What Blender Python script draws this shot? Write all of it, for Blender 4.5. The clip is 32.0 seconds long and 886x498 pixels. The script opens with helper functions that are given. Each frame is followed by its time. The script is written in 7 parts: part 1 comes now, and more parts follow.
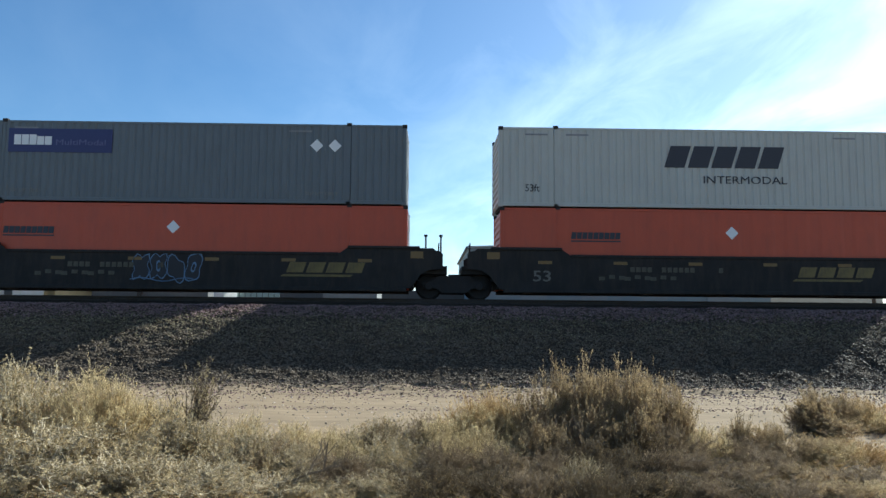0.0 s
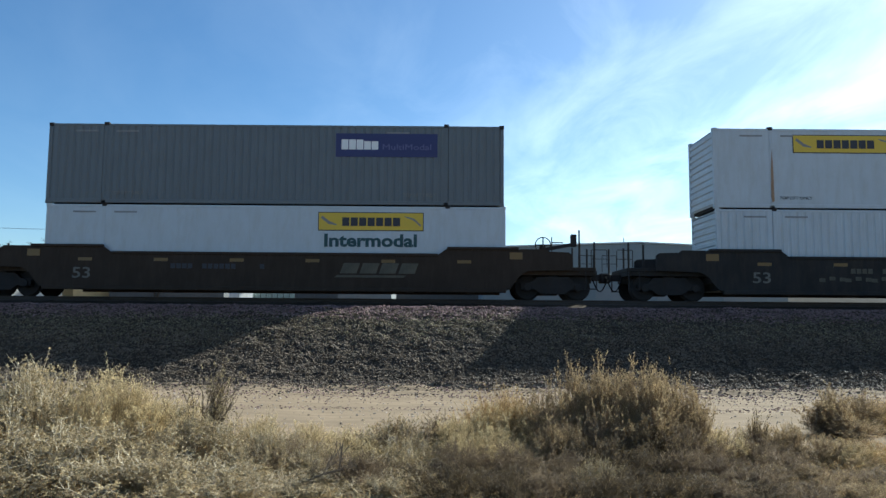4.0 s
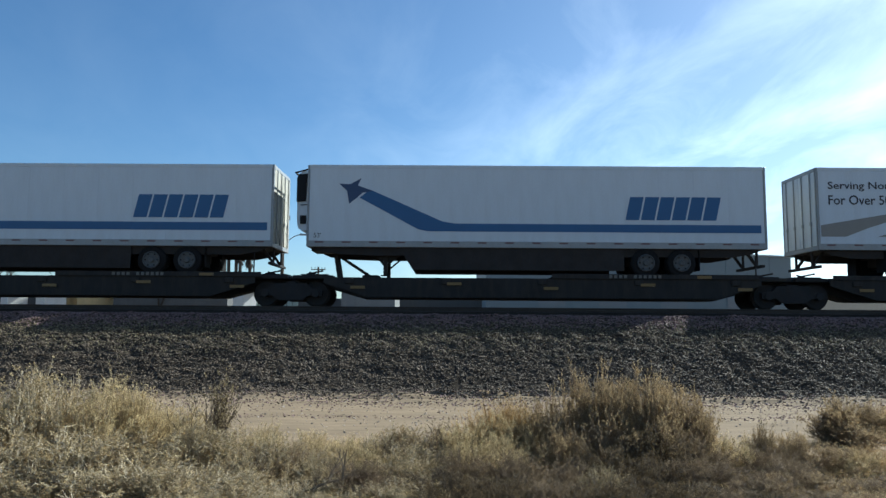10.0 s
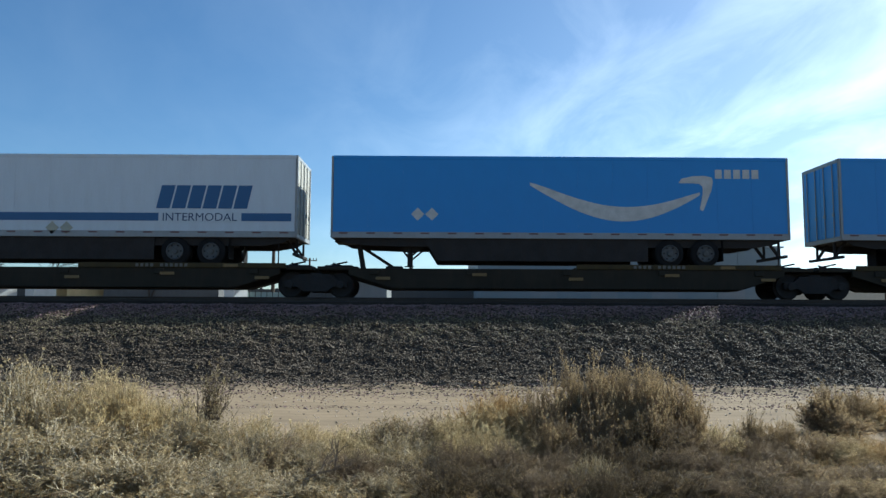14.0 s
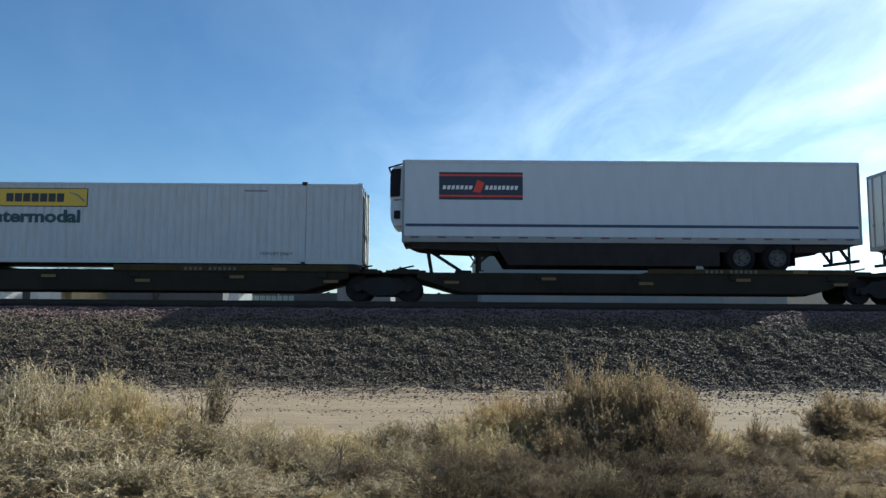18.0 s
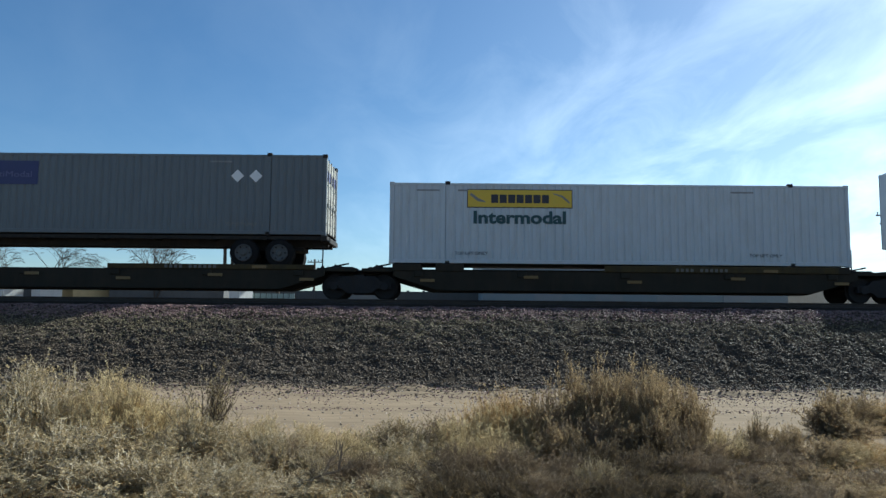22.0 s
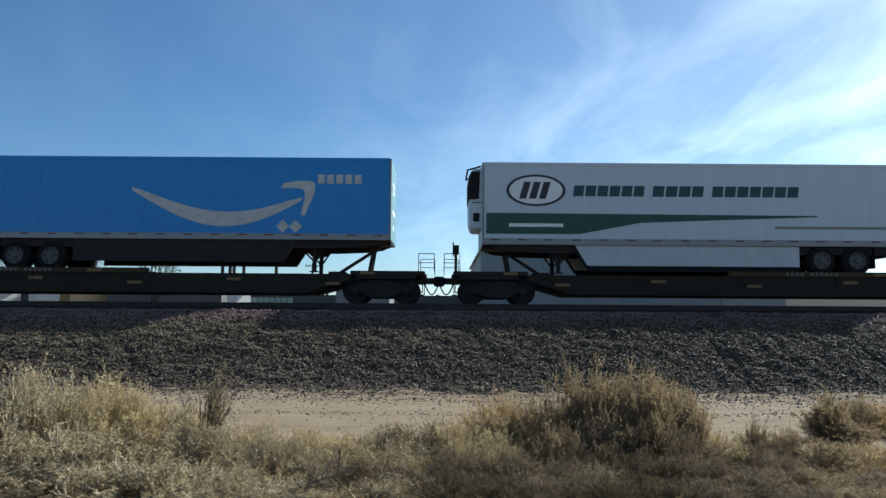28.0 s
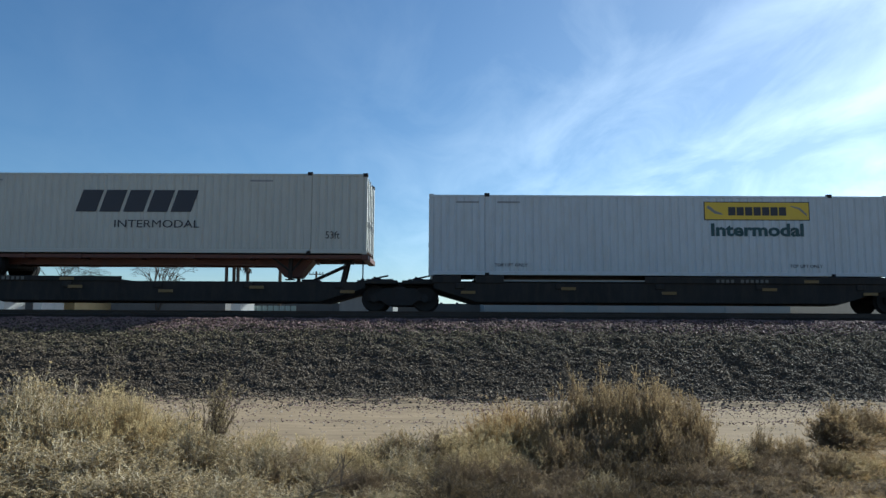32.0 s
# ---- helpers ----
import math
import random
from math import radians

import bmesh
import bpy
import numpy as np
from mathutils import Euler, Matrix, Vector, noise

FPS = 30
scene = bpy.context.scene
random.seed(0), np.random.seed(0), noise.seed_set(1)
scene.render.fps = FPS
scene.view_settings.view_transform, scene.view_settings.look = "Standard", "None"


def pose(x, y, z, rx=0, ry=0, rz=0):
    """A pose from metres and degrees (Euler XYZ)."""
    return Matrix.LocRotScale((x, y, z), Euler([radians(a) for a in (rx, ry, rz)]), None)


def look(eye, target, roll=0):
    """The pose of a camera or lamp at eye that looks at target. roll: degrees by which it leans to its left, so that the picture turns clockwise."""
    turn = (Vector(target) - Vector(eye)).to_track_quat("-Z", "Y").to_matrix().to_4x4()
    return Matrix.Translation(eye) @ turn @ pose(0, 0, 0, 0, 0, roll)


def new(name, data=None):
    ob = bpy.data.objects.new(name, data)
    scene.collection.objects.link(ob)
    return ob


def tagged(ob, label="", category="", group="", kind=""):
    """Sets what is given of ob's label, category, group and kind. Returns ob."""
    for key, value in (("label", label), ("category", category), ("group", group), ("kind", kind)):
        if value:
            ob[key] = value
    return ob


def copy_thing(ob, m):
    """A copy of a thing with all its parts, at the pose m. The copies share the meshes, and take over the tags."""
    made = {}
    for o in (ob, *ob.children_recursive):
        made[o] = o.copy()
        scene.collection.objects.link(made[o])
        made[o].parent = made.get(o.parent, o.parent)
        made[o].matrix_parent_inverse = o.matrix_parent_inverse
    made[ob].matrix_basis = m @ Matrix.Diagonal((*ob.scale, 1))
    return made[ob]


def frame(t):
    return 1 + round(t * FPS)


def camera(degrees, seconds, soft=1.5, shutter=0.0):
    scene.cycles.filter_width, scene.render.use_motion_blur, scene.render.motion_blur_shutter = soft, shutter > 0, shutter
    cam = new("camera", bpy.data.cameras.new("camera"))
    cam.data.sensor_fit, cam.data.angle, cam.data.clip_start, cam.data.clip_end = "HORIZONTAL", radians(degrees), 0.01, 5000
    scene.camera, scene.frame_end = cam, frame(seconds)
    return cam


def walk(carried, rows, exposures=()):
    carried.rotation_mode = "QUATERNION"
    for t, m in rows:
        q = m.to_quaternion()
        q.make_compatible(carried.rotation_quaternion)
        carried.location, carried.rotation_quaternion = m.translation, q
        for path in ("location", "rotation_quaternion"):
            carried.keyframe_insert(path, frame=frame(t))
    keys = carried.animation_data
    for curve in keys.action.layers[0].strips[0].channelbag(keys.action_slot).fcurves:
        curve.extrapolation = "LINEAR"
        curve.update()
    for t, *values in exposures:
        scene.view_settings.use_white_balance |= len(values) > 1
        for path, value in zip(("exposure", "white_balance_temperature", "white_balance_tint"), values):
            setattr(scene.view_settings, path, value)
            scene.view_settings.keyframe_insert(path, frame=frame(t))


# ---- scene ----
cam = camera(62.6, 32.0, soft=1.44)
EYE = 1.60                 # the lens above the dirt road
RAIL = EYE + 0.59          # top of rail
TRACK = 26.685             # middle of the track, across from the lens
TURNS = [
    (0, 95.226, -0.522, -1.084), (0.5, 95.422, -0.459, -0.133), (1, 95.634, -0.425, -0.267), (1.5, 95.196, -0.555, -0.023), (2, 94.973, -0.519, -0.32),
    (2.5, 95.064, -0.531, 0.101), (3, 95.043, -0.508, 0.196), (3.5, 95.161, -0.441, 0.07), (5.5, 95.377, -0.533, -0.015), (6, 95.599, -0.588, -0.221),
    (6.5, 95.509, -0.339, 0.149), (7, 95.318, -0.403, -0.401), (7.5, 95.484, -0.435, 0.14), (8, 95.543, -0.408, 0.186), (8.5, 95.701, -0.491, 0.1),
    (9, 95.617, -0.453, -0.069), (9.5, 95.715, -0.485, 0.061), (10, 95.866, -0.399, 0.316), (10.5, 95.677, -0.416, 0.314), (11, 95.696, -0.472, 0.087),
    (11.5, 95.383, -0.562, -0.374), (12, 95.487, -0.555, -1.021), (12.5, 95.26, -0.486, -0.877), (13, 95.619, -0.468, -0.228)]
TURNS += [
    (13.5, 95.33, -0.3, -0.28), (14, 95.142, -0.264, -0.326), (14.5, 95.001, -0.276, -0.601), (16.5, 95.451, -0.364, -0.081), (17, 95.369, -0.29, -0.025),
    (17.5, 95.446, -0.272, 0.021), (18, 95.438, -0.374, -0.014), (18.5, 95.308, -0.376, -0.024), (19, 95.282, -0.401, 0.288), (19.5, 95.419, -0.434, 0.115),
    (20, 95.497, -0.333, 0.131), (20.5, 95.364, -0.305, 0.385), (21, 95.354, -0.33, 0.227), (21.5, 95.514, -0.339, 0.192), (22, 95.299, -0.497, 0.037),
    (22.5, 95.224, -0.442, 0.132), (23, 95.283, -0.431, 0.075), (23.5, 95.341, -0.417, -0.236), (24, 95.351, -0.373, -0.595)]
TURNS += [
    (24.5, 95.36, -0.337, -0.316), (25, 95.391, -0.402, -0.527), (25.5, 95.594, -0.366, -0.021), (27.5, 95.794, -0.407, -0.456), (28, 95.594, -0.378, -0.113),
    (28.5, 95.684, -0.471, -0.333), (29, 95.683, -0.465, -0.185), (29.5, 95.752, -0.452, 0.056), (30, 95.781, -0.367, -0.076), (30.5, 95.788, -0.368, -0.014),
    (31, 95.683, -0.462, -0.192), (31.5, 95.96, -0.442, -0.124), (32, 96.212, -0.288, 0.177)]
walk(cam, [(t, pose(0, 0, EYE, a, b, c)) for t, a, b, c in TURNS], exposures=[(t, 1.18 + e, 5300 + 70 * max(0.0, 1 - t / 9), -1) for t, e in ((0, 0.16), (1, 0.10), (3, 0.14), (5.5, 0.04), (6, 0.2), (7, 0.17), (8, 0.02), (9, -0.06), (12, -0.1), (20, -0.14), (21, -0.15), (22, -0.22), (23, -0.18), (24, -0.36), (25, -0.32), (28, -0.24), (29, -0.18), (30, -0.3), (32, -0.28))])

# how far the train has run, in metres, by the second
RUN = [(0, 0.0), (1, 22.2), (2, 44.4), (3, 66.61), (3.5, 77.75), (5.5, 122.36), (6, 133.53), (7, 155.86), (8, 178.24), (9, 200.82), (10, 223.41), (11, 245.95),
       (12, 268.44), (13, 290.93), (14, 313.61), (14.5, 324.95), (16.5, 370.43), (17, 381.83), (18, 404.58), (19, 427.29), (20, 450.04), (21, 472.85),
       (22, 495.71), (23, 518.58), (24, 541.55), (25, 564.51), (25.5, 575.98), (27.5, 621.96), (28, 633.48), (29, 656.65), (30, 679.87), (31, 703.07), (32, 726.22)]

# ---- world and sun ----
SUN_EL, SUN_AZ = 34.0, 49.6          # degrees; azimuth from straight ahead towards the right
world = bpy.data.worlds.new("sky")
scene.world = world
world.use_nodes = True
wn, wl = world.node_tree.nodes, world.node_tree.links
wn.clear()
w_out, w_bg, w_sky = wn.new("ShaderNodeOutputWorld"), wn.new("ShaderNodeBackground"), wn.new("ShaderNodeTexSky")
w_sky.sky_type, w_sky.sun_disc = "NISHITA", False
w_sky.sun_elevation, w_sky.sun_rotation = radians(SUN_EL), radians(SUN_AZ)
w_sky.altitude, w_sky.air_density, w_sky.dust_density, w_sky.ozone_density = 1200, 1.05, 1.4, 1.4
w_bg.inputs["Strength"].default_value = 0.0525
# thin high cloud, streaked, drawn on a flat layer overhead
w_co, w_sep, w_div, w_comb = wn.new("ShaderNodeTexCoord"), wn.new("ShaderNodeSeparateXYZ"), wn.new("ShaderNodeVectorMath"), wn.new("ShaderNodeCombineXYZ")
w_max = wn.new("ShaderNodeMath")
w_max.operation = "MAXIMUM"
w_max.inputs[1].default_value = 0.04
w_add = wn.new("ShaderNodeMath")
w_add.operation = "ADD"
w_add.inputs[1].default_value = 0.22
wl.new(w_co.outputs["Generated"], w_sep.inputs[0])
wl.new(w_sep.outputs["Z"], w_max.inputs[0])
wl.new(w_max.outputs[0], w_add.inputs[0])
for k in range(3):
    wl.new(w_add.outputs[0], w_comb.inputs[k])
w_div.operation = "DIVIDE"
wl.new(w_co.outputs["Generated"], w_div.inputs[0])
wl.new(w_comb.outputs[0], w_div.inputs[1])
# the layer's own axes: its streaks run away from the lens, a little to the left
w_turn = wn.new("ShaderNodeMapping")
w_turn.inputs["Rotation"].default_value = (0, 0, radians(-8))
wl.new(w_div.outputs[0], w_turn.inputs[0])
w_axes = wn.new("ShaderNodeSeparateXYZ")
wl.new(w_turn.outputs[0], w_axes.inputs[0])
w_map = wn.new("ShaderNodeMapping")
w_map.inputs["Scale"].default_value = (1.5, 0.85, 0.0)
w_map.inputs["Location"].default_value = (3.3, 1.6, 0.0)
wl.new(w_turn.outputs[0], w_map.inputs[0])
w_n = wn.new("ShaderNodeTexNoise")
w_n.inputs["Scale"].default_value, w_n.inputs["Detail"].default_value, w_n.inputs["Roughness"].default_value = 2.3, 8.0, 0.58
w_n.inputs["Distortion"].default_value = 0.5
wl.new(w_map.outputs[0], w_n.inputs["Vector"])
w_r = wn.new("ShaderNodeMapRange")
w_r.inputs["From Min"].default_value, w_r.inputs["From Max"].default_value, w_r.inputs["To Max"].default_value = 0.40, 0.72, 0.80
w_r.inputs["To Min"].default_value = 0.20
wl.new(w_n.outputs["Fac"], w_r.inputs["Value"])
# the cloud thickens towards the sun's side
w_g = wn.new("ShaderNodeMapRange")
w_g.interpolation_type = "SMOOTHSTEP"
w_g.inputs["From Min"].default_value, w_g.inputs["From Max"].default_value, w_g.inputs["To Min"].default_value = -0.35, 1.25, 0.10
wl.new(w_axes.outputs["X"], w_g.inputs["Value"])
w_fac = wn.new("ShaderNodeMath")
w_fac.operation, w_fac.use_clamp = "MULTIPLY", True
wl.new(w_r.outputs[0], w_fac.inputs[0])
wl.new(w_g.outputs[0], w_fac.inputs[1])
w_mix = wn.new("ShaderNodeMix")
w_mix.data_type = "RGBA"
w_hue = wn.new("ShaderNodeHueSaturation")
w_hue.inputs["Saturation"].default_value, w_hue.inputs["Value"].default_value = 0.36, 1.62
w_rich = wn.new("ShaderNodeHueSaturation")
w_rich.inputs["Saturation"].default_value = 1.13
wl.new(w_sky.outputs[0], w_rich.inputs["Color"])
wl.new(w_sky.outputs[0], w_hue.inputs["Color"])
wl.new(w_fac.outputs[0], w_mix.inputs["Factor"])
wl.new(w_rich.outputs[0], w_mix.inputs["A"])
wl.new(w_hue.outputs[0], w_mix.inputs["B"])
wl.new(w_mix.outputs["Result"], w_bg.inputs["Color"])
wl.new(w_bg.outputs[0], w_out.inputs[0])

sun = new("sun", bpy.data.lights.new("sun", "SUN"))
sun.data.energy, sun.data.angle, sun.data.color = 5.0, radians(0.55), (1.0, 0.90, 0.76)
sx, sy, sz = math.sin(radians(SUN_AZ)) * math.cos(radians(SUN_EL)), math.cos(radians(SUN_AZ)) * math.cos(radians(SUN_EL)), math.sin(radians(SUN_EL))
sun.matrix_world = look((sx * 100, sy * 100, sz * 100), (0, 0, 0))

# ---- materials ----
def surface(name, colour, rough=0.6, metal=0.0, grain=30.0, patch=1.5, vary=0.15, dirt=None, dirt_amount=0.0, bump=0.1, stretch=(1, 1, 1), per_piece=0.0, island=False, shine=0.5):
    """A surface with grain, patches, a second dirt colour in streaks, and fine relief."""
    m = bpy.data.materials.new(name)
    m.use_nodes = True
    n, l = m.node_tree.nodes, m.node_tree.links
    b = n["Principled BSDF"]
    b.inputs["Roughness"].default_value, b.inputs["Metallic"].default_value = rough, metal
    b.inputs["Specular IOR Level"].default_value = shine
    co, mp = n.new("ShaderNodeTexCoord"), n.new("ShaderNodeMapping")
    mp.inputs["Scale"].default_value = stretch
    l.new(co.outputs["Object"], mp.inputs[0])
    fine, wide = n.new("ShaderNodeTexNoise"), n.new("ShaderNodeTexNoise")
    for tex, sc, det in ((fine, grain, 6.0), (wide, patch, 4.0)):
        tex.inputs["Scale"].default_value, tex.inputs["Detail"].default_value = sc, det
        l.new(mp.outputs[0], tex.inputs["Vector"])
    add = n.new("ShaderNodeMath")
    add.operation = "ADD"
    l.new(fine.outputs["Fac"], add.inputs[0])
    l.new(wide.outputs["Fac"], add.inputs[1])
    last = add
    if per_piece:
        src = n.new("ShaderNodeNewGeometry") if island else n.new("ShaderNodeObjectInfo")
        k = n.new("ShaderNodeMath")
        k.operation = "MULTIPLY_ADD"
        k.inputs[1].default_value = per_piece * 2
        l.new(src.outputs["Random Per Island" if island else "Random"], k.inputs[0])
        l.new(add.outputs[0], k.inputs[2])
        off = n.new("ShaderNodeMath")
        off.operation = "SUBTRACT"
        off.inputs[1].default_value = per_piece
        l.new(k.outputs[0], off.inputs[0])
        last = off
    rng = n.new("ShaderNodeMapRange")
    rng.inputs["From Min"].default_value, rng.inputs["From Max"].default_value = 0.6, 1.4
    rng.inputs["To Min"].default_value, rng.inputs["To Max"].default_value = 1 - vary, 1 + vary
    rng.clamp = False
    l.new(last.outputs[0], rng.inputs["Value"])
    mul = n.new("ShaderNodeVectorMath")
    mul.operation = "SCALE"
    mul.inputs[0].default_value = colour
    l.new(rng.outputs[0], mul.inputs["Scale"])
    out = mul.outputs[0]
    if dirt:
        st = n.new("ShaderNodeTexNoise")
        st.inputs["Scale"].default_value, st.inputs["Detail"].default_value, st.inputs["Roughness"].default_value = patch * 1.7, 8.0, 0.7
        mp2 = n.new("ShaderNodeMapping")
        mp2.inputs["Scale"].default_value = (stretch[0] * 2.2, stretch[1] * 2.2, stretch[2] * 0.5)
        l.new(co.outputs["Object"], mp2.inputs[0])
        l.new(mp2.outputs[0], st.inputs["Vector"])
        r2 = n.new("ShaderNodeMapRange")
        r2.inputs["From Min"].default_value, r2.inputs["From Max"].default_value, r2.inputs["To Max"].default_value = 0.45, 0.75, dirt_amount
        l.new(st.outputs["Fac"], r2.inputs["Value"])
        mix = n.new("ShaderNodeMix")
        mix.data_type = "RGBA"
        l.new(r2.outputs[0], mix.inputs["Factor"])
        l.new(out, mix.inputs["A"])
        mix.inputs["B"].default_value = (*dirt, 1)
        out = mix.outputs["Result"]
    l.new(out, b.inputs["Base Color"])
    if bump:
        bp = n.new("ShaderNodeBump")
        bp.inputs["Strength"].default_value, bp.inputs["Distance"].default_value = bump, 0.02
        l.new(fine.outputs["Fac"], bp.inputs["Height"])
        l.new(bp.outputs[0], b.inputs["Normal"])
    return m


GRIME = (0.10, 0.085, 0.07)
PAINT = {
    "van_white": surface("van_white_paint", (0.51, 0.555, 0.61), 0.5, 0, 40, 0.9, 0.07, (0.36, 0.37, 0.38), 0.35, 0.03, stretch=(1, 1, 0.4), shine=0.3),
    "white": surface("white_paint", (0.45, 0.487, 0.524), 0.45, 0, 40, 1.2, 0.07, (0.35, 0.335, 0.31), 0.45, 0.04),
    "cream": surface("cream_paint", (0.42, 0.42, 0.385), 0.5, 0, 40, 1.2, 0.07, (0.36, 0.33, 0.29), 0.4, 0.04),
    "grey": surface("grey_paint", (0.118, 0.133, 0.146), 0.5, 0, 40, 1.0, 0.08, (0.09, 0.09, 0.085), 0.35, 0.04),
    "orange": surface("orange_paint", (0.40, 0.058, 0.018), 0.45, 0, 40, 1.0, 0.08, (0.22, 0.04, 0.02), 0.4, 0.04),
    "blue": surface("bright_blue_paint", (0.032, 0.205, 0.54), 0.4, 0, 40, 1.0, 0.05, (0.024, 0.16, 0.45), 0.2, 0.03),
    "black": surface("car_black_paint", (0.026, 0.0245, 0.024), 0.8, 0, 40, 1.3, 0.3, (0.055, 0.044, 0.033), 0.65, 0.08, shine=0.2),
    "brown": surface("car_brown_paint", (0.035, 0.025, 0.018), 0.75, 0, 40, 1.3, 0.25, (0.06, 0.042, 0.03), 0.6, 0.08, shine=0.2),
    "yellow_car": surface("car_yellow_paint", (0.078, 0.043, 0.015), 0.65, 0, 40, 0.9, 0.35, (0.026, 0.018, 0.012), 0.85, 0.08),
    "sign_yellow": surface("sign_yellow", (0.60, 0.42, 0.03), 0.5, 0, 60, 2, 0.06, (0.5, 0.36, 0.08), 0.2, 0.02),
    "sign_navy": surface("sign_navy", (0.022, 0.024, 0.11), 0.45, 0, 60, 2, 0.06, bump=0.02),
    "dark_green": surface("sign_dark_green", (0.012, 0.052, 0.062), 0.5, 0, 60, 2, 0.08, bump=0.02),
    "ink": surface("sign_ink", (0.025, 0.025, 0.035), 0.55, 0, 60, 2, 0.1, bump=0.02),
    "navy": surface("navy_letters", (0.022, 0.045, 0.112), 0.5, 0, 60, 2, 0.08, bump=0.02),
    "mid_blue": surface("mid_blue_letters", (0.022, 0.085, 0.215), 0.5, 0, 60, 2, 0.08, bump=0.02),
    "lettering_white": surface("lettering_white", (0.72, 0.72, 0.72), 0.5, 0, 60, 2, 0.08, bump=0.02),
    "lettering_dull": surface("lettering_dull", (0.17, 0.16, 0.14), 0.6, 0, 60, 2, 0.2, bump=0.02),
    "lettering_faint": surface("lettering_faint", (0.078, 0.068, 0.045), 0.6, 0, 60, 3, 0.35, (0.03, 0.028, 0.025), 0.6, bump=0.02),
    "lettering_mid": surface("lettering_mid", (0.125, 0.115, 0.10), 0.6, 0, 60, 3, 0.3, bump=0.02),
    "door_teal": surface("teal_door_paint", (0.11, 0.16, 0.165), 0.5, 0, 40, 1.4, 0.12, (0.20, 0.21, 0.19), 0.5, 0.03),
    # door grime, with the white itself lowered for ends in direct sun
    "end_white": surface("stained_toned_white", (0.40, 0.385, 0.33), 0.6, 0, 40, 2.4, 0.22, (0.14, 0.12, 0.075), 0.85, 0.08),
    "code_ink": surface("dark_grey_letters", (0.13, 0.13, 0.14), 0.5, 0, 60, 2, 0.1, bump=0.02),
    "tape_red": surface("dull_red_tape", (0.10, 0.045, 0.045), 0.5, 0, 60, 3, 0.3, bump=0.02),
    "tape_pale": surface("dull_pale_tape", (0.46, 0.46, 0.45), 0.5, 0, 60, 3, 0.3, bump=0.02),
    "skirt_green": surface("dark_green_skirt", (0.085, 0.115, 0.11), 0.6, 0, 40, 1.5, 0.15, (0.05, 0.05, 0.045), 0.5, 0.05),
    "dark_navy": surface("sign_dark_navy", (0.019, 0.025, 0.05), 0.45, 0, 60, 2, 0.1, bump=0.02),
    "olive_car": surface("car_olive_paint", (0.026, 0.0225, 0.016), 0.8, 0, 40, 1.1, 0.35, (0.042, 0.030, 0.019), 0.7, 0.08, shine=0.2),
    "lettering_amber": surface("lettering_amber", (0.135, 0.098, 0.028), 0.6, 0, 60, 3, 0.35, (0.04, 0.032, 0.02), 0.6, bump=0.02),
    "tray_yellow": surface("worn_yellow_tray", (0.058, 0.042, 0.016), 0.75, 0, 40, 1.6, 0.35, (0.03, 0.026, 0.02), 0.85, 0.08, shine=0.2),
    "code_pale": surface("faded_pale_yellow", (0.33, 0.33, 0.27), 0.6, 0, 60, 3, 0.25, bump=0.02),
    "nose_teal": surface("teal_nose_paint", (0.085, 0.20, 0.235), 0.5, 0, 40, 1.2, 0.18, (0.24, 0.30, 0.31), 0.6, 0.03),
    "rust_red": surface("dull_red_brown_paint", (0.095, 0.032, 0.022), 0.65, 0, 40, 1.5, 0.25, (0.04, 0.025, 0.02), 0.6, 0.06),
    "taupe": surface("taupe_letters", (0.20, 0.19, 0.175), 0.5, 0, 60, 2, 0.08, bump=0.02),
    "green": surface("forest_green", (0.014, 0.062, 0.045), 0.5, 0, 60, 2, 0.08, bump=0.02),
    "purple": surface("purple_letters", (0.05, 0.025, 0.17), 0.5, 0, 60, 2, 0.08, bump=0.02),
    "red": surface("red_letters", (0.62, 0.05, 0.03), 0.5, 0, 60, 2, 0.08, bump=0.02),
    "flame": surface("orange_letters", (0.75, 0.16, 0.03), 0.5, 0, 60, 2, 0.08, bump=0.02),
    "violet_grey": surface("faint_violet_letters", (0.11, 0.105, 0.22), 0.5, 0, 60, 2, 0.08, bump=0.02),
    "reflector": surface("reflector_yellow", (0.145, 0.082, 0.016), 0.4, 0, 60, 2, 0.1, bump=0.02),
    "code_dark": surface("faded_ink", (0.22, 0.22, 0.23), 0.6, 0, 60, 2, 0.2, bump=0.02),
    "code_grey": surface("faded_grey_ink", (0.2, 0.2, 0.2), 0.6, 0, 60, 2, 0.2, bump=0.02),
    "rust": surface("rusty_post", (0.28, 0.17, 0.09), 0.7, 0, 40, 3, 0.3, (0.5, 0.45, 0.4), 0.4, 0.1),
}
STEEL = surface("dark_steel", (0.031, 0.029, 0.029), 0.8, 0.0, 30, 2, 0.3, (0.04, 0.028, 0.02), 0.5, 0.15, shine=0.15)
BARE = surface("bare_metal", (0.25, 0.26, 0.27), 0.5, 0.15, 40, 2, 0.15, (0.2, 0.17, 0.14), 0.35, 0.06)
RIM = surface("wheel_rim", (0.050, 0.053, 0.056), 0.5, 0.0, 40, 2, 0.2, (0.09, 0.08, 0.07), 0.6, 0.06)
RUBBER = surface("rubber", (0.014, 0.014, 0.015), 0.9, 0, 40, 3, 0.25, (0.035, 0.03, 0.025), 0.4, 0.1, shine=0.1)
GRILLE = surface("grille_black", (0.012, 0.012, 0.014), 0.7, 0, 40, 3, 0.2, bump=0.05, shine=0.2)
RAILSTEEL = surface("rail_steel", (0.045, 0.032, 0.025), 0.7, 0.0, 30, 2, 0.3, bump=0.1)
SLEEPER = surface("sleeper", (0.045, 0.038, 0.033), 0.95, 0, 20, 2, 0.3, bump=0.3, stretch=(4, 1, 4))

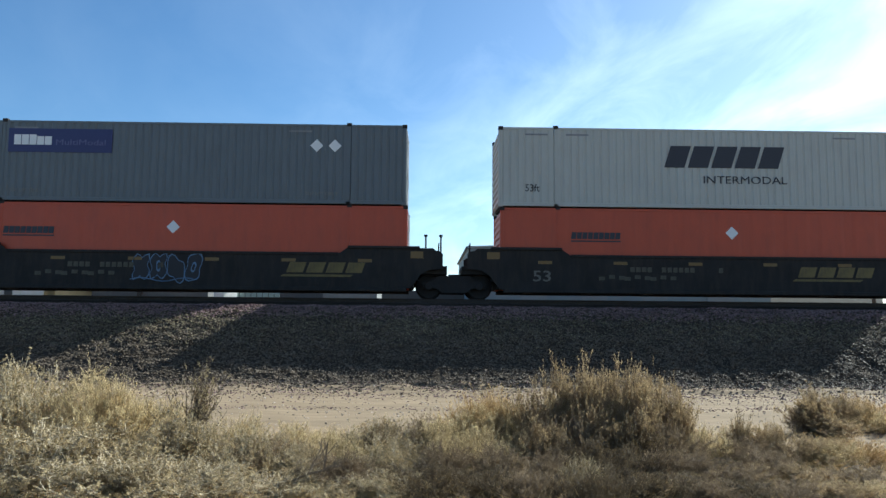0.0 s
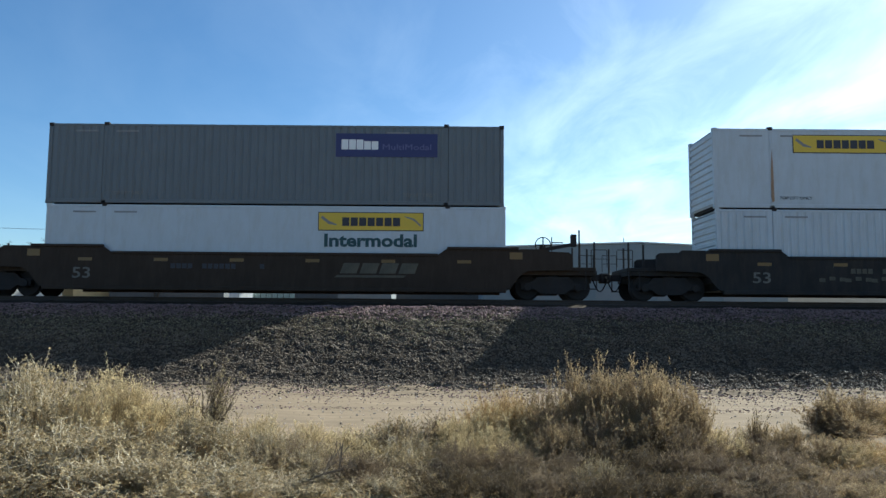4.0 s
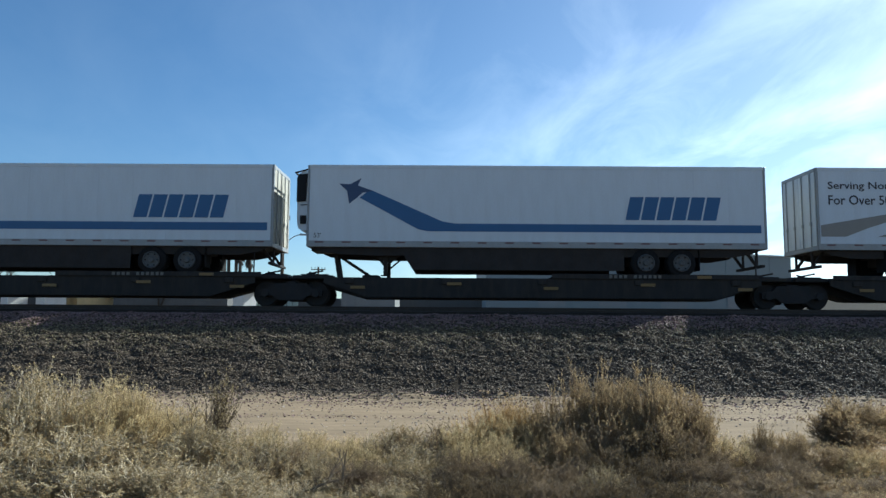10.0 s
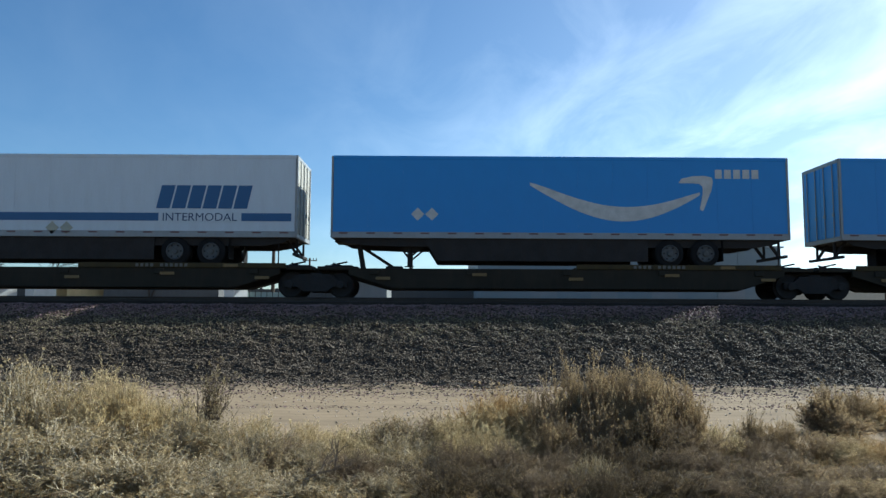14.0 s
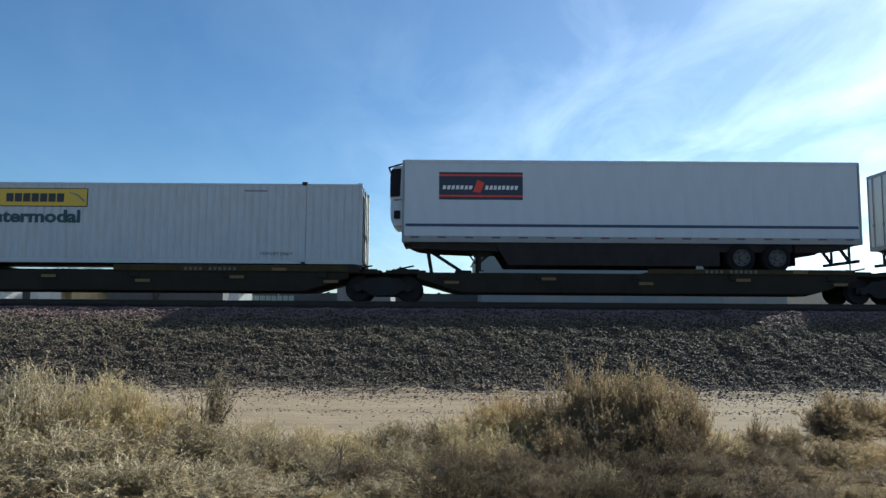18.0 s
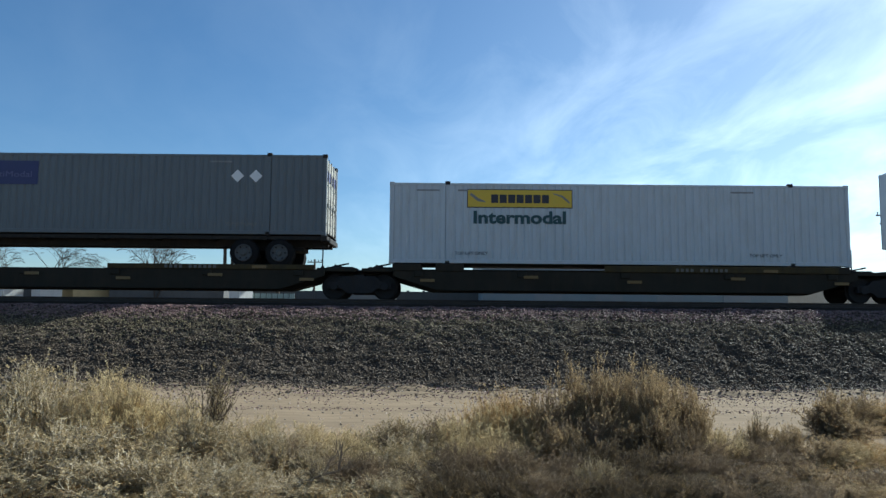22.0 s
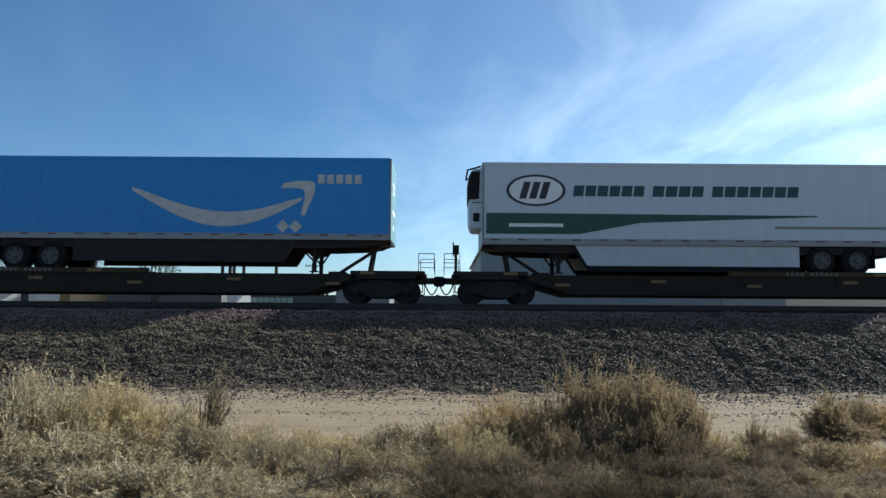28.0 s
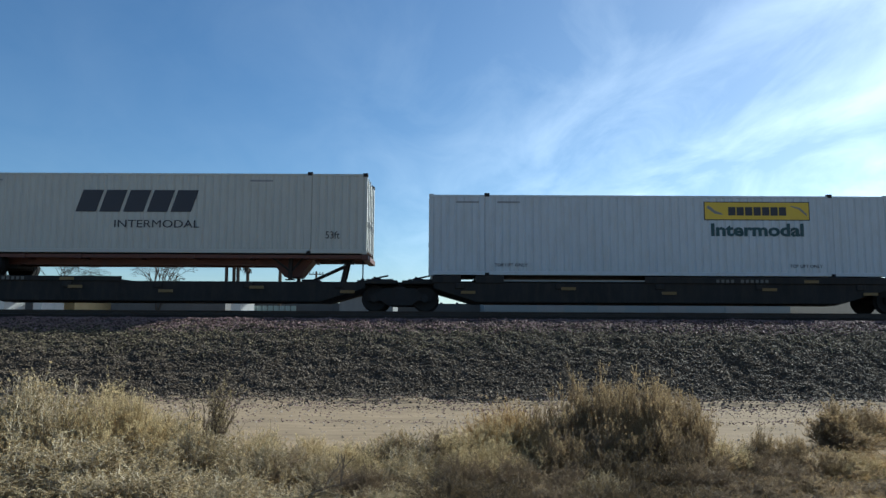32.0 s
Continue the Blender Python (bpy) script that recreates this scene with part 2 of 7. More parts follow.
# ---- mesh building ----
class Build:
    """Gathers vertices and faces; every solid is closed."""

    def __init__(self):
        self.v, self.f = [], []

    def add(self, verts, faces):
        k = len(self.v)
        self.v += verts
        self.f += [tuple(i + k for i in q) for q in faces]
        return self

    def box(self, x0, x1, y0, y1, z0, z1, c=0.0):
        if not c:
            v = [(x, y, z) for x in (x0, x1) for y in (y0, y1) for z in (z0, z1)]
            return self.add(v, [(0, 1, 3, 2), (4, 6, 7, 5), (0, 4, 5, 1), (2, 3, 7, 6), (0, 2, 6, 4), (1, 5, 7, 3)])
        b = bmesh.new()
        bmesh.ops.create_cube(b, size=1.0)
        for q in b.verts:
            q.co = ((x0 + x1) / 2 + q.co.x * (x1 - x0), (y0 + y1) / 2 + q.co.y * (y1 - y0), (z0 + z1) / 2 + q.co.z * (z1 - z0))
        bmesh.ops.bevel(b, geom=b.edges[:], offset=c, segments=1, affect="EDGES")
        b.verts.index_update()
        v, f = [tuple(q.co) for q in b.verts], [tuple(q.index for q in p.verts) for p in b.faces]
        b.free()
        return self.add(v, f)

    def slab(self, pts, y0, y1):
        """A polygon in x and z (counter-clockwise seen from -y), thickened from y0 to y1."""
        n = len(pts)
        v = [(x, y0, z) for x, z in pts] + [(x, y1, z) for x, z in pts]
        f = [tuple(range(n)), tuple(range(2 * n - 1, n - 1, -1))]
        f += [(i, i + n, (i + 1) % n + n, (i + 1) % n) for i in range(n)]
        return self.add(v, f)

    def rod(self, a, b, r, n=6, r2=None):
        a, b = Vector(a), Vector(b)
        d = (b - a).normalized()
        p = d.orthogonal().normalized()
        q = d.cross(p)
        r2 = r if r2 is None else r2
        ring = [(math.cos(2 * math.pi * i / n), math.sin(2 * math.pi * i / n)) for i in range(n)]
        v = [tuple(a + (p * c + q * s) * r) for c, s in ring] + [tuple(b + (p * c + q * s) * r2) for c, s in ring]
        return self.add(v, [(i, (i + 1) % n, (i + 1) % n + n, i + n) for i in range(n)] + [tuple(range(n - 1, -1, -1)), tuple(range(n, 2 * n))])

    def tube(self, pts, r, n=5, closed=False):
        """One bent rod through the points."""
        pts, k, m = [Vector(p) for p in pts], len(self.v), len(pts)
        for j, p in enumerate(pts):
            d = (pts[(j + 1) % m] - pts[j - 1]) if closed or 0 < j < m - 1 else (pts[1] - pts[0] if j == 0 else pts[-1] - pts[-2])
            d.normalize()
            a = d.cross(Vector((0.31, 0.89, 0.33))).normalized()
            b = d.cross(a)
            self.v += [tuple(p + (a * math.cos(2 * math.pi * i / n) + b * math.sin(2 * math.pi * i / n)) * r) for i in range(n)]
        for j in range(m if closed else m - 1):
            e = (j + 1) % m
            self.f += [(k + j * n + i, k + j * n + (i + 1) % n, k + e * n + (i + 1) % n, k + e * n + i) for i in range(n)]
        if not closed:
            self.f += [tuple(range(k + n - 1, k - 1, -1)), tuple(range(k + (m - 1) * n, k + m * n))]
        return self

    def bar(self, a, b, w, h):
        """A square bar between two points in one x-z plane."""
        ax, ay, az = a
        bx, by, bz = b
        d = math.hypot(bx - ax, bz - az)
        nx, nz = -(bz - az) / d * h / 2, (bx - ax) / d * h / 2
        return self.slab([(ax - nx, az - nz), (bx - nx, bz - nz), (bx + nx, bz + nz), (ax + nx, az + nz)], ay - w / 2, ay + w / 2)

    def lathe(self, prof, cx, cz, n=20, caps=True):
        """prof: (y, radius) pairs, turned about an axis along y through cx, cz."""
        k, m = len(self.v), len(prof)
        for i in range(n):
            a = 2 * math.pi * i / n
            self.v += [(cx + r * math.cos(a), y, cz + r * math.sin(a)) for y, r in prof]
        for i in range(n):
            j = (i + 1) % n
            self.f += [(k + i * m + q, k + i * m + q + 1, k + j * m + q + 1, k + j * m + q) for q in range(m - 1)]
        if caps:
            self.f += [tuple(k + i * m for i in range(n)), tuple(k + i * m + m - 1 for i in range(n - 1, -1, -1))]
        return self

    def ribbed(self, x0, x1, z0, z1, y, back, pitch, depth, flat=0.55, upright=True):
        """A ribbed sheet facing -y, closed behind. upright: ribs run up; otherwise along x."""
        a0, a1 = (x0, x1) if upright else (z0, z1)
        n = max(1, round((a1 - a0) / pitch))
        p = (a1 - a0) / n
        prof = []
        for i in range(n):
            s = a0 + i * p
            e = p * (1 - flat) / 4
            prof += [(s, y + depth), (s + e, y + depth), (s + 2 * e, y), (s + 2 * e + p * flat, y), (s + 3 * e + p * flat, y + depth)]
        prof.append((a1, y + depth))
        k, m = len(self.v), len(prof)
        b0, b1 = (z0, z1) if upright else (x0, x1)
        for b in (b0, b1):
            self.v += [(a, q, b) if upright else (b, q, a) for a, q in prof]
        for i in range(m - 1):
            face = (k + i, k + i + 1, k + m + i + 1, k + m + i)
            self.f.append(face if upright else face[::-1])
        return self.box(x0, x1, y + depth + 0.004, back, z0, z1)

    def mesh(self, name):
        me = bpy.data.meshes.new(name)
        me.from_pydata(self.v, [], self.f)
        me.validate()
        me.update()
        return me


MESHES = {}


def kept(key, make):
    """The mesh of that key, made once."""
    if key not in MESHES:
        MESHES[key] = make().mesh(key[0] if isinstance(key, tuple) else key)
    return MESHES[key]


def part(name, mesh, material, parent, label="", at=None):
    """One mesh as a part of a thing. A material of its own sits on the object, so alike parts share one mesh."""
    if isinstance(mesh, list):
        return [part("letter", q, material, parent, label, at) for q in mesh][0]
    if isinstance(mesh, Build):
        mesh = mesh.mesh(name)
    if not mesh.materials:
        mesh.materials.append(None)
    ob = new(name, mesh)
    ob.material_slots[0].link = "OBJECT"
    ob.material_slots[0].material = material
    ob.parent = parent
    if at:
        ob.location = at
    if label:
        ob["label"] = label
    if name == "lettering":
        tagged(ob, kind="stuff")
    return ob


def thing(name, label, category, group="", kind=""):
    return tagged(new(name), label, category, group, kind)


def turned(me):
    """Lays lettering upright, so that it reads from -y."""
    me.transform(Matrix(((1, 0, 0, 0), (0, 0, -1, 0), (0, 1, 0, 0), (0, 0, 0, 1))))
    return me


def words(body, width, height, bold=0.0):
    """Lettering of that size, its lower left corner at the origin, facing -y."""
    key = ("lettering", body, round(width, 2), round(height, 2), bold)
    if key in MESHES:
        return MESHES[key]
    cu = bpy.data.curves.new("lettering", "FONT")
    cu.body, cu.extrude, cu.offset, cu.resolution_u = body, 0.004, bold, 3
    ob = new("lettering", cu)
    me = bpy.data.meshes.new_from_object(ob.evaluated_get(bpy.context.evaluated_depsgraph_get()))
    bpy.data.objects.remove(ob)
    bpy.data.curves.remove(cu)
    xs, ys = [q.co.x for q in me.vertices], [q.co.y for q in me.vertices]
    x0, y0 = min(xs), min(ys)
    me.transform(Matrix.Diagonal((width / (max(xs) - x0), height / (max(ys) - y0), 1, 1)) @ Matrix.Translation((-x0, -y0, 0)))
    me.materials.clear()
    turned(me)
    MESHES[key] = me if height < 0.2 or len(body) < 2 else letters(me)
    return MESHES[key]


def letters(me):
    """The letters of a word as meshes of their own."""
    n = len(me.vertices)
    head = list(range(n))

    def root(i):
        while head[i] != i:
            head[i] = head[head[i]]
            i = head[i]
        return i
    for e in me.edges:
        head[root(e.vertices[0])] = root(e.vertices[1])
    span = {}
    for i, q in enumerate(me.vertices):
        r, x = root(i), q.co.x
        a, b = span.get(r, (x, x))
        span[r] = (min(a, x), max(b, x))
    groups = []
    for r, (a, b) in sorted(span.items(), key=lambda s: s[1]):
        for g in groups:
            if min(b, g[1]) - max(a, g[0]) > 0.5 * min(b - a, g[1] - g[0]):
                g[0], g[1] = min(a, g[0]), max(b, g[1])
                g[2].add(r)
                break
        else:
            groups.append([a, b, {r}])
    out = []
    for a, b, roots in groups:
        keep = [i for i in range(n) if root(i) in roots]
        at_ = {i: k for k, i in enumerate(keep)}
        one = bpy.data.meshes.new("letter")
        one.from_pydata([me.vertices[i].co[:] for i in keep], [], [[at_[i] for i in p.vertices] for p in me.polygons if p.vertices[0] in at_])
        out.append(one)
    return out


def row(parent, name, paint, x0, x1, z0, z1, n, slant=0.0, gap=0.16, label="", y=0.0):
    """A row of plain blocks, one for each character of a mark that is not lettered."""
    p = (x1 - x0) / n
    w, t = p * (1 - gap), z1 - z0
    me = kept(("block", round(w, 3), round(t, 3), slant), lambda: Build().slab([(0, 0), (w, 0), (w + slant * t, t), (slant * t, t)], -0.004, 0.004))
    for i in range(n):
        part(name, me, PAINT[paint], parent, label, (x0 + i * p, y, z0))


def bar_mark(parent, paint, x, z, w, t, y, name="bar"):
    part(name, kept(("bar", round(w, 3), round(t, 3)), lambda: Build().slab([(0, 0), (w, 0), (w, t), (0, t)], -0.004, 0.004)), PAINT[paint], parent, "", (x, y, z))


def diamond(r):
    return Build().slab([(0, -r), (r, 0), (0, r), (-r, 0)], -0.004, 0.004)

# ---- the train: kinds of cars and loads ----
LONG, SHORT, WIDE, TALL = 16.154, 8.53, 1.295, 2.896
FACE = -WIDE - 0.008
MOVING = []                # (thing, place along the train, height over the rail)


def ride(ob, u, z=0.0):
    MOVING.append((ob, u, z))
    return ob


def mark(name, mesh, paint, parent, x, z, label="", y=FACE):
    return part(name, mesh, PAINT[paint], parent, label, (x, y, z))


def sign_yellow(ob, x, z, half, word=True):
    """A yellow name board with plain blocks, and the word below it."""
    board = mark("sign_board", kept("board_y", lambda: Build().box(0, 3.65, -0.006, 0.03, 0, 0.60)), "sign_yellow", ob, x - half, z - 0.60, "yellow sign board with black edge")
    edge = kept("board_edge", lambda: Build().box(-0.03, 3.68, 0.0, 0.03, -0.03, 0).box(-0.03, 3.68, 0, 0.03, 0.6, 0.63).box(-0.03, 0, 0, 0.03, 0, 0.6).box(3.65, 3.68, 0, 0.03, 0, 0.6))
    part("board_edge", edge, PAINT["ink"], board, "", (0, -0.002, 0))
    row(board, "name_block", "ink", 0.82, 2.9, 0.14, 0.44, 7, y=-0.012)
    part("end_scroll", kept("scroll_y", lambda: Build().slab([(0.06, 0.42), (0.35, 0.2), (0.62, 0.16), (0.62, 0.2), (0.38, 0.3), (0.12, 0.5)], -0.003, 0.003)
                            .slab([(3.0, 0.5), (3.02, 0.46), (3.3, 0.36), (3.58, 0.12), (3.58, 0.2), (3.34, 0.42)], -0.003, 0.003)), PAINT["taupe"], board, "", (0, -0.010, 0))
    if word:
        part("lettering", words("Intermodal", 3.25, 0.46, 0.034), PAINT["dark_green"], ob, "dark green word Intermodal", (x - half + 0.2, FACE, z - 1.20))


def sign_navy(ob, x, z, half, red=False):
    board = mark("sign_board", kept("board_n", lambda: Build().box(0, 3.6, -0.006, 0.03, 0, 0.84)), "sign_navy", ob, x - half, z - 0.84, "navy blue sign board")
    row(board, "name_block", "lettering_white", 0.2, 1.0, 0.26, 0.62, 3, 0, 0.1, y=-0.012)
    row(board, "name_block", "red" if red else "lettering_white", 1.0, 1.53, 0.26, 0.56, 2, 0, 0.1, y=-0.012)
    part("lettering", words("MultiModal", 1.72, 0.199), PAINT["violet_grey" if not red else "lettering_dull"], board, "faint word MultiModal", (1.66, -0.012, 0.26))


def placards(ob, xs, z, half, paint="lettering_white"):
    for x in xs:
        mark("placard", kept("placard", lambda: diamond(0.23)), paint, ob, x - half, z, "white diamond placard")


def container(name, label, u, z, ribs, paint, doors="R", length=LONG, post=None, group="containers on the train"):
    """A long box: ribbed sides, rails, posts, castings, a door end and a plain end."""
    ob = thing(name, label, "shipping container", group)
    h, m = length / 2, PAINT[paint]
    pitch, depth = ribs
    tag = (length, pitch, depth)
    side = kept(("side_panel", *tag), lambda: Build().ribbed(-h + 0.12, h - 0.12, 0.16, TALL - 0.10, -WIDE, -WIDE + 0.07, pitch, depth))
    for k in (0, 1):
        s = part("side_panel", side, m, ob)
        if k:
            s.rotation_euler = (0, 0, math.pi)
        y = (-1, 1)[k]
        part("top_rail", kept(("top_rail", length), lambda: Build().box(-h + 0.12, h - 0.12, -0.035, 0.05, -0.12, -0.03, 0.01)), m, ob, "", (0, y * (WIDE - 0.03) if y < 0 else WIDE - 0.05, TALL))
        part("bottom_rail", kept(("bottom_rail", length), lambda: Build().box(-h + 0.12, h - 0.12, -0.04, 0.05, 0.03, 0.16, 0.012)), m, ob, "", (0, y * (WIDE - 0.03) if y < 0 else WIDE - 0.05, 0))
        for x in (-h, h - 0.12):
            part("corner_post", kept("corner_post", lambda: Build().box(0, 0.12, -0.07, 0.07, 0.13, TALL - 0.13, 0.012)), m, ob, "", (x, y * (WIDE - 0.07), 0))
            for zz in (0, TALL - 0.13):
                part("corner_casting", kept("corner_casting", lambda: Build().box(-0.008, 0.17, -0.088, 0.075, 0, 0.13, 0.015)), STEEL if zz and paint != "white" else m, ob, "", (x - (0.04 if x > 0 else 0), y * (WIDE - 0.08), zz))
        if length > 10:
            for x in (-h + 1.98, h - 2.1):
                part("lift_post", kept("lift_post", lambda: Build().box(0, 0.12, -0.012, 0.06, 0.16, TALL - 0.10).box(0.04, 0.08, -0.018, 0, 0.2, TALL - 0.14)), PAINT[post] if post else m, ob, "", (x, y * WIDE if y < 0 else WIDE - 0.05, 0))
                part("lift_casting", kept("lift_casting", lambda: Build().box(-0.03, 0.15, -0.06, 0.08, -0.10, 0.035, 0.012)), STEEL, ob, "dark lifting block", (x, y * (WIDE - 0.05), TALL))
                part("lift_casting", kept("lift_casting", lambda: Build()), STEEL, ob, "", (x, y * (WIDE - 0.05), 0.09))
    part("roof_panel", kept(("roof_panel", length), lambda: Build().box(-h + 0.12, h - 0.12, -WIDE + 0.08, WIDE - 0.08, TALL - 0.07, TALL - 0.03)), m, ob)
    part("floor_panel", kept(("floor_panel", length), lambda: Build().box(-h + 0.12, h - 0.12, -WIDE + 0.08, WIDE - 0.08, 0.04, 0.14)), STEEL, ob)
    d = 1 if doors == "R" else -1
    plain = part("end_wall", kept("end_wall", lambda: Build().ribbed(-WIDE + 0.15, WIDE - 0.15, 0.13, TALL - 0.13, -0.05, 0.03, 0.24, 0.045, 0.5, False)), m, ob, "ribbed end wall", (-d * (h - 0.06), 0, 0))
    plain.rotation_euler = (0, 0, -d * math.pi / 2)
    for k in (-1, 1):
        # only doors towards the sun (+x) take the grimy, toned-down white
        leaf = part("door", kept("door", lambda: Build().box(-0.565, 0.565, -0.03, 0.03, 0.15, TALL - 0.15, 0.01)), PAINT["end_white"] if d > 0 and paint in ("grey", "white") else m, ob, "", (d * (h - 0.07), k * 0.575, 0))
        if paint == "grey":
            part("name_plate", kept("door_plate", lambda: Build().box(-0.40, 0.40, -0.05, -0.03, 2.02, 2.38)), PAINT["sign_navy"], leaf, "navy plate")
        leaf.rotation_euler = (0, 0, d * math.pi / 2)
        for hz in (0.18, 0.5, 0.95, 1.4, 1.85, 2.3):
            part("door_rib", kept("door_rib", lambda: Build().box(-0.5, 0.5, -0.044, -0.03, 0, 0.06)), leaf.material_slots[0].material, leaf, "", (0, 0, hz))
        for hz in (0.4, 1.0, 1.75, 2.4):
            part("hinge", kept("hinge", lambda: Build().box(-0.09, 0.03, -0.07, -0.02, -0.05, 0.05, 0.01)), STEEL, leaf, "", (k * 0.56, 0, hz))
        for q in (-0.28, 0.28):
            part("lock_rod", kept("lock_rod", lambda: Build().rod((0, 0, 0.12), (0, 0, TALL - 0.12), 0.022, 6).box(-0.04, 0.04, -0.03, 0.03, 1.05, 1.2)), BARE, leaf, "", (q, -0.07, 0))
    return ride(ob, u + h, z)


def wheel(parent, x, y, z, r=0.50, w=0.5):
    """A pair of road wheels on one side: tyre, pale rim and dark hub."""
    s = -1 if y < 0 else 1
    ob = part("wheel", kept(("tyre", r, w), lambda: Build().lathe([(-w / 2, r * 0.55), (-w / 2, r * 0.9), (-w / 2 + 0.04, r), (-0.03, r), (0, r * 0.9), (0.03, r), (w / 2 - 0.04, r), (w / 2, r * 0.9), (w / 2, r * 0.55)], 0, 0, 24)), RUBBER, parent, "black dual tyre", (x, y, z))
    part("rim", kept(("rim", r), lambda: Build().lathe([(0.02, r * 0.60), (-0.03, r * 0.60), (-0.035, r * 0.55), (0.0, r * 0.50), (0.012, r * 0.33), (0.02, r * 0.33), (0.02, r * 0.60)], 0, 0, 24, False)), RIM, ob, "pale metal rim", (0, s * w / 2 + (-0.02 if s < 0 else 0.0), 0))
    part("hub", kept(("hub", r, s), lambda: Build().lathe([(-0.06, r * 0.16), (-0.04, r * 0.2), (-0.012, r * 0.22), (-0.01, r * 0.34), (0.06, r * 0.34)] if s < 0 else [(-0.06, r * 0.34), (0.01, r * 0.34), (0.012, r * 0.22), (0.06, r * 0.16)], 0, 0, 16)), RIM, ob, "", (0, s * w / 2, 0))
    for i in range(6):
        a = i * math.pi / 3
        part("hand_hole", kept(("hand_hole", r), lambda: Build().lathe([(-0.03, r * 0.06), (0.03, r * 0.07)], 0, 0, 8)), GRILLE, ob, "", (r * 0.43 * math.cos(a), s * (w / 2) - 0.004 * (s < 0), r * 0.43 * math.sin(a)))
    return ob


def landing_legs(put, x, drop, top=0.0):
    for y in (-0.75, 0.75):
        put("landing_leg", kept(("landing_leg", drop), lambda: Build().box(-0.07, 0.07, -0.06, 0.06, -drop, 0, 0.01).box(-0.16, 0.16, -0.13, 0.13, -drop - 0.03, -drop)), STEEL, (x, y, top))
        put("leg_brace", kept(("leg_brace", drop), lambda: Build().bar((0.07, 0, -drop * 0.62), (0.75, 0, 0), 0.05, 0.06)), STEEL, (x, y, top))
        put("leg_brace", kept(("leg_brace_b", drop), lambda: Build().bar((-0.07, 0, -drop * 0.62), (-0.5, 0, 0), 0.05, 0.06)), STEEL, (x, y, top))
    put("leg_shaft", kept("leg_shaft", lambda: Build().box(-0.03, 0.03, -0.75, 0.75, -0.03, 0.03)), STEEL, (x, 0, top - drop * 0.45))


def trailer(name, label, u, paint, nose="L", length=LONG, top=5.0, reefer=False, skirt=None, tank=False, seams=1.25, ribs=None, deck=1.06, group="road trailers on the train", tall=2.93, slide=0.0):
    """A road trailer; built with its nose to -x and turned round where it faces the other way."""
    ob = thing(name, label, "semi trailer", group)
    h, m, turn = length / 2, PAINT["van_white" if paint == "white" else paint], (0 if nose == "L" else math.pi)
    tallness = tall
    sun_end = PAINT["end_white"] if paint == "white" else m      # the end towards the sun: grime streaks, its white toned down against direct sunlight

    def put(nm, mesh, mat_, at=(0, 0, 0), lab="", rz=0.0):
        p = part(nm, mesh, mat_, ob, lab)
        p.matrix_basis = Matrix.Rotation(turn, 4, "Z") @ Matrix.Translation(at) @ Matrix.Rotation(rz, 4, "Z")
        return p

    floor = top - tallness            # body bottom over the rail
    for k in (0, 1):
        if ribs:
            mk = kept(("trailer_side_ribbed", length, tall, *ribs), lambda: Build().ribbed(-h + 0.08, h - 0.08, 0.22, tall - 0.13, -WIDE, -WIDE + 0.06, *ribs))
        else:
            n = max(1, round((length - 0.16) / seams))
            pw = (length - 0.16) / n
            mk = kept(("trailer_liner", length, tall), lambda: Build().box(-h + 0.08, h - 0.08, -WIDE + 0.008, -WIDE + 0.05, 0.22, tall - 0.13))
            sheet_ = kept(("trailer_panel", round(pw, 3), tall), lambda: Build().box(0.004, pw - 0.004, -WIDE, -WIDE + 0.007, 0.22, tall - 0.13))
            for i in range(n):
                put("side_panel", sheet_, m, ((-h + 0.08 + i * pw) * (-1 if k else 1), 0, floor), "", math.pi * k)
        put("side_liner" if not ribs else "side_panel", mk, m, (0, 0, floor), "", math.pi * k)
        put("top_rail", kept(("trailer_top_rail", length), lambda: Build().box(-h + 0.06, h - 0.06, -0.012, 0.05, -0.13, 0, 0.012)), m, (0, -WIDE, floor + tall) if not k else (0, WIDE, floor + tall), "", math.pi * k)
        put("bottom_rail", kept(("trailer_bottom_rail", length), lambda: Build().box(-h + 0.06, h - 0.06, -0.012, 0.06, 0, 0.22, 0.012)), BARE, (0, -WIDE, floor) if not k else (0, WIDE, floor), "", math.pi * k)
    for k in (-1, 1):
        for x in (-h, h - 0.07):
            put("corner_post", kept(("trailer_post", tall), lambda: Build().box(0, 0.07, -0.016, 0.05, 0.02, tall - 0.02, 0.01)), BARE, (x, -WIDE, floor) if k < 0 else (x, WIDE - 0.034, floor))
    n = int(length / 0.9)
    for i in range(n):
        x = -h + 0.45 + i * (length - 0.9) / (n - 1)
        part("marker_tape", kept("marker_tape", lambda: Build().box(-0.15, 0.15, -0.002, 0.004, -0.027, 0.027)), PAINT["tape_red"], ob, "", (x, -WIDE - 0.014, floor + 0.17))
    put("roof_panel", kept(("trailer_roof", length), lambda: Build().box(-h + 0.06, h - 0.06, -WIDE + 0.05, WIDE - 0.05, -0.06, -0.02)), m, (0, 0, floor + tall))
    put("floor_frame", kept(("trailer_floor", length), lambda: Build().box(-h + 0.06, h - 0.06, -WIDE + 0.06, WIDE - 0.06, 0.0, 0.12)), STEEL, (0, 0, floor))
    put("nose_panel", kept(("nose_panel", tall), lambda: Build().box(0, 0.08, -WIDE + 0.0, WIDE, 0.0, tall - 0.01, 0.03)), (PAINT["nose_teal"] if paint == "blue" else sun_end) if nose == "R" else m, (-h, 0, floor))
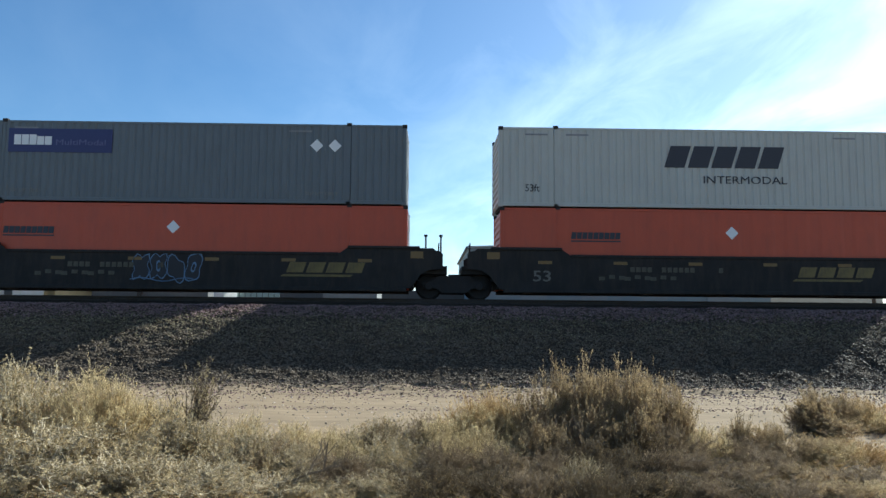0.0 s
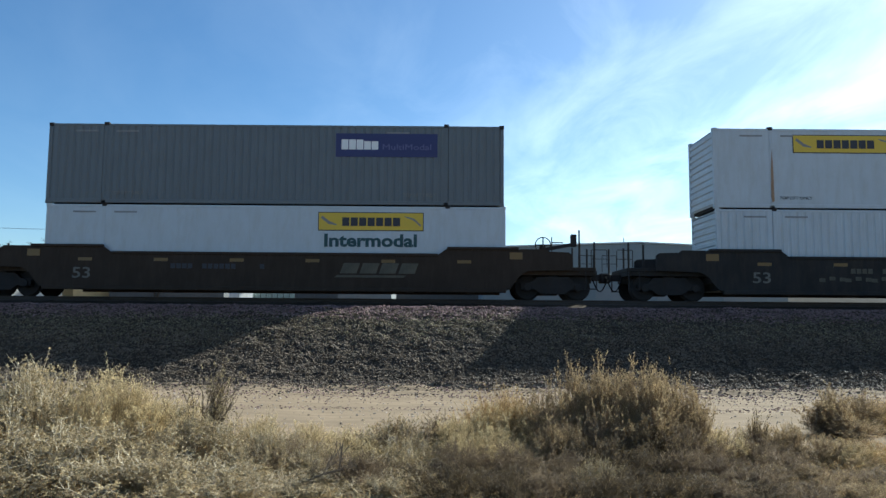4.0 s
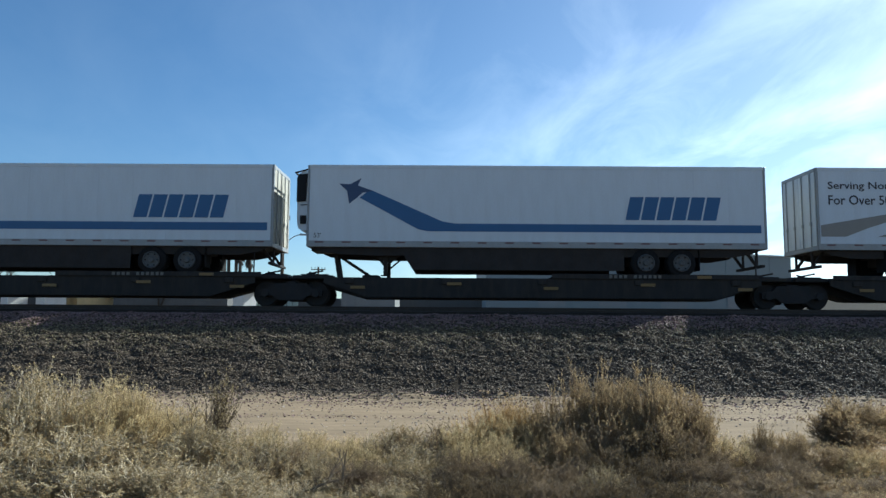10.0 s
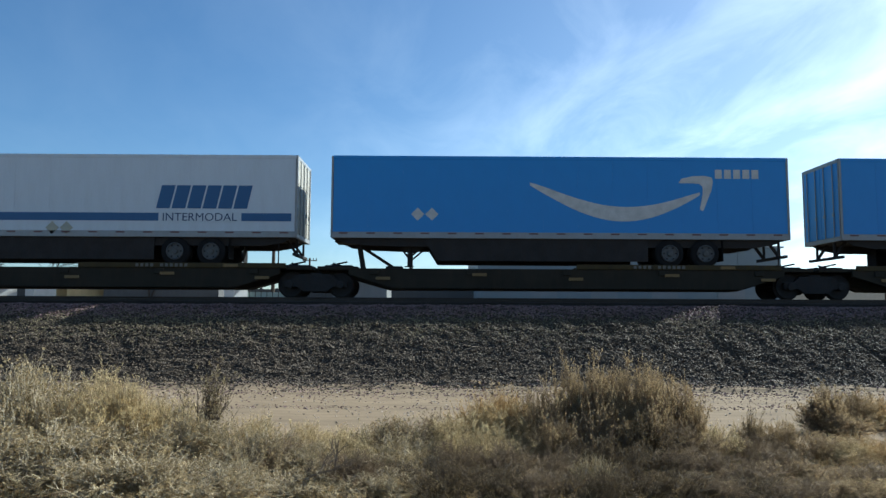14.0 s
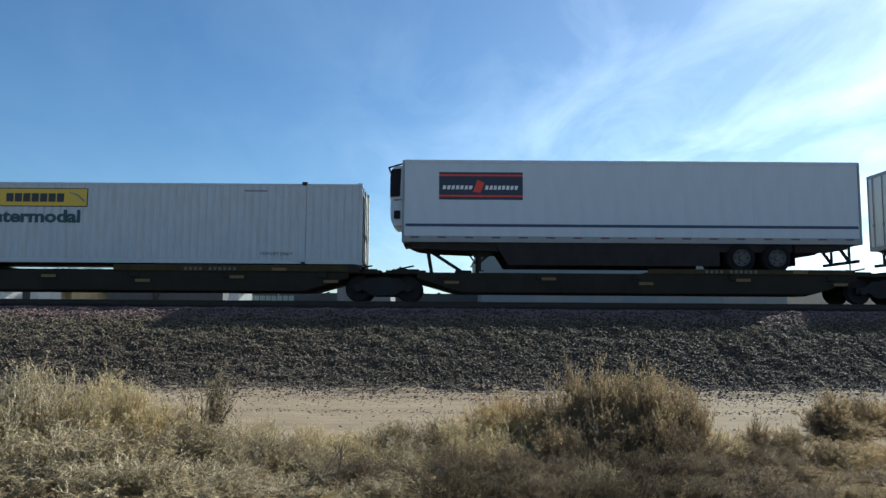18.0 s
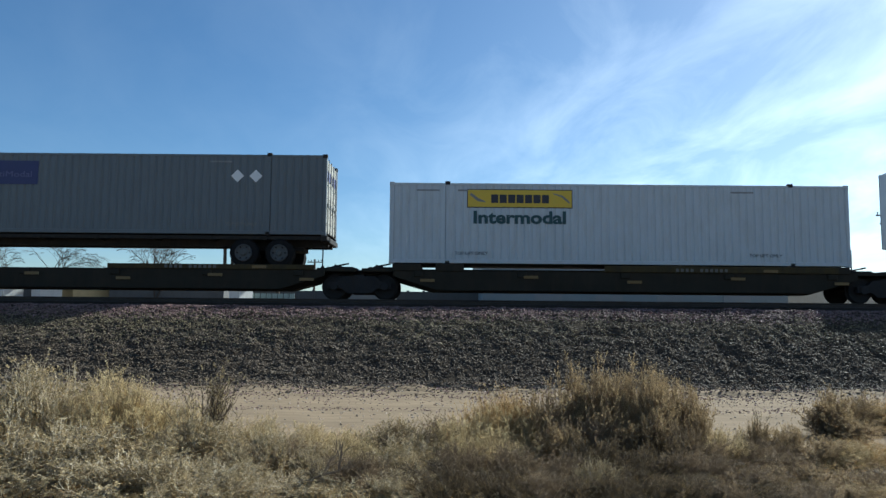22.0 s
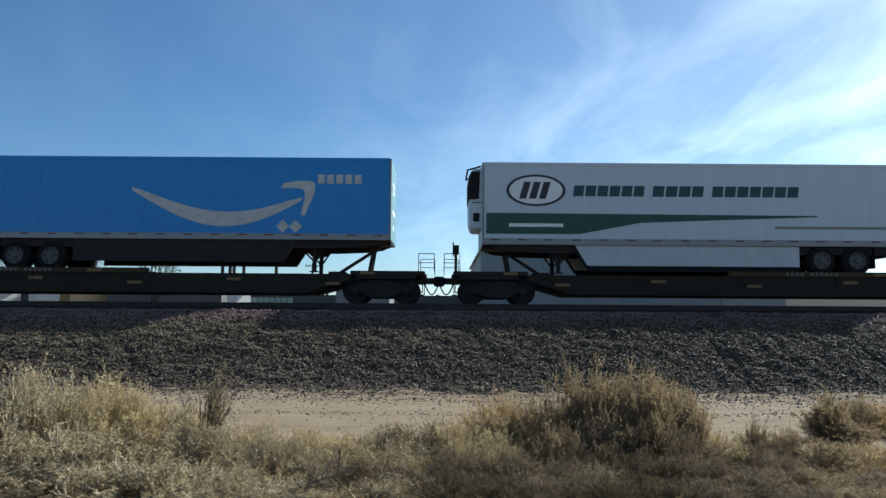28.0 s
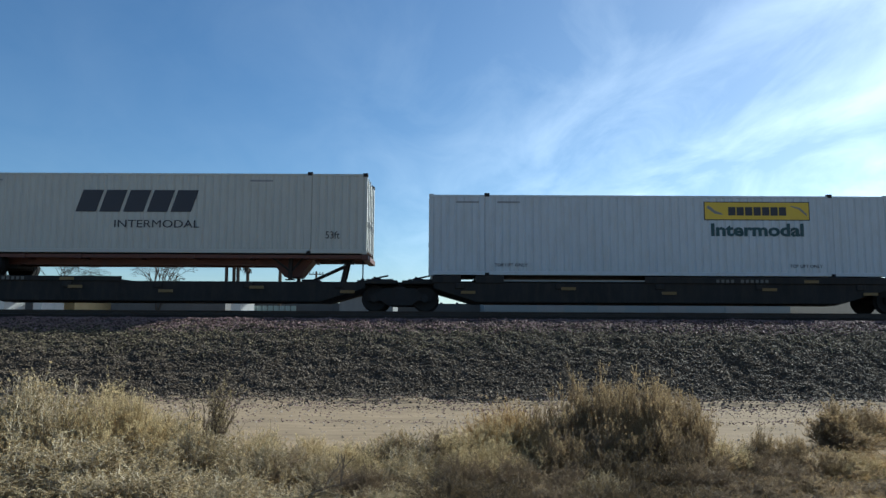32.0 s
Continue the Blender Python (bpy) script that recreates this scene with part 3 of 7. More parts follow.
    rear = put("rear_frame", kept(("rear_frame", tall), lambda: Build().box(-0.10, 0, -WIDE, -WIDE + 0.1, 0, tall, 0.01).box(-0.10, 0, WIDE - 0.1, WIDE, 0, tall, 0.01).box(-0.10, 0, -WIDE + 0.1, WIDE - 0.1, tall - 0.14, tall, 0.01)
                                  .box(-0.10, 0, -WIDE + 0.1, WIDE - 0.1, 0, 0.16, 0.01)), BARE, (h, 0, floor))
    for k in (-1, 1):
        leaf = part("door", kept(("trailer_door", tall), lambda: Build().box(-0.04, 0.03, -0.59, 0.59, 0.16, tall - 0.14, 0.012).box(0.03, 0.045, -0.55, 0.55, 0.7, 0.76).box(0.03, 0.045, -0.55, 0.55, 1.9, 1.96)), PAINT["door_teal"] if paint == "blue" and nose == "L" else (sun_end if nose == "L" else m), ob)
        leaf.matrix_basis = Matrix.Rotation(turn, 4, "Z") @ Matrix.Translation((h - 0.03, k * 0.6, floor))
        for q in (-0.3, 0.3):
            part("lock_rod", kept(("trailer_rod", tall), lambda: Build().rod((0.06, 0, 0.14), (0.06, 0, tall - 0.14), 0.02, 6).box(0.04, 0.09, -0.04, 0.04, 0.9, 1.02)), BARE, leaf, "", (0, q, 0))
    # running gear
    axle_z = deck + 0.52
    span = min(1.25, length * 0.14)
    xs = [h - 3.0 - slide, h - 3.0 - slide - span] if length > 10 else [h - 1.15]
    for x in xs:
        for y in (-1.0, 1.0):
            wh = wheel(ob, 0, y, 0)
            wh.matrix_basis = Matrix.Rotation(turn, 4, "Z") @ Matrix.Translation((x, y, axle_z)) @ (Matrix.Rotation(math.pi, 4, "Z") if turn else Matrix.Identity(4))
            if turn:
                wh.matrix_basis = Matrix.Translation((-x, y, axle_z))
            else:
                wh.matrix_basis = Matrix.Translation((x, y, axle_z))
        put("axle", kept("road_axle", lambda: Build().box(-0.07, 0.07, -0.85, 0.85, -0.07, 0.07, 0.01)), STEEL, (x, 0, axle_z))
    mid, half_ = sum(xs) / len(xs), 1.15 if length > 10 else 0.7
    put("slider_frame", kept(("slider", half_, round(floor - axle_z, 2)), lambda: Build().box(-half_, half_, -0.55, 0.55, -0.22, 0, 0.02).box(-half_ * 0.8, -half_ * 0.55, -0.5, 0.5, -0.5, -0.22).box(half_ * 0.55, half_ * 0.8, -0.5, 0.5, -0.5, -0.22)), STEEL, (mid, 0, floor))
    for y in (-0.95, 0.95):
        put("mud_flap", kept("mud_flap", lambda: Build().box(-0.01, 0.01, -0.3, 0.3, -0.75, 0)), RUBBER, (mid + half_ + 0.1, y, floor))
    put("rear_bumper", kept("rear_bumper", lambda: Build().box(-0.12, 0, -1.15, 1.15, -0.62, -0.52, 0.01).bar((-0.45, -0.6, 0), (-0.06, -0.6, -0.55), 0.08, 0.09).bar((-0.45, 0.6, 0), (-0.06, 0.6, -0.55), 0.08, 0.09)
                          .bar((-0.06, -0.6, 0), (-0.06, -0.6, -0.6), 0.07, 0.07).bar((-0.06, 0.6, 0), (-0.06, 0.6, -0.6), 0.07, 0.07)), STEEL, (h - 0.05, 0, floor))
    legx = -h + (2.75 if length > 10 else 2.1)
    landing_legs(put, legx, floor - deck - 0.06, floor)
    if not skirt and length > 10:
        put("air_line", kept("air_line", lambda: dangling()), RUBBER, (xs[-1] - 1.9, -0.7, floor), "dangling black air lines")
    if length > 10:
        for y in (-1.1, 1.1):
            put("underframe_side", kept(("underframe_side", length), lambda: Build().slab([(-h + 0.12, 0), (-h + 0.5, -0.16), (-h + 1.2, -0.24), (-h + 2.4, -0.28), (h - 1.2, -0.28), (h - 0.5, -0.16), (h - 0.2, 0)], -0.03, 0.03)), STEEL, (0, y, floor))
    put("gear_plate", kept("gear_plate", lambda: Build().slab([(-0.55, 0), (0.85, 0), (0.3, -0.42), (0.05, -0.5), (-0.2, -0.42)], -0.02, 0.02)), STEEL, (legx, -0.72, floor))
    put("coupler_plate", kept("coupler_plate", lambda: Build().box(-0.1, 1.5, -0.55, 0.55, -0.08, 0, 0.01)), STEEL, (-h + 0.15, 0, floor))
    if skirt:
        a, b = legx + 0.5, xs[-1] - 0.75
        for y in (-1.2, 1.2):
            put("side_skirt", kept(("side_skirt", round(a, 1), round(b, 1)), lambda: Build().slab([(a + 0.5, -0.78), (b, -0.78), (b, 0), (a, 0)], -0.015, 0.015)), PAINT[skirt] if skirt in PAINT else STEEL, (0, y, floor), "side skirt panel")
            if skirt == "white":
                put("skirt_edge", kept(("skirt_edge", round(a, 1), round(b, 1)), lambda: Build().slab([(a + 0.5, -0.92), (b, -0.92), (b, -0.72), (a + 0.42, -0.72)], -0.02, 0.02).slab([(a - 0.12, 0), (a + 0.42, -0.86), (a + 0.52, -0.86), (a + 0.02, 0)], -0.02, 0.02)), RUBBER, (0, y, floor), "black lower edge")
    else:
        put("cross_members", kept(("cross_members", length), lambda: joists(-h + 3.2, h - 4.6)), STEEL, (0, 0, floor))
    if tank:
        put("fuel_tank", kept("fuel_tank", lambda: Build().rod((-0.75, 0, -0.38), (0.75, 0, -0.38), 0.3, 14).box(-0.5, -0.42, -0.05, 0.05, -0.2, 0).box(0.42, 0.5, -0.05, 0.05, -0.2, 0)), RIM, (legx + 1.6, -0.9, floor), "dull grey fuel tank")
    if reefer:
        unit = put("reefer_unit", kept("reefer_unit", reefer_shell), PAINT["van_white"], (-h, 0, floor), "white cooling unit")
        part("grille", kept("reefer_grille", lambda: louvres()), GRILLE, unit, "black grille")
        part("panel_seam", kept("reefer_seam", lambda: Build().box(-0.30, 0, -1.022, 1.022, 1.52, 1.545)), STEEL, unit)
        part("control_box", kept("reefer_box", lambda: Build().box(-0.3, -0.08, -1.03, -0.99, 0.85, 1.15, 0.006)), GRILLE, unit)
        part("exhaust_hood", kept("reefer_hood", lambda: Build().bar((-0.5, -0.9, 2.72), (-0.02, -0.9, 2.86), 0.05, 0.05).bar((-0.5, 0.9, 2.72), (-0.02, 0.9, 2.86), 0.05, 0.05).box(-0.53, -0.47, -0.95, 0.95, 2.68, 2.74, 0.01)), STEEL, unit)
    return ride(ob, u + h, 0)


def reefer_shell():
    """A cooling unit with rounded shoulders, narrower towards its front."""
    prof = [(0, 0.62), (-0.26, 0.62), (-0.36, 0.68), (-0.42, 0.84), (-0.44, 1.1), (-0.44, 2.4), (-0.42, 2.58), (-0.35, 2.70), (-0.22, 2.76), (0, 2.76)]
    n, b = len(prof), Build()
    v = [(x, s * (1.02 - 0.75 * x * x), z) for s in (-1, 1) for x, z in prof]
    return b.add(v, [tuple(range(n)), tuple(range(2 * n - 1, n - 1, -1))] + [(i, i + n, (i + 1) % n + n, (i + 1) % n) for i in range(n)])


def louvres():
    b = Build().box(-0.452, -0.43, -0.86, 0.86, 1.62, 2.52, 0.004)
    for i in range(9):
        z = 1.68 + i * 0.085
        b.slab([(-0.475, z), (-0.445, z + 0.05), (-0.44, z + 0.05), (-0.47, z)], -0.8, 0.8)
    return b.slab([(-0.44, 1.66), (-0.10, 1.66), (-0.06, 2.66), (-0.38, 2.64), (-0.44, 2.5)], -1.024, -0.88)


def dangling():
    b = Build()
    for x0, x1, sag, z in ((-0.9, 0.1, 0.5, -0.1), (-0.2, 0.9, 0.38, -0.12), (0.3, 1.2, 0.55, -0.1)):
        b.tube([(x0 + (x1 - x0) * a, 0.05 * math.sin(a * 5), z - sag * abs(math.sin(math.pi * a)) ** 0.8) for a in (i / 8 for i in range(9))], 0.02)
    return b.rod((-1.1, 0, 0), (-1.1, 0, -0.75), 0.025, 6).rod((-0.75, 0, 0), (-0.75, 0, -0.7), 0.02, 6)


def joists(a, b):
    w, n = Build(), int((b - a) / 0.6)
    for i in range(n):
        x = a + i * (b - a) / max(1, n - 1)
        w.box(x - 0.025, x + 0.025, -WIDE + 0.2, WIDE - 0.2, -0.09, 0)
    return w


def truck(parent, x):
    """A two-axle rail truck with its wheelsets."""
    def frame_():
        b = Build()
        for y in (-1.02, 1.02):
            b.slab([(-1.12, 0.36), (-0.62, 0.36), (-0.42, 0.20), (0.42, 0.20), (0.62, 0.36), (1.12, 0.36), (1.12, 0.56), (0.75, 0.62), (0.55, 0.80), (-0.55, 0.80), (-0.75, 0.62), (-1.12, 0.56)], y - 0.09, y + 0.09)
            for k in (-0.89, 0.89):
                b.lathe([(y - 0.14, 0.12), (y - 0.13, 0.14), (y + 0.13, 0.14), (y + 0.14, 0.12)], k, 0.44, 12)
            for k in (-0.22, -0.0, 0.22):
                b.rod((k, y, 0.28), (k, y, 0.6), 0.085, 8)
        return b.box(-0.2, 0.2, -1.0, 1.0, 0.55, 0.86, 0.03)
    ob = part("truck", kept("truck", frame_), STEEL, parent, "dark cast steel rail truck", (x, 0, 0))
    for k in (-0.89, 0.89):
        part("wheelset", kept("wheelset", lambda: Build().lathe([(-0.86, 0.10), (-0.86, 0.42), (-0.75, 0.44), (-0.73, 0.48), (-0.70, 0.48), (-0.70, 0.09), (0.70, 0.09), (0.70, 0.48), (0.73, 0.48), (0.75, 0.44), (0.86, 0.42), (0.86, 0.10)], 0, 0.0, 24)), STEEL, ob, "", (k, 0, 0.44))
    return ob


def coupler_end(ob, x, d, paint, wheel_too=False, base=1.02):
    """A car end at a coupler: drawbar, knuckle, hoses, grab irons, steps. d: +1 at the right end."""
    part("drawbar", kept("drawbar", lambda: Build().box(-1.0, -0.12, -0.12, 0.12, 0.72, 0.95, 0.02).box(-0.2, 0.1, -0.2, 0.2, 0.64, 1.0, 0.05)), STEEL, ob, "", (x, 0, 0)).scale = (d, 1, 1)
    hose = kept("air_hose", lambda: hose_mesh())
    part("air_hose", hose, RUBBER, ob, "", (x, -0.42, 0)).scale = (d, 1, 1)
    for y in (-1.2, 1.2):
        part("grab_iron", kept("grab_iron", lambda: Build().tube([(0, 0, 0), (0, 0, 0.6), (0.02, 0, 0.62), (0.53, 0, 0.62), (0.55, 0, 0.6), (0.55, 0, 0)], 0.014).rod((0, 0, 0.3), (0.55, 0, 0.3), 0.012)), STEEL, ob, "", (x - d * 0.45 - 0.27, y, base))
        part("step", kept("step", lambda: Build().box(-0.2, 0.2, -0.04, 0.04, 0.36, 0.4).box(-0.2, -0.17, -0.03, 0.03, 0.4, 1.0).box(0.17, 0.2, -0.03, 0.03, 0.4, 1.0)), STEEL, ob, "", (x - d * 0.75, y * 1.08, 0))
    if wheel_too:
        part("brake_stand", kept("brake_stand", lambda: Build().box(-0.05, 0.05, -0.05, 0.05, 0, 1.05).box(-0.12, 0.12, -0.1, 0.1, 0.75, 1.1, 0.02)), STEEL, ob, "", (x - d * 0.62, 0.55, base))
        part("brake_wheel", kept("brake_wheel", lambda: brake_wheel()), STEEL, ob, "round brake wheel", (x - d * 0.52, 0.55, base + 0.95))


def hose_mesh():
    return Build().tube([(-0.55 + 0.62 * a, 0, 0.80 - 0.5 * math.sin(math.pi * min(1, a * 1.05)) + 0.05 * a) for a in (i / 8 for i in range(9))], 0.025)


def brake_wheel():
    b, n, r = Build(), 16, 0.27
    pts = [(0, r * math.cos(2 * math.pi * i / n), r * math.sin(2 * math.pi * i / n)) for i in range(n)]
    b.tube(pts, 0.02, 5, True)
    for i in range(0, n, 4):
        b.rod((0, 0, 0), pts[i], 0.024, 5)
    return b


def well_end(h, style, drop):
    """Outline of a side's end, from the bottom corner round to the raised top: arched over the truck."""
    far, e = (h + 1.2, h) if style == "joint" else (h + 2.25, h + 0.5)
    return [(h + 0.05, 0.34), (h + 0.22, 0.52), (h + 0.42, 0.80), (h + 0.72, 0.98), (far, 1.03), (far, 1.55 - drop), (far - 0.12, 1.64 - drop), (e + 0.95, 1.66 - drop), (e + 0.85, 1.74 - drop)]


def well_car(u, left, right, paint, name_mark, label, at_left, at_right, number=True, graffiti=None, mark_x=-2.2, sixty=-7.0, drop=0.0, amber="lettering_faint", plate=None):
    """One well unit about the container at u. left, right: the joints; at_left, at_right: 'coupler' or 'joint'."""
    ob = thing("well_car", label, "well car", "double-stack well cars")
    c = u + LONG / 2
    a, b, h, m = left - c, right - c, LONG / 2, PAINT[paint]
    for k in (0, 1):
        y = (-1.46, 1.46)[k]
        ends = [well_end(h, style, drop) for style in (at_left, at_right)]
        prof = [(-p, q) for p, q in reversed(ends[0])] + ends[1] + [(h - 2.1, 1.74 - drop), (h - 2.4, 1.52 - drop * 0.8), (-h + 2.4, 1.52 - drop * 0.8), (-h + 2.1, 1.74 - drop)]
        part("side_wall", kept(("well_side", at_left, at_right, drop), lambda: Build().slab(prof, -0.03, 0.03)), m, ob, "", (0, y, 0))
        part("top_chord", kept("top_chord", lambda: Build().box(-h + 2.4, h - 2.4, -0.07, 0.07, 1.46, 1.56, 0.015)), m, ob, "", (0, y, -drop * 0.8))
        part("bottom_chord", kept("bottom_chord", lambda: Build().box(-h + 0.05, h - 0.05, -0.08, 0.08, 0.22, 0.36, 0.015)), m, ob, "", (0, y, 0))
        for x in (-h + 0.85, h - 0.85):
            part("end_chord", kept("end_chord", lambda: Build().box(-1.25, 1.25, -0.09, 0.09, 1.70, 1.80, 0.02)), m, ob, "", (x, y, -drop))
        if not k:
            for i in range(6):
                part("reflector", kept("reflector", lambda: Build().box(-0.24, 0.24, -0.006, 0.004, -0.055, 0.055)), PAINT["reflector"], ob, "yellow reflector strip", (-h + 1.5 + i * (LONG - 3.0) / 5, y - 0.036, 1.28 - drop * 0.8))
            for x in (-h - 0.3, h + 0.3):
                part("reflector", kept("reflector_end", lambda: Build().box(-0.22, 0.22, -0.006, 0.004, -0.12, 0.12)), PAINT["reflector"], ob, "yellow end panel", (x, y - 0.036, 1.50 - drop))
            if name_mark == "dark":
                row(ob, "name_block", amber, h - 5.8 + mark_x + 2.2, h - 3.1 + mark_x + 2.2, 0.85, 1.21, 4, 0.35, label="dull slanted block", y=y - 0.04)
                part("name_stroke", kept("mark_w2", lambda: Build().slab([(-0.2, -0.14), (2.2, -0.14), (2.3, -0.06), (-0.1, -0.06)], -0.004, 0.004)), PAINT[amber], ob, "", (h - 5.8 + mark_x + 2.2, y - 0.04, 0.85))
            elif name_mark == "panel":
                p = part("name_panel", kept("panel_w", lambda: Build().box(-1.28, 1.28, -0.004, 0.01, -0.27, 0.27)), PAINT["ink"], ob, "black panel with white blocks", (mark_x + 2.1, y - 0.036, 0.86))
                row(p, "name_block", "taupe", -1.05, 1.0, -0.2, 0.2, 3, 0.12, y=-0.01)
            if plate is not None:
                p = part("number_plate", kept("plate_w", lambda: Build().box(0, 3.1, -0.004, 0.01, -0.17, 0.17)), PAINT["ink"], ob, "dark plate with pale bars", (plate, y - 0.036, 0.89))
                for i, x in enumerate((0.1, 0.36, 0.62, 0.88, 1.34, 1.6, 1.86, 2.12, 2.38, 2.64)):
                    bar_mark(p, "taupe", x, -0.11, 0.17, 0.22, -0.01, "number_bar")
            elif number:
                dull = "lettering_faint" if paint == "black" else "ink"
                for x, w in ((3.4, 0.16), (3.6, 0.16), (3.8, 0.16), (4.0, 0.15), (4.5, 0.15), (4.7, 0.15), (4.9, 0.15), (5.1, 0.15), (5.3, 0.15), (5.5, 0.15), (6.5, 0.15)):
                    bar_mark(ob, dull, sixty + x, 0.98 - drop * 0.5, w, 0.17, y - 0.04, "number_bar")
                if paint == "black":
                    for i in range(9):
                        bar_mark(ob, "lettering_faint", sixty + 2.3 + i * 0.3 + 0.05 * (i % 3), 0.68 + 0.03 * ((i * 5) % 3), 0.2, 0.13, y - 0.04, "scrawl_bar")
            part("lettering", words("53", 0.62, 0.38, 0.01), PAINT["lettering_mid" if name_mark == "dark" else "ink"], ob, "number 53", (sixty, y - 0.036, 0.62))
            if graffiti:
                spray(ob, graffiti, y - 0.036)
    for i in range(7):
        part("cross_bearer", kept("cross_bearer", lambda: Build().box(-0.15, 0.15, -1.4, 1.4, 0.28, 0.345)), STEEL, ob, "", (-h + 1.2 + i * (LONG - 2.4) / 6, 0, 0))
    for d, end, style in ((-1, a, at_left), (1, b, at_right)):
        inner = d * (h + 0.12)
        far = end - d * (0.55 if style == "coupler" else 0.25)
        x0, x1 = sorted((inner, far))
        part("end_platform", Build().box(x0, x1, -1.2, 1.2, 1.0, 1.14, 0.02).box(x0, x1, -0.32, 0.32, 0.62, 1.0, 0.02).box(x0 if d < 0 else x0 - 0.2, x1 if d > 0 else x1 + 0.2, -1.15, 1.15, 0.86, 1.0), m, ob, "")
        part("end_bulkhead", kept("end_bulkhead", lambda: Build().box(-0.05, 0.05, -1.42, 1.42, 0.6, 1.66, 0.02).box(-0.22, -0.16, -1.42, 1.42, 0.36, 0.9)), m, ob, "", (d * (h + 0.30), 0, -drop)).scale = (d, 1, 1)
        if style == "coupler":
            truck(ob, end - d * 2.05)
            coupler_end(ob, end, d, paint, wheel_too=False, base=1.14)
            if d > 0:
                bw = part("brake_wheel", kept("brake_wheel", lambda: brake_wheel()), STEEL, ob, "round brake wheel", (h + 1.25, -1.36, 1.90 - drop))
                bw.rotation_euler = (0, 0, math.pi / 2)
                part("brake_gear", kept("brake_gear", lambda: Build().box(-0.1, 0.1, -0.1, 0.1, -0.22, 0.06, 0.02).bar((0, 0, -0.12), (1.12, 0, 0.10), 0.08, 0.12).box(1.0, 1.2, -0.1, 0.1, 0.0, 0.44, 0.03).rod((1.3, 0, -0.75), (1.3, 0, 0.6), 0.03, 6).rod((0.35, 0.1, -0.3), (0.35, 0.1, 0.36), 0.02, 6).rod((0.35, 0.1, 0.16), (0.75, 0.1, 0.16), 0.02, 6)), STEEL, ob, "dark brake rigging", (h + 1.25, -1.15, 1.86 - drop))
            for q, (x, hh) in enumerate(((0.42, 0.86), (0.6, 0.9), (0.98, 0.9), (1.12, 0.82))):
                part("hand_post", kept(("hand_post", hh), lambda hh=hh: Build().rod((0, 0, -0.2), (0, 0, hh), 0.036, 6)), STEEL, ob, "", (end - d * x, -1.15 if q % 2 else 1.1, 1.14))
            part("valve_box", kept("valve_box", lambda: Build().box(-0.3, 0.3, -0.2, 0.2, 0, 0.3, 0.03).rod((-0.5, 0.3, 0.1), (0.6, 0.3, 0.35), 0.04).rod((0.1, -0.1, 0.3), (0.5, -0.1, 0.62), 0.03)), STEEL, ob, "", (end - d * 2.6, -0.5, 1.14))
        else:
            if d < 0:
                truck(ob, end)
            else:
                for x in (0.6, 1.13):
                    part("hand_post", kept("joint_post", lambda: Build().rod((0, 0, 0), (0, 0, 1.08), 0.03, 6).box(-0.06, 0.06, -0.03, 0.03, 1.02, 1.1)), STEEL, ob, "", (h + x, -1.2, 1.14))
            part("end_rail", kept("end_rail", lambda: Build().rod((0, 0, 0), (0, 0, 0.82), 0.022).rod((0, 0.5, 0), (0, 0.5, 0.82), 0.022)), STEEL, ob, "", (end - d * 0.55, -1.1, 1.14))
    return ride(ob, c, 0)


def band(outer, inner, y0, y1):
    """A closed flat ribbon between two loops of as many points in x and z."""
    n, b = len(outer), Build()
    v = [(x, y, z) for y in (y0, y1) for loop in (outer, inner) for x, z in loop]
    f = []
    for i in range(n):
        j = (i + 1) % n
        f += [(i, j, n + j, n + i), (3 * n + i, 3 * n + j, 2 * n + j, 2 * n + i), (2 * n + i, 2 * n + j, j, i), (n + i, n + j, 3 * n + j, 3 * n + i)]
    return b.add(v, f)


def spray(ob, kind, y):
    """Sprayed letters that nobody can read: swollen uneven loops with a pale outline, and a loose tail."""
    x, n, w, seed, fill = kind
    rnd = random.Random(seed)
    for i in range(n):
        cx, cz, k = x + i * w, 0.98 + rnd.uniform(-0.05, 0.05), 22
        ph, lobes = rnd.uniform(0, 6.28), rnd.choice((2, 3, 4))
        loops = [[], [], []]
        for q in range(k):
            a = 2 * math.pi * q / k
            r = 0.46 + 0.10 * math.sin(lobes * a + ph) + 0.06 * math.sin((lobes + 2) * a + 2 * ph)
            for loop, g in zip(loops, (1.0, 0.91, 0.30)):
                rr = r * g if g > 0.5 else 0.15 + 0.05 * math.sin(2 * a + ph)
                loop.append((cx + rr * w * 1.12 * math.cos(a), cz + rr * 1.0 * math.sin(a)))
        part("spray_fill", Build().slab(loops[1], y - 0.003 - 0.001 * (i % 2), y + 0.003), PAINT[fill], ob, "sprayed dark blue fill")
        part("spray_outline", band(loops[0], loops[1], y - 0.006 - 0.001 * (i % 2), y + 0.003), PAINT["spray_pale"], ob, "sprayed pale blue outline")
        if i % 2:
            part("spray_outline", band(loops[2], [(cx + (p - cx) * 0.6, cz + (z - cz) * 0.6) for p, z in loops[2]], y - 0.008, y + 0.001), PAINT["spray_pale"], ob, "")
    part("spray_tail", Build().tube([(x - 0.6 * w + 0.9 * n * w * t, y - 0.004, 0.56 + 0.06 * math.sin(9 * t)) for t in (q / 12 for q in range(13))], 0.018, 4), PAINT["spray_pale"], ob, "")


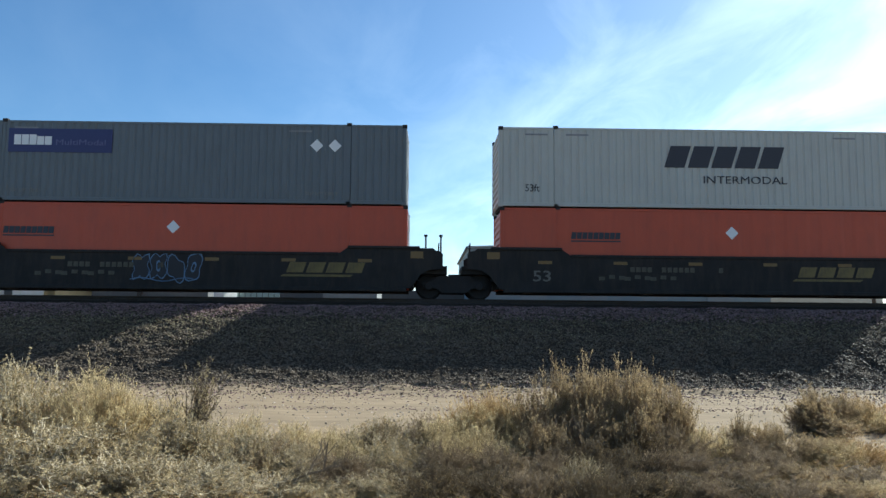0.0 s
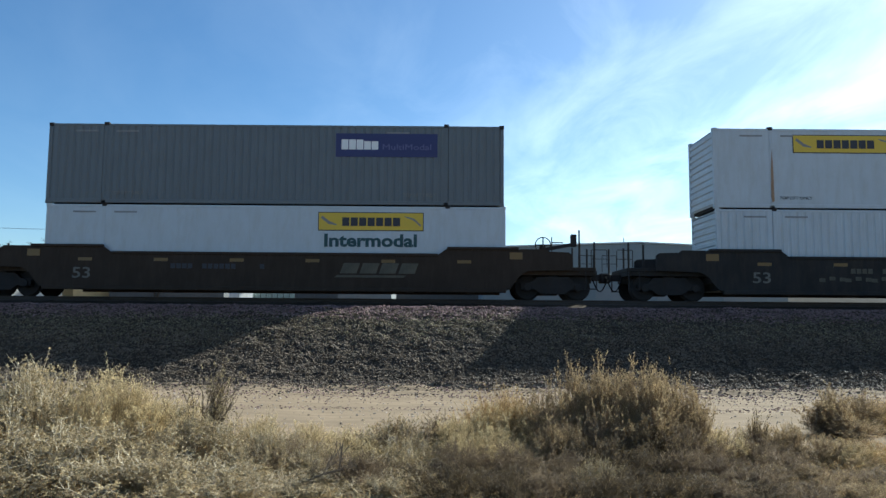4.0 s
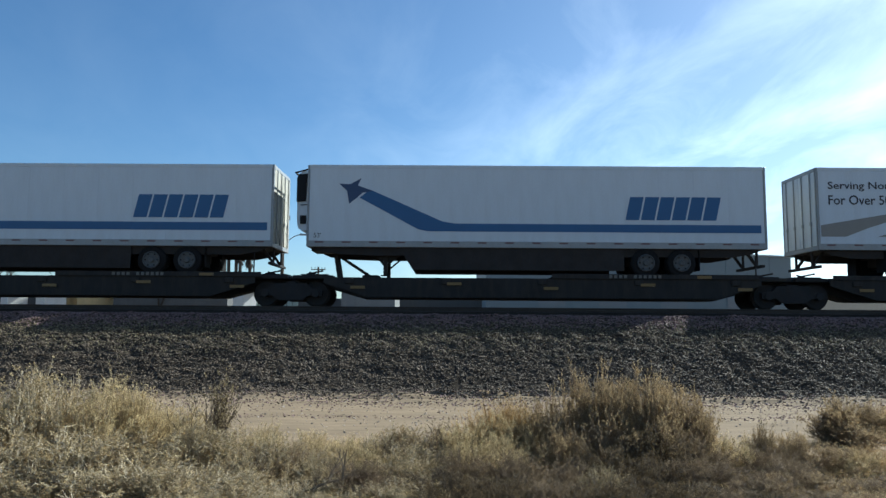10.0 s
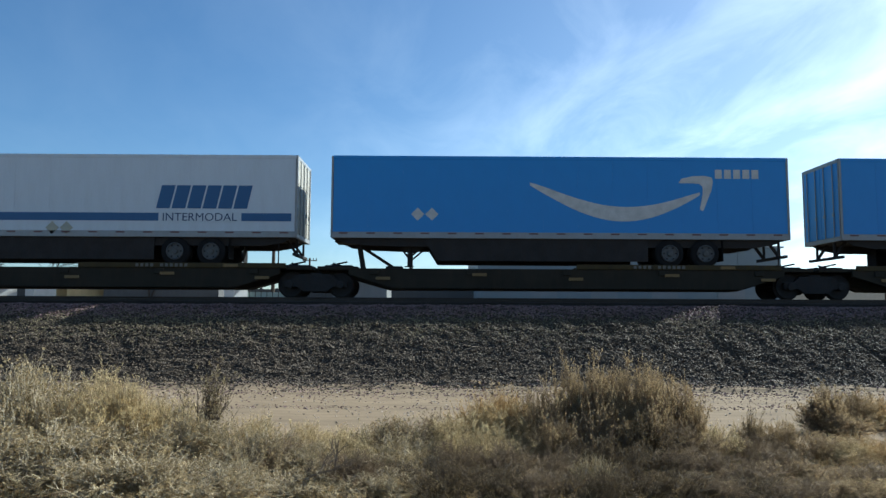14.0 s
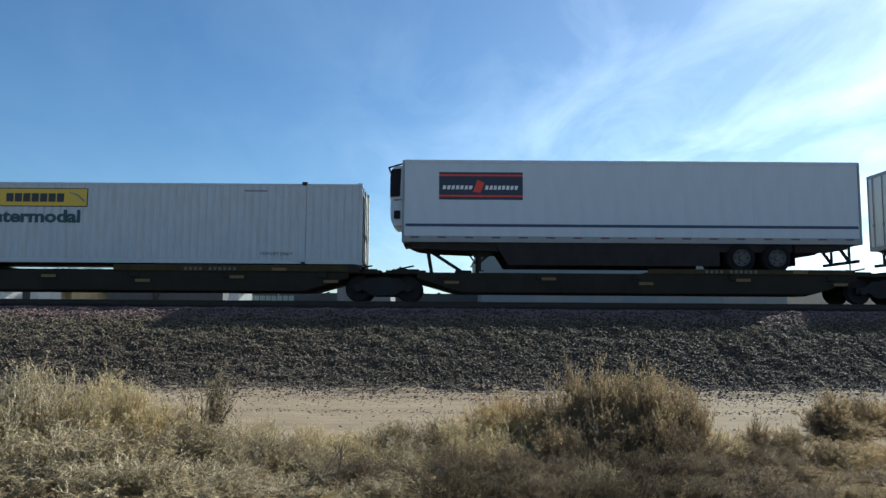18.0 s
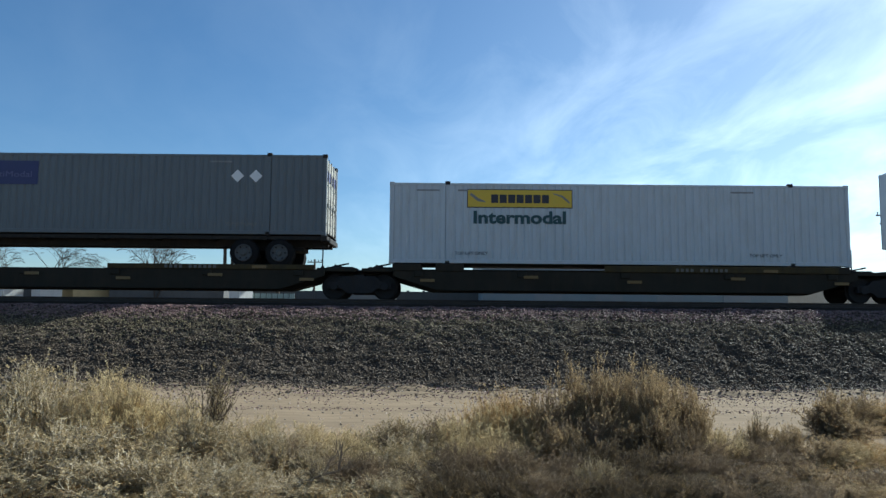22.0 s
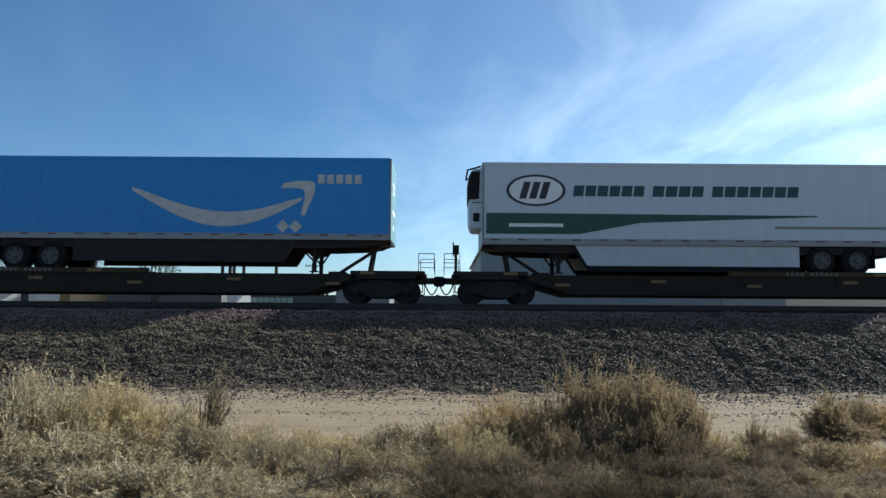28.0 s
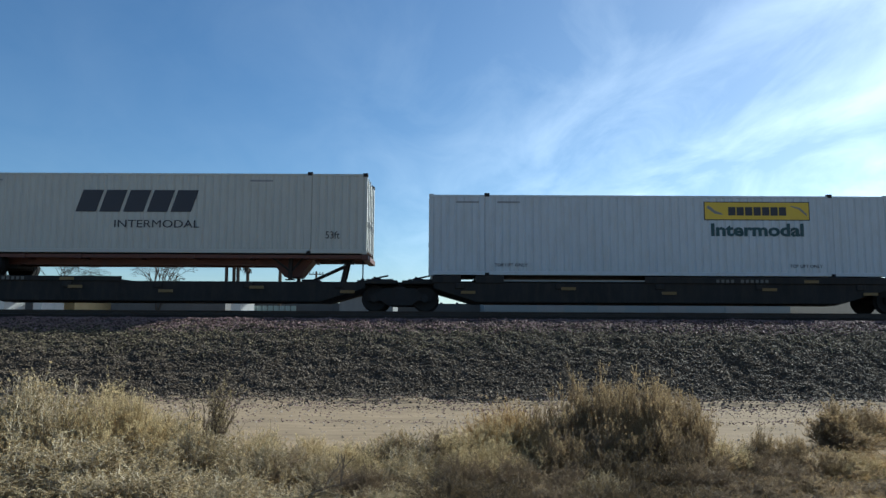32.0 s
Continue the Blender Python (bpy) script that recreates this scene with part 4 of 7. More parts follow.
PAINT["spray_pale"] = surface("spray_pale_blue", (0.11, 0.17, 0.27), 0.6, 0, 30, 3, 0.3, bump=0.02)
PAINT["spray_black"] = surface("spray_black", (0.012, 0.012, 0.018), 0.6, 0, 30, 3, 0.3, bump=0.02)
PAINT["spray_blue"] = surface("spray_dark_blue", (0.02, 0.045, 0.10), 0.6, 0, 30, 3, 0.3, bump=0.02)


def spine_car(left, right, at_left, at_right, hitches=(), trays=(), pads=(), label="black spine car platform with yellow reflector strips", raised=(), paint="black"):
    """One spine platform between its joints. hitches: (x, lean) trailer stands; trays: wheel troughs; pads: container brackets. All x along the train."""
    ob = thing("spine_car", label, "spine car", "spine cars")
    c = (left + right) / 2
    h, m = (right - left) / 2, PAINT[paint]
    ca, cb = (2.9 if at_left == "coupler" else 1.0), (2.9 if at_right == "coupler" else 1.0)
    lo, hi = -h + 0.45 * (at_left == "coupler"), h - 0.45 * (at_right == "coupler")
    prof = [(lo, 0.72), (-h + ca, 0.72), (-h + ca + 1.55, 0.28), (h - cb - 1.55, 0.28), (h - cb, 0.72), (hi, 0.72), (hi, 1.06), (lo, 1.06)]
    part("centre_sill", Build().slab(prof, -0.42, 0.42), m, ob)
    for y in (-1.25, 1.25):
        part("side_sill", Build().slab([(-h + ca + 0.2, 0.80), (-h + ca + 1.75, 0.32), (h - cb - 1.75, 0.32), (h - cb - 0.2, 0.80), (h - cb - 0.2, 1.0), (-h + ca + 0.2, 1.0)], y - 0.05, y + 0.05), m, ob)
    n = 5
    for i in range(n):
        x = -h + ca + 1.1 + i * (2 * h - ca - cb - 2.2) / (n - 1)
        arm = part("cross_arm", kept("cross_arm", lambda: Build().box(-0.16, 0.16, -1.36, 1.36, 0.78, 0.98, 0.02)), m, ob, "", (x, 0, 0))
        part("reflector", kept("reflector_arm", lambda: Build().box(-0.25, 0.25, -0.01, 0.004, -0.05, 0.05)), PAINT["reflector"], arm, "yellow reflector strip", (0.3, -1.365, 0.80 if i % 2 else 0.66))
    lip = 1.225 if pads else 1.17
    for a, b in trays:
        tray = part("wheel_tray", Build().box(a - c, b - c, -1.33, 1.33, 1.0, 1.06).box(a - c, b - c, -1.36, -1.31, 1.0, lip, 0.01).box(a - c, b - c, 1.31, 1.36, 1.0, lip, 0.01), PAINT["tray_yellow"] if paint != "black" else m, ob, "")
        for i in range(11):
            if i != 4:
                bar_mark(tray, "lettering_mid", (a + b) / 2 - c - 1.6 + i * 0.17, 1.03, 0.1, 0.11, -1.366, "number_bar")
        part("reflector", kept("reflector_arm", lambda: Build()), PAINT["reflector"], tray, "yellow reflector strip", ((a + b) / 2 - c + 1.7, -1.366, 1.08))
    if pads:
        part("deck_beam", Build().box(-h + ca + 0.3, h - cb - 0.3, -0.5, 0.5, 1.055, 1.10, 0.01), m, ob)
    for a, b in raised:
        part("side_rack", Build().box(a - c, b - c, -1.34, -1.28, 1.0, 1.33, 0.01).box(a - c, b - c, 1.28, 1.34, 1.0, 1.33, 0.01), PAINT["tray_yellow"], ob, "yellowed side rack")
    for x in pads:
        part("container_pad", kept("container_pad", lambda: Build().box(-0.5, 0.5, -1.34, 1.34, 0.98, 1.24, 0.02)), m, ob, "", (x - c, 0, 0))
    for x, d, top in hitches:
        t = top - 0.08
        stand = part("hitch_stand", Build().bar((0, -0.3, 1.04), (d * 0.16, -0.3, t), 0.09, 0.13).bar((0, 0.3, 1.04), (d * 0.16, 0.3, t), 0.09, 0.13).bar((d * -1.15, 0, 1.08), (d * 0.1, 0, t - 0.1), 0.14, 0.11).box(-0.2 + d * 0.16, 0.2 + d * 0.16, -0.36, 0.36, t - 0.02, t + 0.08, 0.02), STEEL, ob, "dark trailer hitch stand", (x - c, 0, 0))
        part("hitch_foot", kept("hitch_foot", lambda: Build().box(-0.3, 0.3, -0.45, 0.45, 1.0, 1.14, 0.02)), STEEL, ob, "", (x - c - d * 1.15, 0, 0))
    for d, end, style in ((-1, -h, at_left), (1, h, at_right)):
        if style == "coupler":
            x0, x1 = sorted((end - d * 0.5, end - d * 3.1))
            part("end_platform", Build().box(x0, x1, -1.3, 1.3, 0.96, 1.12, 0.02).box(x0 + 0.2, x1 - 0.3, -1.32, -1.26, 0.84, 0.96), m, ob)
            truck(ob, end - d * 2.05)
            coupler_end(ob, end, d, "black", wheel_too=d < 0, base=1.12)
            part("reflector", kept("reflector_arm", lambda: Build()), PAINT["reflector"], ob, "yellow reflector strip", (end - d * 2.5, -1.326, 1.04))
        else:
            x0, x1 = sorted((end - d * 0.08, end - d * 1.5))
            part("end_platform", Build().box(x0, x1, -1.15, 1.15, 0.95, 1.08, 0.02), m, ob)
            if d < 0:
                truck(ob, end)
            else:
                part("hand_post", kept("spine_post", lambda: Build().rod((0, 0, 0), (0, 0, 0.78), 0.025, 6).box(-0.06, 0.06, -0.05, 0.05, 0, 0.05)), STEEL, ob, "", (end - 1.3, -1.1, 1.08))
            part("joint_hump", kept("joint_hump", lambda: Build().box(-0.5, 0.5, -0.6, 0.6, 0, 0.08, 0.03).rod((-0.3, -0.5, 0.08), (0.3, -0.5, 0.2), 0.03, 6).rod((0.1, -0.3, 0.06), (-0.25, -0.3, 0.16), 0.03, 6)), STEEL, ob, "", (end - d * 0.75, 0, 1.08))
    return ride(ob, c, 0)

# ---- the train: what it carries, from its head backwards ----
RIB = {"corr": (0.27, 0.026), "plate": (1.24, 0.010), "wide": (0.60, 0.03)}
WELL = {}


def box_load(kind, u, tier, ribs="corr", paint="white", doors="R", sign=None, sx=0.0, diamonds=(), word=True, post=None, streaks=False):
    """A container of one of the liveries, at u along the train; tier: height of its floor over the rail."""
    shift = {3.256: -0.09, 0.36: -0.03}.get(tier, -0.025)
    label = {"white": "white ribbed container with a yellow sign board", "cream": "cream ribbed container with dark slanted marks", "grey": "grey ribbed container with a navy sign board",
             "orange": "orange ribbed container with white diamond placard"}[paint]
    if ribs == "plate":
        label = label.replace("ribbed", "smooth-sided")
    if sign is None and paint != "orange":
        label = "plain white container with yellowed lift posts"
    label += {3.256: ", stacked on top", 0.36: ", in a well"}.get(tier, ", loaded singly")
    ob = container("shipping_container", label, u + shift, tier, RIB[ribs], paint, doors, post=post)
    h, z = LONG / 2, TALL
    if sign == "yellow":
        sign_yellow(ob, sx, z - 0.27, h, word)
    elif sign in ("navy", "navy_red"):
        sign_navy(ob, sx, z - 0.32, h, sign == "navy_red")
    elif sign == "dark":
        row(ob, "name_block", "ink", sx - h, sx + 1.75 - h, z - 1.12, z - 0.88, 9, 0.1, 0.12, y=FACE)
        bar_mark(ob, "ink", sx - h, z - 1.22, 1.75, 0.05, FACE, "underline")
    elif sign == "slant":
        row(ob, "name_block", "ink", sx - h, sx + 4.2 - h, z - 1.42, z - 0.64, 5, 0.32, 0.14, "large black slanted block", FACE)
        part("lettering", words("INTERMODAL", 3.0, 0.27), PAINT["ink"], ob, "black word INTERMODAL", (sx - h + 1.4, FACE, z - 1.98))
        part("lettering", words("53ft", 0.5, 0.26), PAINT["ink"], ob, "", ((0.95 if sx < 7 and doors == "R" and tier > 3 else 14.7) - h, FACE, 0.55))
    if sign in ("yellow", "navy", "navy_red"):
        for x in (2.3, 12.6):
            part("lettering", words("TOP LIFT ONLY", 1.15, 0.11), PAINT["ink" if paint == "white" else "lettering_dull"], ob, "", (x - h, FACE, 0.33))
    if paint in ("white", "cream", "grey"):
        for x in (0.95, 2.4, 12.0):
            bar_mark(ob, "code_dark" if paint != "grey" else "code_grey", x - h, z - 0.32, 0.8, 0.06, FACE, "code_bar")
    if streaks:
        for x in (2.04, 14.1):
            mark("rust_streak", kept("rust_streak", lambda: Build().slab([(0, 0), (0.07, 0.05), (0.06, 1.2), (0.03, 1.9), (-0.02, 1.3), (-0.04, 0.2)], -0.004, 0.004)), "rust", ob, x - h, 0.22, "brown rust streak", FACE - 0.014)
    placards(ob, diamonds, z - (0.80 if paint != "orange" else 0.85), h)
    return ob


def stack(u, car, upper, lower):
    box_load("upper", u, 3.256, **upper)
    box_load("lower", u, 0.36, **lower)


NAVY, YEL = dict(paint="grey", sign="navy"), dict(paint="white", sign="yellow")
C = dict(c0=2.49, c1=-16.92, c2=-40.52, c3=-59.94, c4=-79.31, c5=-102.87, c6=-126.43, c7=-145.85, c8=-165.27, c9=-188.82)
stack(C["c0"], 0, dict(paint="cream", sign="slant", sx=5.9), dict(paint="orange", ribs="plate", sign="dark", sx=2.5, diamonds=(8.2,)))
stack(C["c1"], 0, dict(NAVY, sx=2.2, diamonds=(12.98, 13.62)), dict(paint="orange", ribs="plate", sign="dark", sx=2.15, diamonds=(8.0,)))
stack(C["c2"], 0, dict(YEL, sx=2.8, ribs="corr"), dict(YEL, sx=9.6))
stack(C["c3"], 0, dict(YEL, sx=9.75), dict(YEL, sx=9.75))
stack(C["c4"], 0, dict(YEL, sx=2.85, ribs="plate", word=False, streaks=True), dict(YEL, sx=9.65))
stack(C["c5"], 0, dict(NAVY, sx=10.2, doors="L"), dict(YEL, sx=9.6, ribs="plate", doors="L"))
stack(C["c6"], 0, dict(NAVY, sign="navy_red", sx=10.1, doors="L", diamonds=(3.75, 4.4)), dict(NAVY, sign="navy_red", sx=10.2, doors="L", diamonds=(3.8, 4.45)))
stack(C["c7"], 0, dict(NAVY, sx=10.1, diamonds=(2.5, 3.1)), dict(YEL, sx=9.7))
stack(C["c8"], 0, dict(NAVY, sx=2.3, diamonds=(12.4, 12.9, 13.5)), dict(YEL, sx=2.8))
stack(C["c9"], 0, dict(NAVY, sx=2.2, diamonds=(12.9, 13.5)), dict(YEL, sx=2.8))

DARK, GOLD = "black well car with sprayed marks and dull lettering", "weathered yellow well car with yellow reflector strips"
order = ["c0", "c1", "c2", "c3", "c4", "c5", "c6", "c7", "c8", "c9"]
JOIN = {}                   # right-hand joint of each unit: place along the train and kind
for q, key in enumerate(order):
    if q == 0:
        JOIN[key] = (C[key] + LONG + 1.63, "joint")
    else:
        gap = C[order[q - 1]] - C[key] - LONG
        JOIN[key] = (C[order[q - 1]] - gap / 2, "coupler" if gap > 5 else "joint")
JOIN["end"] = (C["c9"] - 3.7, "coupler")
for q, key in enumerate(order):
    (rx, rk), (lx, lk) = JOIN[key], JOIN[(order + ["end"])[q + 1]]
    gold = key in ("c6", "c7", "c8", "c9")
    well_car(C[key] + 0.02, lx, rx, "yellow_car" if gold else ("brown" if key == "c5" else "black"), ("panel" if key in ("c7",) else ("none" if gold else "dark")), GOLD if gold else DARK, lk, rk,
             graffiti={"c1": (-1.1, 4, 0.60, 5, "spray_black"), "c4": (0.95, 5, 1.15, 9, "spray_blue")}.get(key), mark_x={"c7": -2.2, "c1": -0.6}.get(key, -2.2), drop=0.46 if key == "c9" else 0.0, amber="lettering_amber" if key in ("c0", "c1", "c3") else "lettering_faint", plate={"c6": 1.9, "c8": -4.9}.get(key))

# ---- road trailers and single containers on the spine cars ----
def size_mark(ob, x, z=2.45, length=LONG, y=FACE, wide=0.26):
    part("lettering", words("53'", wide, wide * 0.65), PAINT["ink"], ob, "", (x - length / 2, y, z))


def hills(ob, x, top):
    """A pale company mark: two rolling lines over a row of serif-like blocks."""
    h, z = LONG / 2, top
    b = Build()
    b.slab([(0.0, 0.10), (0.35, 0.22), (0.75, 0.24), (1.15, 0.12), (1.7, 0.0), (1.62, 0.06), (1.2, 0.26), (0.95, 0.38), (0.6, 0.44), (0.3, 0.34)], -0.004, 0.004)
    b.slab([(0.2, 0.40), (0.55, 0.52), (0.9, 0.44), (1.3, 0.34), (1.62, 0.40), (1.88, 0.52), (1.6, 0.50), (1.3, 0.44), (0.85, 0.58), (0.5, 0.62)], -0.004, 0.004)
    mark("name_mark", b, "taupe", ob, x + 0.25 - h, z - 1.12, "taupe hill-shaped mark")
    row(ob, "name_block", "ink", x - h, x + 2.2 - h, z - 1.78, z - 1.3, 4, 0, 0.22, "black block", FACE)
    part("lettering", words("TRANSPORT SERVICES", 2.3, 0.13), PAINT["taupe"], ob, "", (x - h, FACE, z - 1.98))


def swoosh(ob, top, flip=1):
    """Two taupe bands that widen from a point towards the trailer's end."""
    h = LONG / 2
    for pts in ([(7.76, -1.53), (6.6, -1.40), (5.42, -1.30), (4.6, -1.33), (3.76, -1.44), (1.98, -1.74), (0.12, -2.06), (0.12, -2.46), (0.98, -2.46), (1.8, -2.14), (2.65, -1.87), (4.31, -1.48), (5.98, -1.38), (7.0, -1.46)],
                [(7.09, -1.53), (5.42, -1.54), (4.6, -1.70), (3.76, -1.93), (2.09, -2.46), (3.31, -2.46), (4.53, -1.96), (5.42, -1.72), (6.53, -1.57)]):
        # distances from the end; the end is at +x, or at -x where flipped
        pts = [(h - p if flip > 0 else p - h, q) for p, q in pts]
        mark("swoosh", Build().slab(pts[::-1] if flip > 0 else pts, -0.004, 0.004), "taupe", ob, 0, top, "taupe curved band")


def stripes_blue(ob, top, words_too):
    """A blue band that rises to an arrow-like bird near the nose."""
    h = LONG / 2
    z0 = top - 2.36
    mark("band", Build().slab([(4.25, 0), (15.95, 0), (15.95, 0.28), (5.2, 0.28), (4.75, 0.36), (4.3, 0.56), (2.2, 1.48), (1.85, 1.18), (3.9, 0.08)], -0.004, 0.004), "mid_blue", ob, -h, z0, "blue band rising to the nose")
    mark("bird", Build().slab([(1.12, 1.68), (1.5, 1.66), (1.9, 1.88), (1.78, 1.62), (2.32, 1.42), (1.95, 1.36), (1.75, 1.18), (1.48, 0.96), (1.40, 1.42)], -0.006, 0.004), "navy", ob, -h, z0, "dark blue bird mark")
    row(ob, "name_block", "mid_blue", 11.2 - h, 14.45 - h, top - 1.92, top - 1.1, 6, 0.22, 0.12, "large blue slanted block", FACE)
    if words_too:
        mark("stripe_gap", Build().box(0, 2.9, -0.007, 0.004, -0.02, 0.32), "van_white", ob, 11.3 - h, z0, "")
        part("lettering", words("INTERMODAL", 2.6, 0.28), PAINT["navy"], ob, "navy word INTERMODAL", (11.45 - h, FACE - 0.006, z0))
        placards(ob, (7.6, 8.1), top - 2.62, h, "code_pale")
    size_mark(ob, 0.25, top - 2.6)


def disc_marks(ob, top):
    h = LONG / 2
    row(ob, "name_block", "navy", 4.55 - h, 8.0 - h, top - 1.32, top - 0.78, 8, 0.2, 0.2, "navy block", FACE)
    row(ob, "name_block", "navy", 8.1 - h, 11.55 - h, top - 1.32, top - 1.02, 12, 0, 0.35, "small navy block", FACE)
    mark("underline", kept("mark_a3", lambda: Build().box(0, 7.0, -0.004, 0.004, 0, 0.06)), "navy", ob, 4.55 - h, top - 1.46, "")
    disc = kept("disc", lambda: Build().lathe([(-0.004, 0.30), (0.004, 0.30)], 0, 0, 24))
    for x in (5.07, 5.72, 10.32, 10.97):
        mark("disc", disc, "navy", ob, x - h, top - 1.86, "navy disc")
    size_mark(ob, 7.75, top - 2.40, wide=0.46)
    bar_mark(ob, "code_grey", 1.0 - h, top - 2.36, 0.62, 0.12, FACE, "unit_number_bar")
    bar_mark(ob, "code_grey", 1.78 - h, top - 2.36, 0.66, 0.12, FACE, "unit_number_bar")
    bar_mark(ob, "code_dark", 13.2 - h, top - 2.5, 2.4, 0.1, FACE, "address_bar")


def smile(ob, top):
    """A pale curved band under small pale blocks."""
    h, lo, hi, n = LONG / 2, [], [], 24
    for i in range(n + 1):
        a = i / n
        x = 7.0 + 6.0 * a
        z = -0.78 - 1.40 * math.sin(math.pi * (0.06 + 0.80 * a)) ** 1.15 + 0.55 * a * (1 - a) - 0.0 * a
        w = 0.10 + 0.42 * math.sin(math.pi * a) ** 0.8
        lo.append((x, z - w * 0.5))
        hi.append((x, z + w * 0.5))
    mark("curved_band", Build().slab(lo + hi[::-1], -0.004, 0.004), "tape_pale", ob, -h, top, "pale grey curved band")
    mark("arrow_tip", Build().slab([(12.25, -0.93), (12.35, -0.77), (12.75, -0.68), (13.15, -0.66), (13.42, -0.71), (13.47, -0.86), (13.42, -1.16), (13.1, -1.92), (12.98, -1.86), (13.1, -1.3), (13.1, -1.05), (12.98, -0.95), (12.7, -0.93)], -0.004, 0.004), "tape_pale", ob, -h, top, "pale grey arrow tip")
    row(ob, "name_block", "tape_pale", 13.55 - h, 15.17 - h, top - 0.76, top - 0.44, 5, 0, 0.25, "pale grey block", FACE)


TOP = 5.0
TR = []
r10 = trailer("semi_trailer", "white refrigerated trailer with taupe curved bands", -210.41 - 0.04, "white", "R", reefer=True, skirt="dark")
for k, s in enumerate(("Serving North America", "For Over 50 Years")):
    part("lettering", words(s, 4.15 if k == 0 else 3.3, 0.34, 0.008), PAINT["ink"], r10, "dark slogan", (0.42 - LONG / 2, FACE, TOP - 0.85 - 0.48 * k))
hills(r10, 11.75, TOP)
swoosh(r10, TOP, -1)
size_mark(r10, 15.3, TOP - 2.42)
part("lettering", words("13' 6\"", 0.42, 0.15), PAINT["ink"], r10, "", (15.15 - LONG / 2, FACE, TOP - 2.64))
for u in (-228.33, -245.67):
    stripes_blue(trailer("semi_trailer", "white refrigerated trailer with a blue band and bird mark", u - 0.04, "white", "L", reefer=True, skirt="dark"), TOP, False)
for u in (-262.95, -280.21):
    disc_marks(trailer("semi_trailer", "white refrigerated trailer with navy discs and blocks", u - 0.04, "white", "L", reefer=True, tank=True, seams=2.6), TOP)
for u, nose, ds in ((-299.43, "R", (12.5, 13.0)), (-317.38, "L", (3.05, 3.55)), (-651.27, "R", (12.35, 12.8))):
    lift = 0.12 if u < -600 else 0.0
    p = trailer("semi_trailer", "bright blue dry van trailer with a pale curved band", u - 0.04 - lift, "blue", nose, skirt="dark", top=TOP + lift)
    smile(p, TOP + (-0.05 if lift else 0.0))
    if nose == "R":
        for z, w in ((4.3, 0.5), (4.05, 0.35), (3.3, 0.6), (2.75, 0.3)):
            part("nose_mark", kept(("nose_mark", w), lambda w=w: Build().box(-0.004, 0.004, -w, w, -0.08, 0.08)), PAINT["lettering_white"], p, "pale mark on the nose", (LONG / 2 + 0.005, -0.1, z))
    placards(p, ds, TOP - (2.34 if lift else 2.08), LONG / 2, "tape_pale")
for u, top in ((-334.71, TOP), (-690.21, TOP + 0.07)):
    stripes_blue(trailer("semi_trailer", "white refrigerated trailer with a blue band and the word intermodal", u - 0.04, "white", "L", reefer=True, skirt="dark", top=top), top, True)
w18 = trailer("semi_trailer", "plain white trailer with a thin blue stripe", -350.68 - 0.04, "white", "L", length=14.63, reefer=True, skirt="dark")
mark("stripe", Build().box(0, 14.4, -0.002, 0.004, 0, 0.1), "navy", w18, -7.2, TOP - 2.36, "thin blue stripe")
w19 = trailer("semi_trailer", "plain white panelled dry van trailer", -368.71 - 0.04, "white", "L", slide=1.2)
size_mark(w19, 0.4, TOP - 1.95)
f20 = trailer("semi_trailer", "white dry van trailer with purple and red blocks", -388.08 - 0.04, "white", "R", skirt="white")
for x, w, t, c in ((0.62, 0.75, 1.42, "purple"), (1.4, 0.9, 1.0, "purple"), (2.36, 1.0, 1.42, "purple"), (3.4, 0.95, 1.42, "red"), (4.4, 1.1, 0.95, "red")):
    row(f20, "name_block", c, x - LONG / 2, x + w - LONG / 2, TOP - 1.76, TOP - 1.76 + t, 1, 0, 0.04, "large " + c + " block", FACE)
part("lettering", words("Ground", 1.4, 0.36), PAINT["code_ink"], f20, "grey word Ground", (3.55 - LONG / 2, FACE, TOP - 2.3))
for u in (-406.0, -440.56):
    s = trailer("semi_trailer", "white refrigerated trailer with a dark sign board", u - 0.04, "white", "L", reefer=True, skirt="dark")
    bd = mark("sign_board", kept("board_s", lambda: Build().box(0, 2.95, -0.004, 0.01, 0, 0.98)), "dark_navy", s, 1.3 - LONG / 2, TOP - 1.42, "dark sign board with red edges")
    row(bd, "name_block", "lettering_white", 0.12, 1.2, 0.36, 0.5, 7, 0.2, 0.3, y=-0.01)
    row(bd, "name_block", "lettering_white", 1.62, 2.8, 0.36, 0.5, 8, 0.2, 0.3, y=-0.01)
    part("sign_edge", kept("edge_st", lambda: Build().box(0, 2.95, -0.004, 0.004, 0.1, 0.16).box(0, 2.95, -0.004, 0.004, 0.84, 0.9).slab([(1.2, 0.28), (1.45, 0.24), (1.6, 0.6), (1.35, 0.7)], -0.004, 0.004)), PAINT["red"], bd, "", (0, -0.007, 0))
    mark("stripe", Build().box(0, 15.9, -0.002, 0.004, 0, 0.1), "navy", s, -7.95, TOP - 2.38, "thin dark stripe")
k24 = trailer("semi_trailer", "white refrigerated trailer with taupe curved bands", -457.84 - 0.04, "white", "L", reefer=True, skirt="dark")
for k, s in enumerate(("Serving North America", "For Over 50 Years")):
    part("lettering", words(s, 4.15 if k == 0 else 3.25, 0.34, 0.008), PAINT["ink"], k24, "dark slogan", (15.75 - (4.15, 3.25)[k] - LONG / 2, FACE, TOP - 0.8 - 0.48 * k))
hills(k24, 2.15, TOP)
swoosh(k24, TOP)
size_mark(k24, 0.35, TOP - 2.25)
placards(k24, (7.75, 8.35), TOP - 2.42, LONG / 2, "code_pale")
part("lettering", words("13' 6\"", 0.42, 0.15), PAINT["ink"], k24, "", (0.35 - LONG / 2, FACE, TOP - 2.47))
